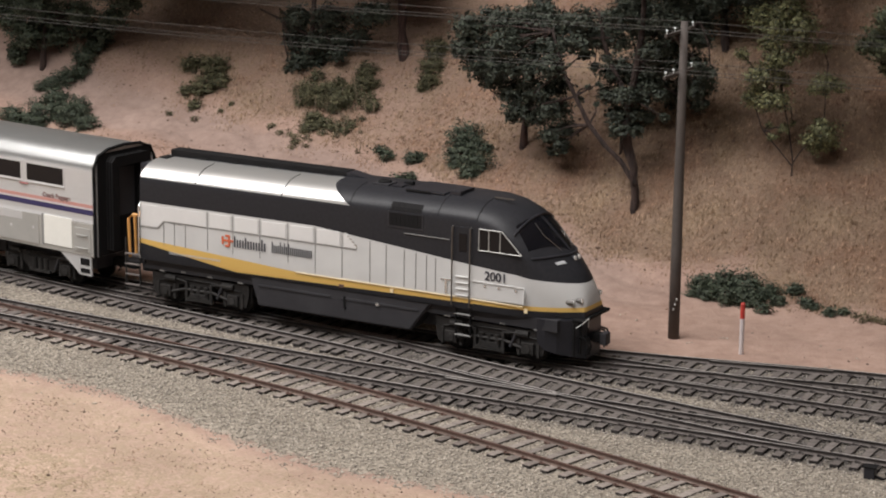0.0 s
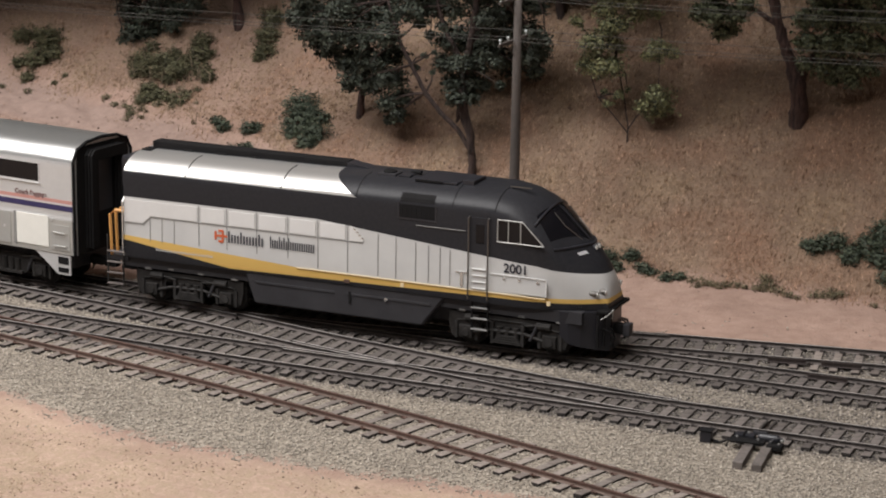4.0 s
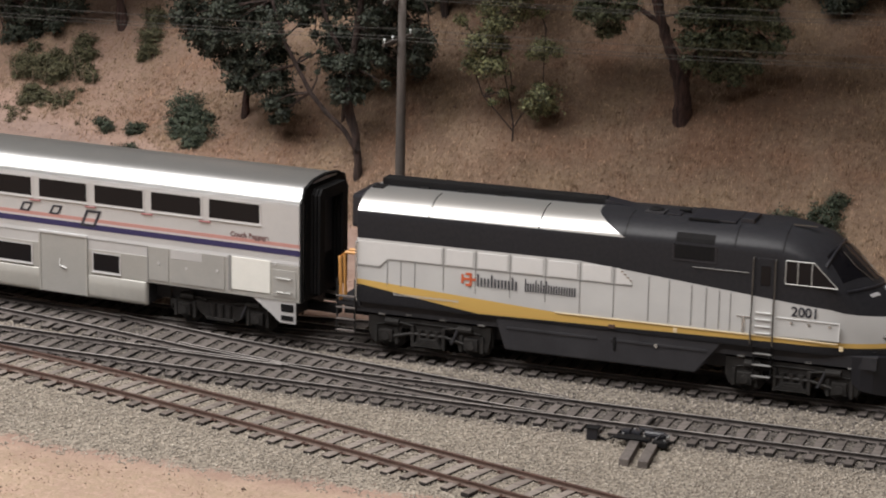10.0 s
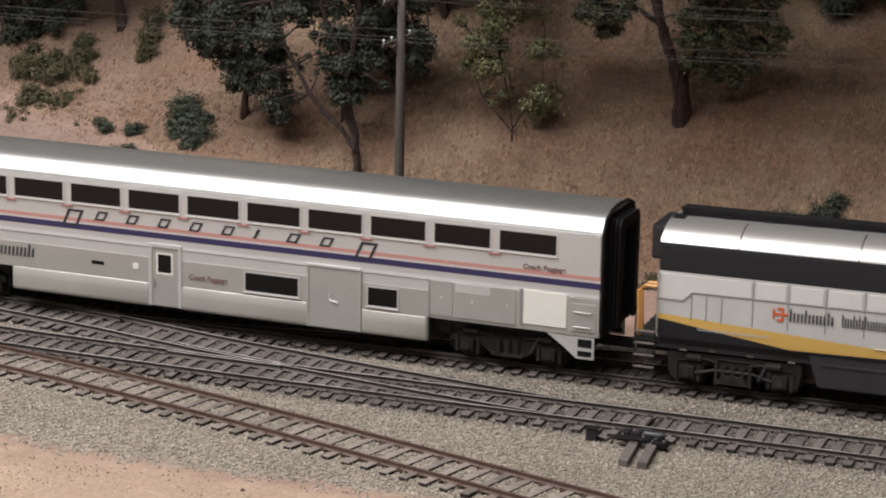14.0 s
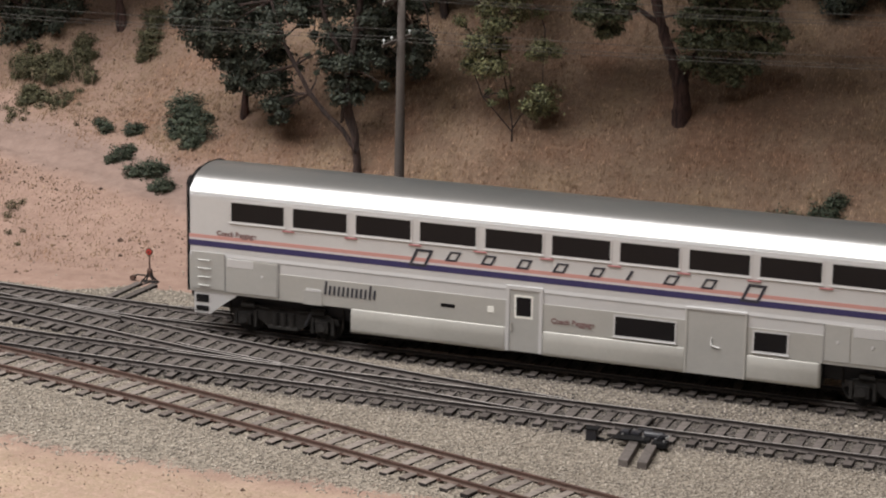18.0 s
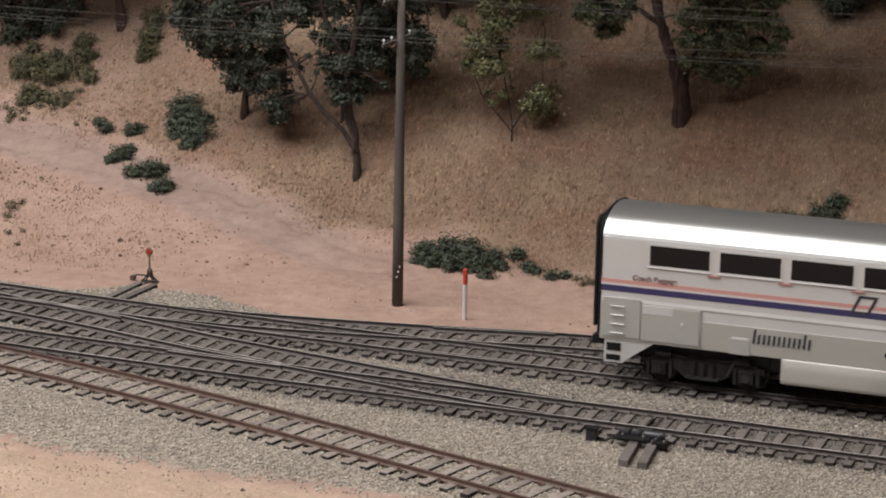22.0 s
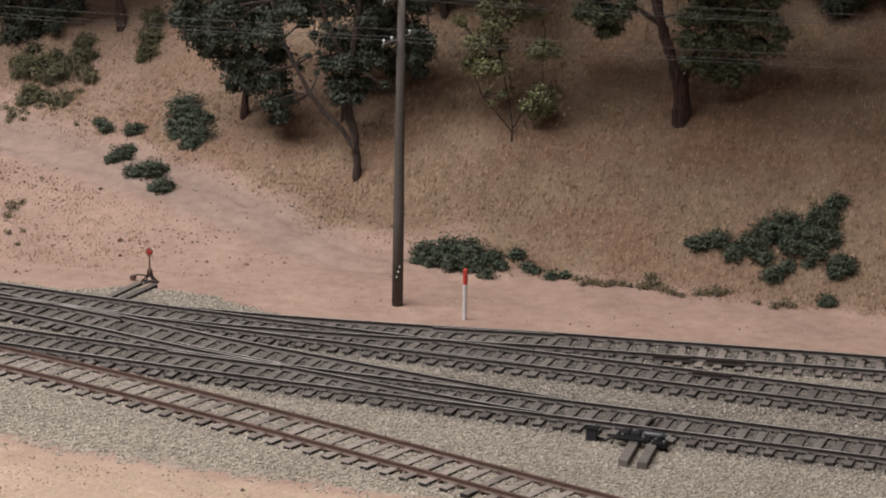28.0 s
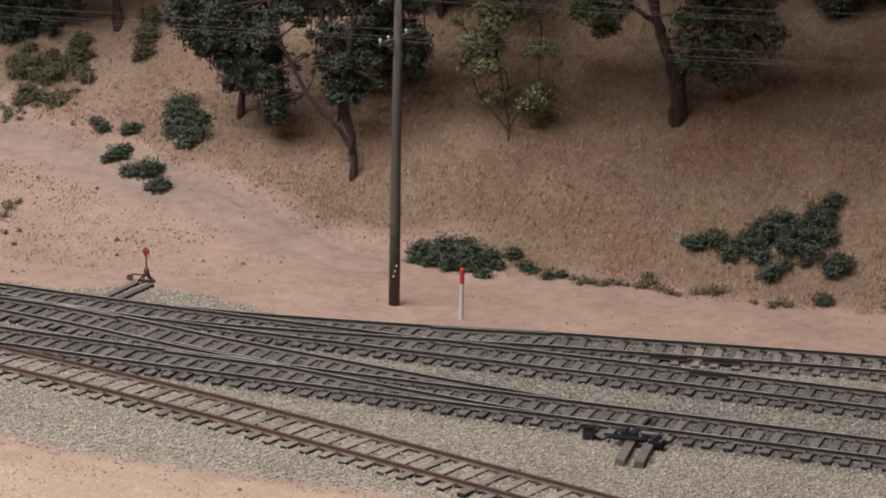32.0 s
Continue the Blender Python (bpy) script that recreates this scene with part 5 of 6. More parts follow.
    bars(c, X(28.2), X(30.3), 1.87, 0.1, 16, "letter_white", side - 0.008, 0.0, gap=0.35)
    sets = truck(c, X(29.25), 2.75, 0.5, width=1.2, deep=True) + truck(c, X(40.4), 2.75, 0.5, width=1.2, deep=True)
    return c, sets


COACH, COACH_WHEELS = build_coach()
ENGINE, ENGINE_WHEELS = build_engine()


# ---- line-side things ----
def utility_pole(x, y, group="pole line"):
    z0 = ground_z(x, y)
    p = thing("utility_pole", "tall grey-brown wooden utility pole with two crossarms", "pole", x, y, z0, group=group)
    part("shaft", tube(BM(), [(0, 0, -0.3), (0, 0, 3), (0, 0, 7), (0, 0, 10.55)], [0.19, 0.18, 0.15, 0.12], 14), "pole", p, smooth=True)
    for z in (10.22, 8.87):
        arm = part("crossarm", box(BM(), -0.19, -0.1, -1.25, 1.25, z - 0.05, z + 0.05, 0.01), "pole", p)
        part("brace", tube(BM(), [(-0.15, -0.7, z), (-0.1, 0, z - 0.5)], 0.02, 5), "pole", arm)
        part("brace", tube(BM(), [(-0.15, 0.7, z), (-0.1, 0, z - 0.5)], 0.02, 5), "pole", arm)
        for y2 in WIRE_Y:
            part("insulator", tube(BM(), [(-0.145, y2, z + 0.05), (-0.145, y2, z + 0.13), (-0.145, y2, z + 0.14), (-0.145, y2, z + 0.2)], [0.02, 0.02, 0.05, 0.035], 8), "insulator", arm)
    for k in range(3):
        part("tag", box(BM(), 0.02 + 0.05 * k, 0.05 + 0.05 * k, -0.2, -0.18, 1.0 + 0.18 * k, 1.06 + 0.18 * k), "panel_pale", p)
    return p


WIRE_Y = (-1.15, -0.45, 0.45, 1.15)
POLES = ((-25.5, 5.4), (9.1, 4.98), (36.0, 9.6))
for px, py in POLES:
    utility_pole(px, py)
for z in (10.22, 8.87):
    for y2 in WIRE_Y:
        if y2 == WIRE_Y[2]:
            continue
        for (xa, ya), (xb, yb) in zip(POLES, POLES[1:]):
            za, zb = ground_z(xa, ya) + z + 0.18, min(ground_z(xb, yb), 0.2) + z + 0.18
            pts = [(xa - 0.145 + (xb - xa) * t / 14, ya + y2 + (yb - ya) * t / 14, za + (zb - za) * t / 14 - 0.25 * 4 * (t / 14) * (1 - t / 14)) for t in range(15)]
            tagged(part("overhead_wire", tube(BM(), pts, 0.0075, 4), "wire"), "thin grey wire strung between the poles", "wire", "pole line")


def marker_post(x, y):
    p = thing("marker_post", "slim white clearance post with a red top", "post", x, y, ground_z(x, y))
    part("post", tube(BM(), [(0, 0, -0.1), (0, 0, 1.2)], 0.075, 10), "white", p)
    part("cap", tube(BM(), [(0, 0, 1.2), (0, 0, 1.68), (0, 0, 1.72)], [0.078, 0.078, 0.05], 10), "red", p, "red painted top")


marker_post(11.75, 4.2)


def switch_stand(x, y):
    p = thing("switch_stand", "small rusty switch stand with a round red target", "switch stand", x, y, ground_z(x, y))
    part("base", box(BM(), -0.3, 0.3, -0.14, 0.14, -0.02, 0.04, 0.015), "tie_side", p)
    part("housing", tube(BM(), [(0, 0, 0.2), (0, 0, 0.42), (0, 0, 0.5)], [0.08, 0.1, 0.05], 10), "rail_rust", p)
    for k in range(6):
        a = k * math.pi / 3 + 0.3
        part("leg", tube(BM(), [(0.3 * math.cos(a), 0.24 * math.sin(a), 0.02), (0.12 * math.cos(a), 0.1 * math.sin(a), 0.2), (0.06 * math.cos(a), 0.06 * math.sin(a), 0.4)], 0.026, 6), "tie_side", p)
    part("spindle", tube(BM(), [(0, 0, 0.4), (0, 0, 1.0)], 0.03, 7), "rail_rust", p)
    bm = BM()
    wheel_disc(bm, 0, -0.02, 1.08, 0.13, 0.03, 18)
    t = part("target", bm, "rail_rust", p, "round target with a red face")
    bm = BM()
    wheel_disc(bm, 0, -0.045, 1.08, 0.095, 0.03, 18)
    part("target_face", bm, "red", t, "red painted face")
    part("target_boss", tube(BM(), [(0, -0.05, 1.08), (0, -0.085, 1.08)], 0.035, 8), "tie_side", t)
    lv = part("lever", tube(BM(), [(0, -0.05, 0.24), (-0.42, -0.08, 0.25), (-0.56, -0.08, 0.18)], 0.03, 6), "tie_side", p)
    part("weight", tube(BM(), [(-0.6, -0.14, 0.12), (-0.6, -0.02, 0.12)], 0.1, 10), "rail_rust", lv)
    part("throw_rod", box(BM(), -0.05, 0.05, -3.2, 0.1, -0.02, 0.05), "rail_dark", p)


switch_stand(0.25, 4.35)


def switch_machine(x, y):
    p = thing("switch_machine", "black powered switch machine on two dark timbers beside the track", "switch machine", x, y, ground_z(x, y))
    for dx in (-0.12, 0.4):
        t = part("timber", box(BM(), dx - 0.14, dx + 0.14, -1.95, 0.5, -0.02, 0.2, 0.025), "tie_dark", p, "grey weathered timber")
        for v in t.data.vertices:
            v.co.x += v.co.y * -0.1
    m = part("gear_case", box(BM(), -0.62, 0.35, -0.36, -0.1, 0.17, 0.3, 0.04), "rubber", p, "black cast machine case")
    part("cover", box(BM(), -0.58, 0.0, -0.05, 0.22, 0.17, 0.36, 0.05), "black", m)
    part("cover_rib", box(BM(), -0.33, -0.27, -0.06, 0.23, 0.3, 0.39, 0.015), "rubber", m)
    part("motor", tube(BM(), [(0.1, 0.1, 0.28), (0.62, 0.1, 0.28), (0.7, 0.1, 0.28)], [0.12, 0.12, 0.07], 14), "black", m)
    part("motor_cap", tube(BM(), [(0.68, 0.1, 0.28), (0.78, 0.1, 0.28)], 0.06, 10), "panel_grey", m)
    part("crank_box", box(BM(), 0.42, 0.85, -0.42, -0.08, 0.1, 0.27, 0.04), "rubber", m)
    part("crank_arm", tube(BM(), [(0.5, -0.25, 0.28), (0.62, -0.2, 0.42), (0.82, -0.15, 0.4)], 0.03, 6), "frame_grey", m)
    part("hand_lever", tube(BM(), [(-0.66, -0.5, 0.1), (-0.6, -0.48, 0.28), (0.25, -0.5, 0.31)], 0.035, 6), "rubber", m)
    for a, b2, z in ((-0.45, -0.2, 0.31), (0.15, -0.22, 0.31), (0.5, -0.2, 0.28), (-0.2, 0.1, 0.37), (0.75, -0.3, 0.28)):
        part("bolt", tube(BM(), [(a, b2, z - 0.03), (a, b2, z + 0.035)], 0.03, 8), "joint", m)
    for a in (-0.22, 0.02):
        part("throw_rod", box(BM(), a, a + 0.07, 0.1, 1.95, 0.13, 0.18), "rail_dark", p)
    part("rod_clevis", box(BM(), -0.26, 0.14, 0.72, 0.86, 0.12, 0.22, 0.02), "frame_grey", p)
    j = part("junction_box", box(BM(), -1.5, -1.18, -0.22, 0.05, 0.0, 0.34, 0.04), "black", p)
    part("lid", box(BM(), -1.53, -1.15, -0.25, 0.08, 0.33, 0.37, 0.012), "rubber", j)
    part("conduit", tube(BM(), [(-1.2, -0.1, 0.1), (-0.95, -0.16, 0.06), (-0.6, -0.12, 0.22)], 0.035, 6), "rubber", j)


switch_machine(20.55, -6.05)


# ---- plants ----
leaf_rng = np.random.default_rng(11)


def leaves(blobs, density, size, up=0.35):
    """Small folded leaves round the clumps, thinned unevenly so that gaps show."""
    g = leaf_rng
    cs, ns = [], []
    for x, y, z, r in blobs:
        if r < 0.01:
            continue
        n = int(density * r * r) + 12
        d = g.normal(size=(n, 3))
        d /= np.linalg.norm(d, axis=1)[:, None]
        lump = 0.75 + 0.35 * np.sin(d[:, 0] * 5 + x * 9) * np.sin(d[:, 1] * 6 + y * 7) + 0.15 * np.sin(d[:, 2] * 11 + z * 5)
        q = d * (r * lump * g.uniform(0.6, 1.08, n))[:, None] * np.array([1.08, 1.0, 0.86])
        cs.append(q + np.array([x, y, z]))
        ns.append(d)
    c, nrm = np.concatenate(cs), np.concatenate(ns)
    n = len(c)
    nrm = nrm + g.normal(size=(n, 3)) * 0.55 + np.array([0, 0, up])
    nrm /= np.linalg.norm(nrm, axis=1)[:, None]
    a = np.cross(nrm, g.normal(size=(n, 3)))
    a /= np.linalg.norm(a, axis=1)[:, None]
    b = np.cross(nrm, a)
    s = g.uniform(size[0], size[1], n)[:, None]
    fold = nrm * s * 0.25
    v = np.stack([c - a * s, c - b * s * 0.6 + fold, c + a * s, c + b * s * 0.6 + fold], 1)
    f = np.arange(n * 4).reshape(n, 4)
    return v.reshape(-1, 3), f


def shrub(name, label, mat, x, y, blobs, twigs=0):
    z0 = ground_z(x, y)
    p = thing(name, label, "weeds" if name == "weed_clump" else "bush", x, y, z0)
    thin = name == "weed_clump"
    fixed = []
    for bx, by, bz, r in blobs:
        fixed.append((bx, by, ground_z(x + bx, y + by) - z0 + r * 0.45, r * (1.7 if thin else 1.62)))
    v, f = leaves(fixed, 2200 if thin else 4600, (0.02, 0.05) if thin else (0.03, 0.06))
    arrays("foliage", v, f, mat, p)
    bm = BM()
    for bx, by, bz, r in fixed:
        tube(bm, [(bx, by, bz - r * 0.45 - 0.1), (bx + 0.05, by - 0.04, bz), (bx + 0.12 * r, by, bz + r * 0.5)], [0.035, 0.025, 0.01], 5)
    part("stem", bm, "bark", p)
    g = random.Random(int(x * 10))
    for k in range(twigs):
        bx, by, bz, r = fixed[g.randrange(len(fixed))]
        a, h = g.uniform(0, 6.283), g.uniform(0.25, 0.6)
        q = (bx + r * 0.8 * math.cos(a), by - abs(r * math.sin(a)), bz)
        part("twig", tube(BM(), [(q[0], q[1], bz - r * 0.4), (q[0] + g.uniform(-0.1, 0.1), q[1], bz + h * 0.4), (q[0] + g.uniform(-0.35, 0.35), q[1] - 0.05, bz + h)], [0.025, 0.02, 0.008], 4), "twig", p)


def tree(name, label, mat, bark, x, y, limbs, blobs, shade_canopy=()):
    """The canopy is added out of view to shade the bank: reach, lowest and highest height over the layout and number of
    its clumps.
    """
    z0 = ground_z(x, y)
    p = thing(name, label, "tree", x, y, z0)
    for i, limb in enumerate(limbs):
        pts = [(a, b, c) for a, b, c, _ in limb]
        rad = [r for *_, r in limb]
        if i == 0:
            pts = [(pts[0][0], pts[0][1], -0.7)] + pts
            rad = [rad[0] * 1.25] + rad
        bm = tube(BM(), [q for k in range(len(pts) - 1) for q in [tuple(a + (b - a) * j / 4 for a, b in zip(pts[k], pts[k + 1])) for j in range(4)]] + [pts[-1]],
                  [rad[k] + (rad[k + 1] - rad[k]) * j / 4 for k in range(len(rad) - 1) for j in range(4)] + [rad[-1]], 14)
        for w in bm.verts:
            w.co += Vector(noise.noise_vector(w.co * 2.2)) * rad[0] * 0.22 + Vector(noise.noise_vector(w.co * 9.0)) * rad[0] * 0.12
        ob = part("trunk" if i == 0 else "limb", bm, bark, p, smooth=True)
    bm = BM()
    g = random.Random(len(blobs) * 7 + int(x * 3))
    tips = [q for limb in limbs for q in limb[len(limb) // 2:]]
    for bx, by, bz, r in blobs:
        if r < 0.01:
            continue
        q = min(tips, key=lambda t: (t[0] - bx) ** 2 + (t[1] - by) ** 2 + (t[2] - bz) ** 2)
        mid = ((q[0] + bx) / 2 + g.uniform(-0.15, 0.15), (q[1] + by) / 2, (q[2] + bz) / 2 + 0.1)
        tube(bm, [q[:3], mid, (bx, by, bz)], [min(0.05, q[3]), 0.03, 0.012], 5)
    part("branchwork", bm, bark, p)
    # Unseen leaf clumps above the view, added only to shade the bank.
    if shade_canopy:
        reach, lo, hi, n, ox, oy = (*shade_canopy, 0.0, 0.0)[:6]
        # Limb made up to carry the added clumps where they stand forward.
        if oy:
            q = limbs[0][-1]
            part("limb", tube(BM(), [q[:3], (ox * 0.4, oy * 0.4, q[2] + 0.8), (ox, oy, hi - z0 - 0.3)], [q[3], 0.09, 0.04], 8), bark, p)
        top = []
        for k in range(n):
            a, d = g.uniform(0, 6.283), reach * math.sqrt(g.random())
            top.append((ox + d * math.cos(a), oy + d * math.sin(a) * 0.8, g.uniform(lo, hi) - z0, g.uniform(0.8, 1.3)))
        v, f = leaves(top, 420, (0.14, 0.24))
        arrays("upper_crown", v, f, mat, p, "dense dark leaves")
    light = name == "sapling"
    v, f = leaves([(a, b, c, r * 1.28) for a, b, c, r in blobs], 2300, (0.035, 0.07) if light else (0.045, 0.09))
    arrays("crown", v, f, mat, p, "sparse pale leaves" if light else "dense dark leaves")


# A tree's closing tuple sets its unseen clumps, added for shade on the bank.
tree("oak_tree", "spreading dark green oak with a forked trunk on the bank", "leaf_dark", "bark", 3.69, 14.32,
     [[(0.10, 0.00, -0.10, 0.17), (0.12, 0.00, 0.63, 0.14), (0.01, 0.00, 1.58, 0.15), (-0.25, 0.00, 2.31, 0.175), (-0.30, 0.00, 3.05, 0.175), (-0.20, 0.00, 4.12, 0.15), (0.06, 0.00, 5.61, 0.134), (0.22, 0.00, 7.08, 0.1), (0.21, 0.00, 8.11, 0.066)], [(0.15, -0.10, 0.93, 0.092), (-0.47, -0.10, 1.82, 0.092), (-1.16, -0.10, 2.36, 0.092), (-1.78, -0.10, 3.06, 0.083), (-2.38, -0.10, 4.08, 0.075), (-2.89, -0.10, 5.00, 0.066), (-3.35, -0.10, 6.44, 0.05)], [(-0.28, 0.20, 4.08, 0.083), (-1.08, 0.20, 5.29, 0.083), (-1.43, 0.20, 6.32, 0.066), (-1.66, 0.20, 7.35, 0.05)], [(-0.11, 0.20, 5.05, 0.083), (0.72, 0.20, 5.84, 0.083), (1.49, 0.20, 6.62, 0.066), (2.36, 0.20, 7.19, 0.05)]],
     [(-7.37, 0.51, 5.45, 0.499), (-6.80, 1.04, 5.53, 0.572), (-5.39, 0.07, 5.85, 0.614), (-4.80, 1.04, 5.66, 0.614), (-3.41, 0.27, 5.85, 0.541), (-2.32, -0.09, 6.09, 0.468), (-6.97, 0.89, 4.78, 0.541), (-5.78, 0.39, 4.93, 0.614), (-4.81, 0.56, 4.87, 0.645), (-3.48, -0.07, 5.16, 0.572), (-6.61, 1.40, 4.20, 0.499), (-5.55, 1.15, 3.88, 0.614), (-4.38, 0.90, 3.90, 0.645), (-3.82, 1.45, 4.18, 0.499), (-5.18, 0.86, 3.20, 0.468), (-4.45, 1.04, 3.01, 0.499), (-3.47, 0.66, 3.36, 0.541), (-3.26, 0.98, 2.58, 0.395), (-3.73, 0.74, 2.37, 0.364), (-3.30, 0.81, 1.96, 0.322), (-3.91, 1.40, 1.59, 0.218), (-5.40, 0.84, 2.86, 0.25), (-7.11, 0.48, 6.33, 0.572), (-6.22, 1.08, 6.53, 0.645), (-5.04, 1.05, 6.60, 0.645), (-3.75, 0.77, 6.61, 0.614), (-2.28, 0.05, 6.92, 0.541), (-0.88, 0.02, 4.17, 0.364), (-0.12, -0.46, 4.40, 0.395), (0.19, 0.15, 4.23, 0.395), (-0.90, 0.33, 3.48, 0.395), (-0.13, 0.14, 3.57, 0.468), (0.28, 0.50, 3.44, 0.291), (-0.41, -0.55, 3.03, 0.322), (0.03, 0.03, 3.03, 0.291), (1.06, -0.05, 4.43, 0.25), (1.37, -0.53, 3.69, 0.177), (0.63, 0.17, 4.68, 0.322), (-1.75, 0.42, 6.23, 0.322), (-0.71, 0.11, 6.17, 0.322), (0.80, -0.29, 6.01, 0.468), (1.19, 0.41, 6.15, 0.364), (0.58, 0.01, 5.23, 0.25), (-1.00, 0.01, 4.90, 0.166), (1.02, 0.30, 5.22, 0.218), (2.51, -0.42, 5.63, 0.322), (2.55, 0.38, 4.90, 0.395), (2.28, 0.22, 4.59, 0.291), (2.58, 0.34, 4.17, 0.177), (3.04, -0.37, 5.45, 0.25), (0.08, 0.36, 6.92, 0.541), (-0.74, -0.37, 7.17, 0.499), (1.53, -0.50, 7.22, 0.541), (2.28, 0.43, 6.54, 0.426), (-0.41, 0.43, 7.72, 0.572), (1.37, 0.45, 7.93, 0.572), (-2.01, 0.25, 4.39, 0.13), (-2.32, 0.25, 3.92, 0.14), (-1.76, 0.25, 5.20, 0.2), (-2.17, 0.25, 5.62, 0.24), (-1.26, 0.25, 5.58, 0.2), (-1.67, 0.25, 3.79, 0.1), (-1.59, 0.25, 4.56, 0.1)], (5.5, 11.4, 13.6, 17, 3.4, -2.4))
tree("oak_tree", "leafy young oak rising above the forked tree", "leaf_dark", "bark", 2.15, 16.79,
     [[(0.00, 0.00, -0.11, 0.073), (0.10, 0.00, 1.43, 0.073), (0.71, 0.20, 2.97, 0.073), (1.11, 0.30, 4.71, 0.055)]],
     [(1.07, -0.12, 2.83, 0.69), (-0.10, -0.10, 3.17, 0.69), (1.85, 0.83, 2.31, 0.58), (2.84, 0.34, 2.68, 0.47), (2.56, 0.15, 3.54, 0.76), (0.98, 0.64, 3.80, 0.87), (3.30, -0.55, 2.20, 0.29), (-0.83, 0.53, 2.16, 0.36), (0.76, -0.00, 5.26, 1.00), (2.77, -0.45, 5.34, 0.91), (-1.28, 0.46, 4.54, 0.82)])
tree("oak_tree", "dark oak with a stout leaning trunk on the upper bank", "leaf_lit", "bark_red", 15.55, 16.39,
     [[(0.00, 0.10, 0.30, 0.33), (0.05, 0.05, 0.70, 0.3), (-0.02, 0.00, 1.35, 0.292), (-0.32, 0.00, 2.15, 0.208), (-0.61, 0.00, 2.95, 0.188), (-0.89, 0.00, 3.75, 0.177), (-1.09, 0.00, 4.56, 0.167), (-1.34, 0.00, 5.56, 0.125)], [(-0.09, 0.20, 1.32, 0.167), (0.31, 0.20, 2.27, 0.125), (1.00, 0.20, 3.24, 0.104), (1.57, 0.20, 4.30, 0.083), (1.93, 0.20, 5.33, 0.062)], [(-0.82, 0.10, 3.44, 0.104), (-1.73, 0.10, 3.99, 0.083), (-2.79, 0.10, 4.03, 0.062)]],
     [(0.16, -0.29, 3.86, 0.403), (0.87, -0.24, 3.91, 0.509), (1.54, 0.38, 3.97, 0.551), (2.46, -0.49, 4.04, 0.477), (3.04, 0.12, 3.80, 0.435), (3.54, 0.27, 3.41, 0.297), (0.32, -0.37, 3.07, 0.435), (1.19, -0.53, 3.06, 0.509), (1.94, -0.27, 3.17, 0.551), (2.66, 0.19, 2.96, 0.435), (3.30, 0.07, 2.92, 0.329), (0.26, -0.42, 2.26, 0.297), (0.91, -0.08, 2.15, 0.435), (1.67, 0.20, 2.07, 0.509), (2.46, -0.09, 2.27, 0.329), (1.91, 0.16, 1.64, 0.276), (1.09, 0.56, 1.56, 0.223), (2.70, 0.22, 2.04, 0.148), (-3.78, -0.13, 3.78, 0.329), (-3.07, -0.38, 3.76, 0.477), (-2.38, -0.18, 3.78, 0.403), (-2.95, 0.01, 3.10, 0.329), (-2.66, 0.47, 3.16, 0.254), (-3.50, 0.33, 4.05, 0.477), (-2.07, -0.22, 4.22, 0.371), (0.65, 0.51, 4.61, 0.583), (2.01, -0.03, 4.86, 0.625), (2.97, 0.23, 4.69, 0.509), (0.45, -0.47, 5.42, 0.583), (1.87, -0.47, 5.60, 0.625), (-2.90, -0.36, 4.79, 0.551), (-2.09, 0.46, 5.05, 0.551), (-0.77, 0.22, 5.47, 0.583)], (7.5, 11.5, 13.8, 33, 2.0, -2.8))
tree("sapling", "sparse sapling with pale yellow-green leaves", "leaf_light", "bark", 9.61, 15.01,
     [[(0.00, 0.00, -0.10, 0.034), (0.00, 0.05, 0.60, 0.03), (-0.20, 0.10, 1.60, 0.026), (-0.50, 0.10, 2.84, 0.023), (-0.62, 0.10, 4.28, 0.02), (-0.58, 0.10, 5.52, 0.017)], [(0.00, 0.03, 0.35, 0.026), (-0.55, 0.00, 0.95, 0.024), (-1.15, 0.00, 1.55, 0.022), (-1.50, 0.00, 2.40, 0.02), (-1.38, 0.00, 3.63, 0.017)], [(0.00, 0.03, 0.45, 0.026), (0.32, 0.05, 1.00, 0.022), (0.85, 0.05, 1.45, 0.02), (1.11, 0.05, 2.15, 0.018), (1.12, 0.05, 3.39, 0.015)]],
     [(-1.26, -0.41, 3.59, 0.49), (-0.77, -0.26, 3.71, 0.44), (-0.52, 0.30, 3.44, 0.27), (-1.30, 0.08, 2.79, 0.56), (-0.59, -0.41, 2.81, 0.49), (-1.69, -0.07, 2.78, 0.27), (-0.99, -0.02, 4.80, 0.44), (-0.33, -0.34, 4.37, 0.38), (0.12, 0.23, 4.73, 0.38), (-0.74, -0.39, 4.24, 0.38), (1.12, -0.11, 3.51, 0.44), (1.62, 0.02, 3.43, 0.27), (0.69, -0.07, 3.27, 0.22), (1.12, 0.09, 1.62, 0.56), (0.75, 0.24, 1.15, 0.33), (1.22, 0.46, 1.25, 0.33), (0.57, -0.22, 1.42, 0.22), (0.98, 0.15, 2.02, 0.22), (-0.99, 0.20, 1.75, 0.14), (-0.31, -0.21, 1.76, 0.19), (-0.63, -0.50, 1.47, 0.16), (-0.21, 0.47, 1.87, 0.11), (-0.61, -0.20, 5.36, 0.56), (0.24, -0.19, 5.51, 0.56), (-1.48, 0.39, 5.64, 0.56), (-0.30, 0.09, 6.06, 0.60), (-2.06, -0.03, 4.31, 0.25), (0.86, 0.27, 4.78, 0.25)])
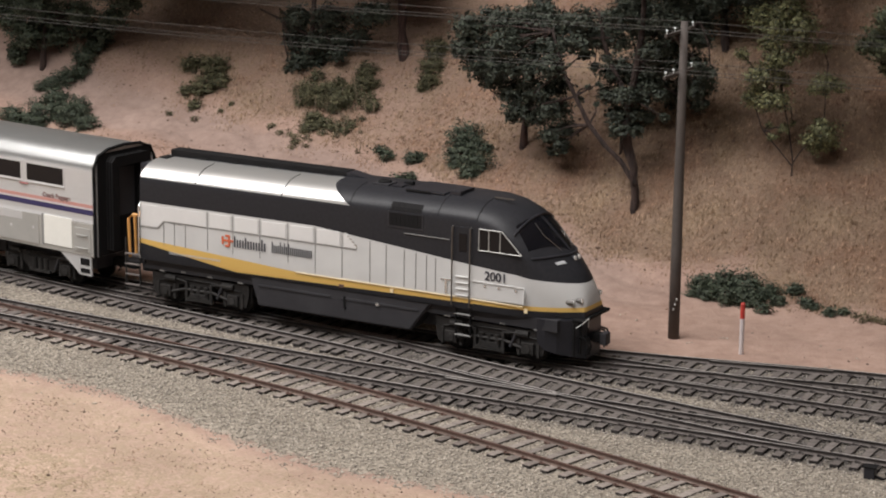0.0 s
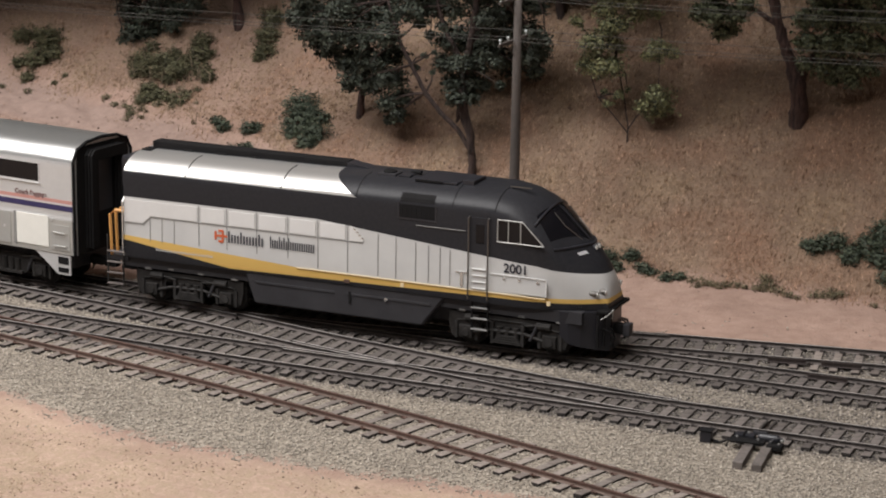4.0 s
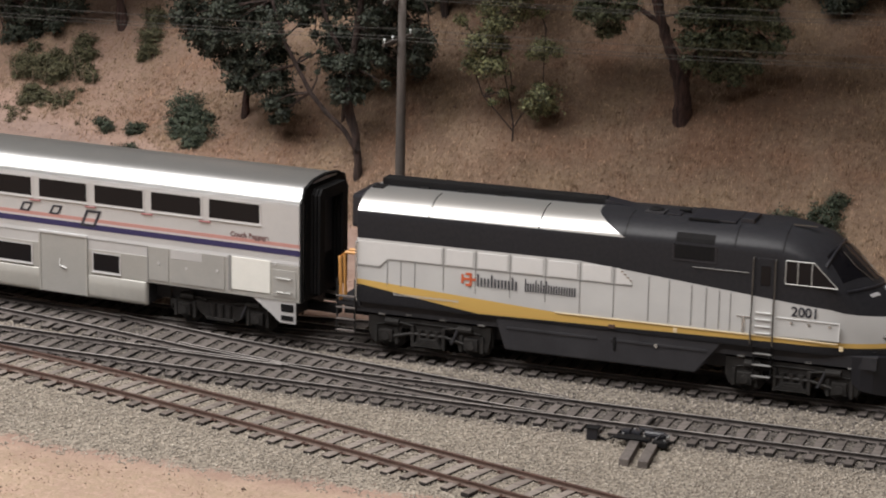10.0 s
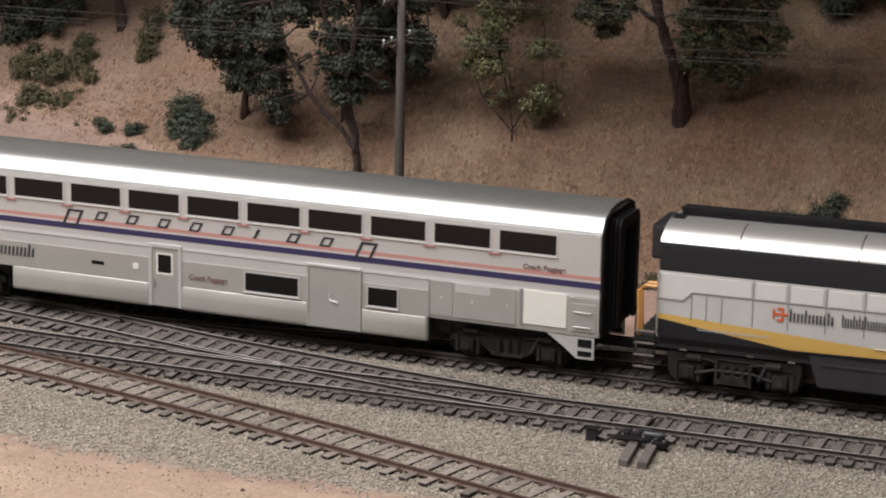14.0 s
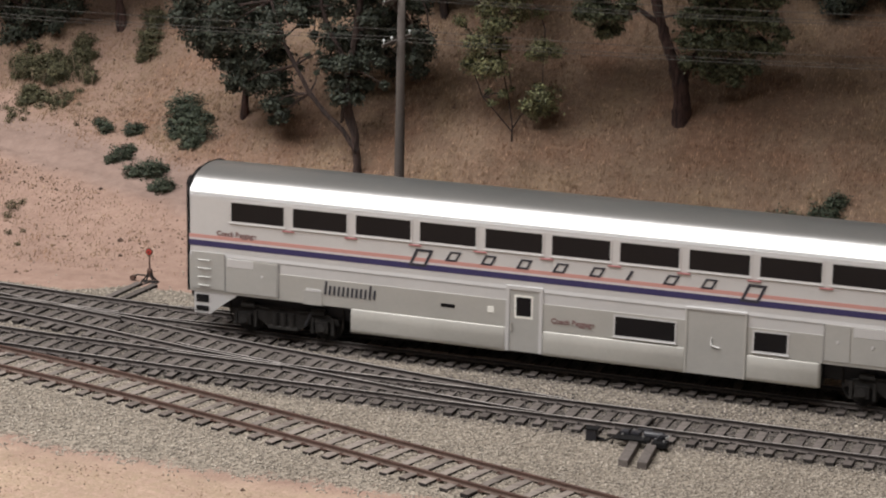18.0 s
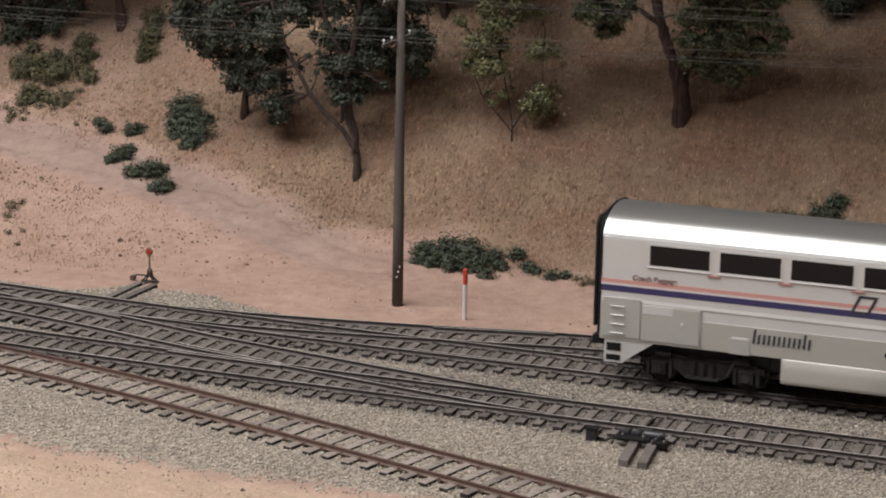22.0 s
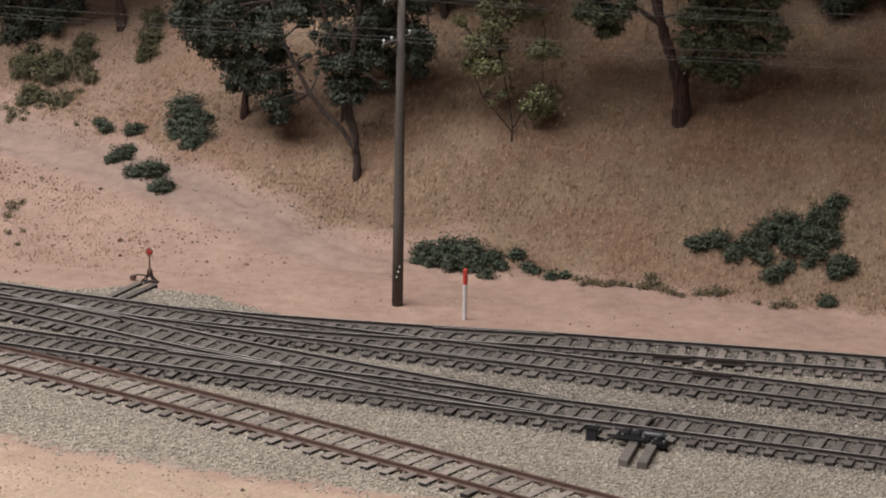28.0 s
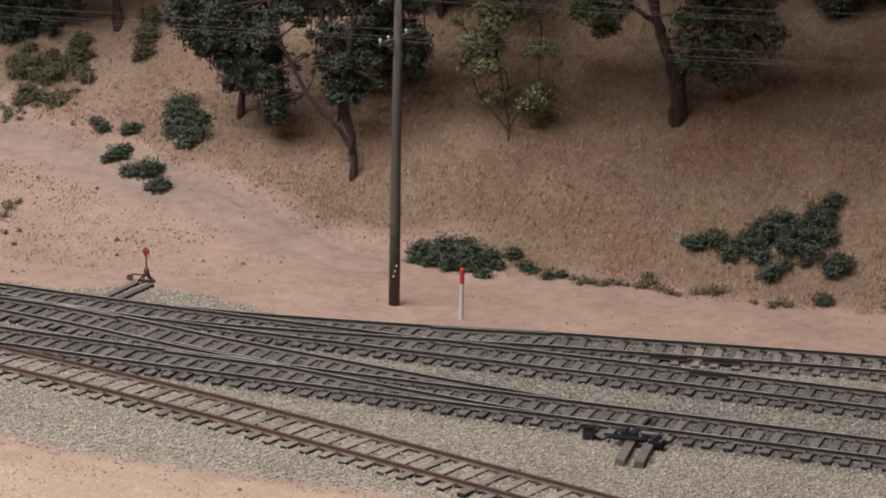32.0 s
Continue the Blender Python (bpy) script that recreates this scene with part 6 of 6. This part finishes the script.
tree("oak_tree", "small reddish trunk under the dark oak crown", "leaf_dark", "bark_red", -2.26, 17.41,
     [[(-0.00, 0.00, -0.09, 0.182), (0.05, 0.00, 0.59, 0.127), (0.11, 0.20, 1.91, 0.091), (0.30, 0.30, 3.46, 0.073)]],
     [(-0.59, 0.66, 4.7, 0.55), (1.2, 0.66, 4.9, 0.55), (0.6, 0.2, 5.5, 0.55)])
tree("oak_tree", "shaded oak at the top of the bank with an added shade crown", "leaf_dark", "bark", 4.75, 20.94,
     [[(0.00, 0.00, -0.11, 0.164), (-0.06, 0.00, 0.55, 0.164), (-0.27, 0.20, 1.85, 0.145), (-0.47, 0.30, 4.03, 0.109)]],
     [(-0.50, -0.46, 2.13, 0.91), (1.06, -0.29, 2.42, 1.00), (-2.01, -0.26, 2.68, 1.09), (-0.28, 0.77, 3.55, 1.09)], (6.5, 11.0, 13.5, 36))
tree("oak_tree", "shaded oak at the top of the bank with an added shade crown", "leaf_dark", "bark", 20.56, 20.96,
     [[(0.01, 0.00, -0.10, 0.145), (-0.07, 0.00, 0.52, 0.127), (-0.25, 0.20, 1.74, 0.109), (-0.49, 0.30, 3.79, 0.091)]],
     [(-0.37, -0.40, 0.44, 0.47), (0.19, -0.13, 0.76, 0.55), (-0.98, 0.19, 1.69, 0.91), (0.58, 0.76, 1.93, 1.00), (-2.43, 0.94, 2.16, 1.09), (1.50, 0.53, 1.18, 0.73), (-0.14, -0.26, 3.24, 1.27), (1.85, 0.27, 2.89, 1.09)], (9.0, 10.5, 14.0, 50))
# Whole tree added out of view to darken the slope below it.
tree("oak_tree", "shaded oak at the top of the bank with an added shade crown", "leaf_dark", "bark", -22.51, 24.55,
     [[(-0.00, 0.00, -0.10, 0.145), (-0.05, 0.00, 0.82, 0.127), (-0.25, 0.20, 2.07, 0.109), (-0.44, 0.30, 3.83, 0.091)]],
     [(-1.22, 0.53, 2.49, 0.91), (1.27, -0.52, 2.98, 1.00), (-2.72, 0.49, 3.19, 1.09), (2.14, -0.01, 3.23, 0.91)], (5.0, 10.4, 12.6, 48, -0.3, -5.2))
tree("oak_tree", "broad dark green tree on the crest", "leaf_dark", "bark", -14.39, 21.73,
     [[(-0.00, 0.00, -0.10, 0.164), (0.06, 0.00, 0.94, 0.127), (0.02, 0.20, 2.37, 0.109), (0.11, 0.30, 4.31, 0.073)], [(0.06, 0.00, 1.18, 0.073), (-1.41, 0.00, 1.81, 0.055), (-2.66, 0.20, 2.18, 0.036)]],
     [(-0.97, 0.44, 0.93, 0.598), (0.37, 0.01, 0.95, 0.598), (1.19, 0.48, 1.02, 0.517), (-0.36, -0.42, 0.12, 0.471), (0.29, 0.11, 0.14, 0.402), (1.38, -0.12, 0.49, 0.322), (2.24, 0.30, 1.35, 0.402), (-0.83, -0.33, -0.29, 0.276), (-0.42, 0.37, -0.36, 0.241), (-0.71, 0.04, 1.96, 0.632), (0.72, 0.40, 2.01, 0.678), (2.57, -0.02, 2.29, 0.598), (3.39, -0.07, 2.47, 0.517)], (7.0, 10.0, 13.0, 48))
tree("oak_tree", "dark tree with a thick trunk on the crest", "leaf_dark", "bark_red", -10.29, 22.55,
     [[(0.00, 0.00, -0.10, 0.255), (-0.09, 0.00, 0.96, 0.182), (-0.26, 0.20, 2.37, 0.164), (-0.61, 0.30, 4.26, 0.109)]],
     [(-1.05, 0.64, 3.72, 0.91), (0.89, 0.03, 3.66, 0.91), (0.38, -0.57, 5.11, 1.09), (1.88, 0.24, 1.08, 0.00)])
tree("oak_tree", "dark green tree beyond the sandy track", "leaf_mid", "bark", -27.64, 20.48,
     [[(-0.00, 0.00, -0.15, 0.145), (0.13, 0.00, 1.04, 0.109), (0.09, 0.20, 2.54, 0.091), (0.39, 0.30, 4.59, 0.055)]],
     [(-0.53, -0.27, 1.53, 0.78), (0.11, 0.59, 2.25, 0.78), (-1.41, 0.02, 0.40, 0.42), (2.08, 0.01, 2.71, 0.69), (2.67, 0.86, 1.64, 0.51), (3.87, 0.03, 2.58, 0.51), (-1.62, -0.04, 2.19, 0.73), (1.23, -0.04, 3.92, 0.91), (3.50, 0.17, 3.79, 0.73), (-0.04, -0.45, 2.99, 0.87), (-2.14, 0.27, 2.89, 0.87), (1.75, 0.87, 1.95, 0.58), (4.45, 0.30, 3.34, 0.62), (0.40, 0.59, 1.50, 0.65), (-1.75, 0.92, 0.65, 0.55), (2.43, 0.75, 1.12, 0.40)], (7.5, 10.0, 13.0, 44))
shrub("weed_clump", "dry brown brush growing through the thicket", "leaf_dry", -12.08, 18.14, [(-1.47, 1.83, 0.00, 0.323), (-1.25, 1.90, 0.00, 0.365), (-0.21, 1.79, 0.00, 0.434), (0.51, 2.55, 0.00, 0.294), (-1.87, 2.73, 0.00, 0.182), (0.74, 3.48, 0.00, 0.252), (1.50, 1.90, 0.00, 0.252), (1.50, 1.96, 0.00, 0.182), (0.67, 2.67, 0.00, 0.168), (-0.74, 0.74, 0.00, 0.252), (-0.70, 0.05, 0.00, 0.182), (0.84, 0.60, 0.00, 0.14), (1.12, -0.30, 0.00, 0.14), (1.32, 0.90, 0.00, 0.126), (0.03, 1.43, 0.00, 0.126), (-1.94, 1.84, 0.00, 0.14)])
shrub("shrub", "scrubby olive-green thicket with dry pale twigs", "leaf_olive", -12.08, 18.14, [(-1.69, 2.13, 0.00, 0.426), (-1.03, 1.90, 0.00, 0.48), (-0.61, 2.36, 0.00, 0.388), (0.01, 1.94, 0.00, 0.572), (0.29, 2.40, 0.00, 0.388), (-1.65, 3.03, 0.00, 0.24), (0.52, 3.48, 0.00, 0.333), (0.99, 2.85, 0.00, 0.333), (1.28, 2.05, 0.00, 0.333), (1.72, 1.81, 0.00, 0.24), (0.45, 2.97, 0.00, 0.222), (-0.52, 0.74, 0.00, 0.333), (0.06, 0.65, 0.00, 0.315), (-0.48, 0.20, 0.00, 0.24), (0.62, 0.45, 0.00, 0.185), (1.34, -0.00, 0.00, 0.185), (1.10, 0.90, 0.00, 0.166), (-0.51, 2.90, 0.00, 0.222), (-0.19, 1.58, 0.00, 0.166), (-1.72, 1.69, 0.00, 0.185)], 44)
shrub("weed_clump", "dry pale weeds and twigs below the thicket", "leaf_dry", -11.58, 16.96, [(-1.63, 0.91, 0.00, 0.126), (-1.02, 0.52, 0.00, 0.126), (-0.39, 0.11, 0.00, 0.112), (-0.98, 0.00, 0.00, 0.112), (-0.46, 0.69, 0.00, 0.07), (0.18, 2.38, 0.00, 0.112), (0.70, 2.01, 0.00, 0.084), (1.50, 1.39, 0.00, 0.07), (2.10, 0.04, 0.00, 0.07)], 14)
shrub("weed_clump", "dry brown and olive weeds below a shrub", "leaf_olive", -11.40, 17.91, [(-0.97, -0.13, 0.04, 0.16), (-0.39, 0.24, 0.16, 0.18), (0.35, 0.32, 0.16, 0.16), (0.75, 0.76, 0.31, 0.16), (-1.18, -0.68, -0.12, 0.16), (0.83, 1.35, 0.53, 0.15)])
shrub("shrub", "upright green shrub high on the bank", "leaf_olive", -8.13, 20.84, [(-0.24, 0.32, 0.35, 0.36), (-0.48, 1.11, 0.92, 0.40), (-0.69, 1.91, 1.50, 0.40), (-0.46, 0.13, 0.06, 0.18)])
shrub("shrub", "green and olive shrub on the sandy slope", "leaf_olive", -18.29, 19.25, [(-1.77, 1.90, 1.45, 0.36), (-0.51, 1.74, 1.40, 0.51), (-0.51, 0.81, 0.68, 0.45), (0.08, 1.26, 0.96, 0.33), (-1.34, 0.75, 0.55, 0.27), (-0.44, 0.02, 0.12, 0.25)])
shrub("shrub", "small dark shrub on the slope", "leaf_mid", -25.46, 19.79, [(-0.13, 1.07, 0.97, 0.44), (-0.42, 0.16, 0.30, 0.44), (-0.94, -0.19, 0.03, 0.35), (0.10, 0.52, 0.52, 0.36), (-1.37, -0.45, -0.14, 0.25), (0.05, 1.49, 1.23, 0.29)])
shrub("shrub", "large rounded dark green bush by the sandy track", "leaf_mid", -23.84, 16.22, [(-1.81, 0.02, 0.20, 0.45), (-1.33, 1.02, 0.53, 0.62), (0.18, 0.80, 0.46, 0.60), (1.28, 0.36, 0.25, 0.40), (-1.70, 2.39, 0.86, 0.44), (-1.18, -0.01, 0.16, 0.40), (-2.83, 0.58, 0.30, 0.36), (-0.16, 1.92, 0.70, 0.40)])
shrub("shrub", "dark green clumped bush on the slope", "leaf_mid", -3.76, 15.85, [(-1.30, 2.16, 1.12, 0.51), (-1.13, 1.31, 0.61, 0.44), (-0.00, 0.51, 0.39, 0.47), (-0.07, -0.10, 0.09, 0.29), (0.01, 1.40, 0.75, 0.22), (-1.10, 0.74, 0.31, 0.25), (-0.68, 1.64, 0.84, 0.36)])
shrub("shrub", "small dark green bush on the sandy slope", "leaf_mid", -8.02, 16.65, [(0.01, 0.07, 0.11, 0.275), (-0.52, 0.50, 0.20, 0.188)])
shrub("shrub", "small dark green bush on the sandy slope", "leaf_mid", -6.41, 16.22, [(-0.26, 0.25, 0.17, 0.3), (-0.14, 0.76, 0.27, 0.163)])
shrub("shrub", "small dark green bush on the sandy slope", "leaf_mid", -6.00, 14.22, [(-0.21, 0.41, 0.23, 0.362), (-0.48, 0.02, 0.07, 0.2), (-0.13, 1.01, 0.34, 0.2)])
shrub("shrub", "small dark green bush on the sandy slope", "leaf_mid", -4.32, 13.18, [(-0.77, 0.23, 0.14, 0.275), (-0.12, 0.38, 0.23, 0.413), (0.09, 0.92, 0.31, 0.225)])
shrub("shrub", "small dark green bush on the sandy slope", "leaf_mid", -3.30, 12.38, [(-0.11, 0.31, 0.19, 0.338), (-0.51, 0.22, 0.11, 0.188)])
shrub("shrub", "low spreading dark green bush at the foot of the bank", "leaf_mid", 9.35, 9.57, [(-1.51, 1.19, 0.38, 0.36), (-1.45, 0.48, 0.16, 0.22), (-0.68, 1.26, 0.54, 0.42), (-0.17, 0.46, 0.26, 0.42), (0.20, 1.19, 0.54, 0.42), (0.71, 0.36, 0.18, 0.36), (1.10, 1.03, 0.38, 0.33), (1.35, -0.25, 0.02, 0.22), (1.58, 0.56, 0.15, 0.24), (-1.02, 0.47, 0.20, 0.29)])
shrub("shrub", "small dark green bush at the foot of the bank", "leaf_mid", 11.87, 10.13, [(-0.54, 0.67, 0.41, 0.25), (0.03, 0.23, 0.17, 0.22), (0.39, 0.08, 0.09, 0.16)])
shrub("shrub", "small dark green bush at the foot of the bank", "leaf_mid", 13.13, 9.75, [(-0.25, 0.14, 0.10, 0.20), (0.19, 0.35, 0.13, 0.16)])
shrub("shrub", "wide dark green thicket on the straw bank", "leaf_mid", 19.72, 11.52, [(-2.11, 0.43, 0.43, 0.29), (-1.57, 0.67, 0.62, 0.33), (-0.84, 0.19, 0.30, 0.36), (-0.34, 0.54, 0.57, 0.40), (0.14, 0.97, 0.91, 0.44), (0.67, 1.21, 1.11, 0.47), (1.00, 0.66, 0.67, 0.42), (1.48, 1.12, 1.02, 0.42), (1.91, 1.74, 1.52, 0.44), (2.20, 2.32, 1.89, 0.29), (1.81, 0.58, 0.59, 0.36), (2.27, 1.07, 0.93, 0.29), (0.16, 0.15, 0.23, 0.29), (0.70, -0.42, -0.18, 0.31), (1.08, -0.01, 0.07, 0.24), (1.71, 0.20, 0.20, 0.16), (-2.50, 0.42, 0.38, 0.16)])
shrub("shrub", "round dark green bush beside the thicket", "leaf_mid", 22.65, 11.45, [(-0.06, 0.26, 0.36, 0.40), (-0.20, 0.04, 0.16, 0.25)])
shrub("shrub", "small round green bush at the foot of the bank", "leaf_mid", 22.48, 10.15, [(-0.05, 0.20, 0.18, 0.24), (-0.19, 0.10, 0.10, 0.15)])
shrub("weed_clump", "scrubby dry brownish weeds", "leaf_dry", 14.68, 9.65, [(-0.89, 0.25, 0.10, 0.15), (-0.45, 0.14, 0.09, 0.18), (-0.15, 0.15, 0.08, 0.15), (0.18, 0.07, 0.07, 0.16), (0.41, 0.29, 0.11, 0.15), (0.72, 0.27, 0.10, 0.15), (1.05, 0.19, 0.07, 0.11), (-0.57, -0.11, 0.03, 0.11)])
shrub("weed_clump", "scrubby dry brownish weeds", "leaf_dry", 16.66, 9.72, [(-0.44, 0.83, 0.32, 0.18), (-0.22, 0.62, 0.23, 0.20), (-0.31, 0.26, 0.13, 0.20), (0.19, 0.17, 0.10, 0.18), (0.59, 0.02, 0.07, 0.15), (-0.54, 0.14, 0.08, 0.15), (0.90, -0.03, 0.05, 0.11)])
shrub("weed_clump", "scrubby dry brownish weeds", "leaf_dry", 18.51, 10.01, [(-0.45, 0.00, 0.08, 0.16), (-0.16, 0.01, 0.07, 0.16), (0.07, 0.24, 0.15, 0.18), (0.42, 0.20, 0.13, 0.16), (0.23, 0.02, 0.07, 0.15)])
shrub("weed_clump", "scrubby dry brownish weeds", "leaf_dry", 21.13, 9.60, [(-0.36, 0.07, 0.07, 0.16), (-0.13, 0.33, 0.11, 0.16), (0.17, 0.27, 0.10, 0.16), (-0.97, 0.21, 0.07, 0.11)])
shrub("weed_clump", "scrubby dry brownish weeds", "leaf_dry", -8.02, 9.51, [(-0.35, 0.39, 0.18, 0.22), (-0.19, 0.88, 0.29, 0.15), (-0.08, -0.31, -0.02, 0.15)])
shrub("weed_clump", "scrubby dry brownish weeds", "leaf_dry", -6.95, 7.45, [(-0.37, 0.44, 0.12, 0.11), (0.03, 0.77, 0.17, 0.09), (0.53, -0.51, -0.00, 0.09)])
shrub("weed_clump", "scrubby dry green weeds", "leaf_olive", -13.42, 17.69, [(-0.88, 0.56, 0.22, 0.15), (-0.24, 0.17, 0.10, 0.13), (0.55, -0.00, 0.06, 0.15), (1.17, 0.79, 0.30, 0.16), (2.06, 1.13, 0.40, 0.15), (2.62, 1.09, 0.39, 0.13)])
shrub("weed_clump", "scrubby dry green weeds", "leaf_olive", -18.55, 18.75, [(-1.07, -0.13, 0.01, 0.13), (0.39, -0.39, -0.07, 0.15), (1.25, 0.28, 0.15, 0.13), (1.55, 0.72, 0.36, 0.13)])


# ---- straw, clods and litter over the ground ----
def scatter_straw():
    """Short upright fibres, thick on the bank and thinning out towards the sandy track."""
    g = np.random.default_rng(21)
    pts, tall = [], []
    while len(pts) < 145000:
        x, y = g.uniform(-26, 29), g.uniform(5.0, 24.5)
        s = cover(x, y)[0]
        lump = noise.noise((x * 0.9, y * 0.9, 4.0)) + 0.9 * noise.noise((x * 4.2, y * 4.2, 9.0))
        if s * (0.75 + 0.6 * lump) > g.uniform(0.02, 0.62):
            pts.append((x, y, ground_z(x, y)))
            tall.append(0.55 + 0.45 * s + 0.5 * lump)
    while len(pts) < 154000:
        x, y = g.uniform(-22, 13), g.uniform(-20, -9.5)
        lump = noise.noise((x * 0.8, y * 0.8, 3.0)) + 0.7 * noise.noise((x * 2.6, y * 2.6, 9.0))
        if cover(x, y)[2] * (0.35 + lump) > g.uniform(0.1, 0.6):
            pts.append((x, y, ground_z(x, y)))
            tall.append(0.7 + 0.4 * lump)
    p = np.array(pts)
    n = len(p)
    h = g.uniform(0.05, 0.17, n) * np.clip(np.array(tall), 0.3, 1.6)
    near = p[:, 1] < 0
    h = np.where(near, h * 0.35, h)
    a = np.where(near, g.uniform(0, 6.28, n), g.normal(0.0, 0.7, n))
    lean = np.stack([g.normal(size=n) * 0.035, h * g.uniform(0.0, 1.0, n)], 1)
    lean[near] = g.normal(size=(n, 2))[near] * 0.07
    w = g.uniform(0.012, 0.034, n)
    dx, dy = np.cos(a) * w, np.sin(a) * w
    z = np.zeros(n)
    v = np.stack([p + np.stack([dx, dy, z - 0.02], 1), p - np.stack([dx, dy, z + 0.02], 1), p + np.stack([lean[:, 0], lean[:, 1], h], 1)], 1)
    tagged(arrays("dry_grass", v.reshape(-1, 3), np.arange(n * 3).reshape(n, 3), "dry"), "short straw-coloured dry grass on the bank", "grass", kind="stuff")


def scatter_clods():
    g = np.random.default_rng(33)
    pts = []
    while len(pts) < 2300:
        x, y = g.uniform(-26, 29), g.uniform(3, 22)
        s, st, _, _ = cover(x, y)
        keep = (0.25 if y < 8 else 1.0) * (1.0 if x < 4 else 0.12) * (0.15 if abs(y - path_y(x)) < 1.3 else 1.0)
        if st < 0.1 and g.uniform() < keep and noise.noise((x * 0.35, y * 0.35, 7.0)) > -0.1:
            pts.append((x, y, ground_z(x, y)))
    while len(pts) < 4200:
        x, y = g.uniform(-22, 13), g.uniform(-20, -9.5)
        if noise.noise((x * 0.35, y * 0.35, 7.0)) + 0.4 * noise.noise((x * 1.5, y * 1.5, 2.0)) > -0.05 and cover(x, y)[1] < 0.1:
            pts.append((x, y, ground_z(x, y)))
    p = np.array(pts)
    n = len(p)
    r = g.uniform(0.025, 0.065, (n, 1)) * np.where(p[:, 1:2] < 0, 0.6, 1.0) * np.where(g.uniform(size=(n, 1)) > 0.93, 1.9, 1.0)
    base = np.array([(1, 0, 0), (0, 1, 0), (-1, 0, 0), (0, -1, 0), (0, 0, 0.9), (0, 0, -0.9)], float)
    v = base[None] * r[:, None] * g.uniform(0.6, 1.3, (n, 6, 1)) + p[:, None]
    f = np.array([(0, 1, 4), (1, 2, 4), (2, 3, 4), (3, 0, 4), (1, 0, 5), (2, 1, 5), (3, 2, 5), (0, 3, 5)])
    tagged(arrays("clods", v.reshape(-1, 3), (f[None] + (np.arange(n) * 6)[:, None, None]).reshape(-1, 3), "clod"), "small brown clods scattered over the sand", "clods", kind="stuff")


scatter_straw()
scatter_clods()

# ---- the train's run ----
RUN_T = [0, 0.5, 1, 1.5, 2, 2.5, 3, 3.5, 5.5, 6, 6.5, 7, 7.5, 8, 8.5, 9, 9.5, 10, 10.5, 11, 11.5, 12, 12.5, 13, 13.5, 14, 14.5, 16.5, 17, 17.5, 18, 18.5, 19, 19.5, 20, 20.5, 21, 21.5, 22, 22.5, 23, 23.5, 24, 28, 32]
RUN_S = [-35.01, -34.3, -33.58, -32.86, -32.14, -31.4, -30.63, -29.81, -26.17, -25.18, -24.16, -23.13, -22.13, -21.11, -20.06, -19.0, -17.87, -16.72, -15.54, -14.39, -13.24, -12.07, -10.92, -9.73, -8.5, -7.27, -5.78, 0.0, 1.48, 3.06, 4.66, 6.31, 7.96, 9.63, 11.32, 12.97, 14.65, 16.31, 17.98, 19.65, 21.33, 23.02, 24.7, 38.2, 51.8]
run_at = run_of(*zip(RUN_T, RUN_S))


def on_line(x, back, ahead):
    """The pose of a vehicle whose trucks stand on the main line."""
    ya, yb = main_y(x + back), main_y(x + ahead)
    rz = math.atan2(yb - ya, ahead - back)
    return pose(x * K, (ya - math.sin(rz) * back) * K, 0, 0, 0, math.degrees(rz))


def motions():
    times = [k * 0.25 for k in range(129)]
    walk(COACH, [(t, on_line(run_at(t) + COACH_X, -9.6, 9.7)) for t in times])
    walk(ENGINE, [(t, on_line(run_at(t) + 35.2, -5.95, 5.2)) for t in times])
    fine = [k * 0.2 for k in range(161)]
    for sets, r in ((COACH_WHEELS, 0.46), (ENGINE_WHEELS, 0.5)):
        for ws in sets:
            at = ws.matrix_basis.translation.copy()
            walk(ws, [(t, Matrix.Translation(at) @ pose(0, 0, 0, 0, math.degrees(run_at(t) / r) % 360, 0)) for t in fine])


motions()
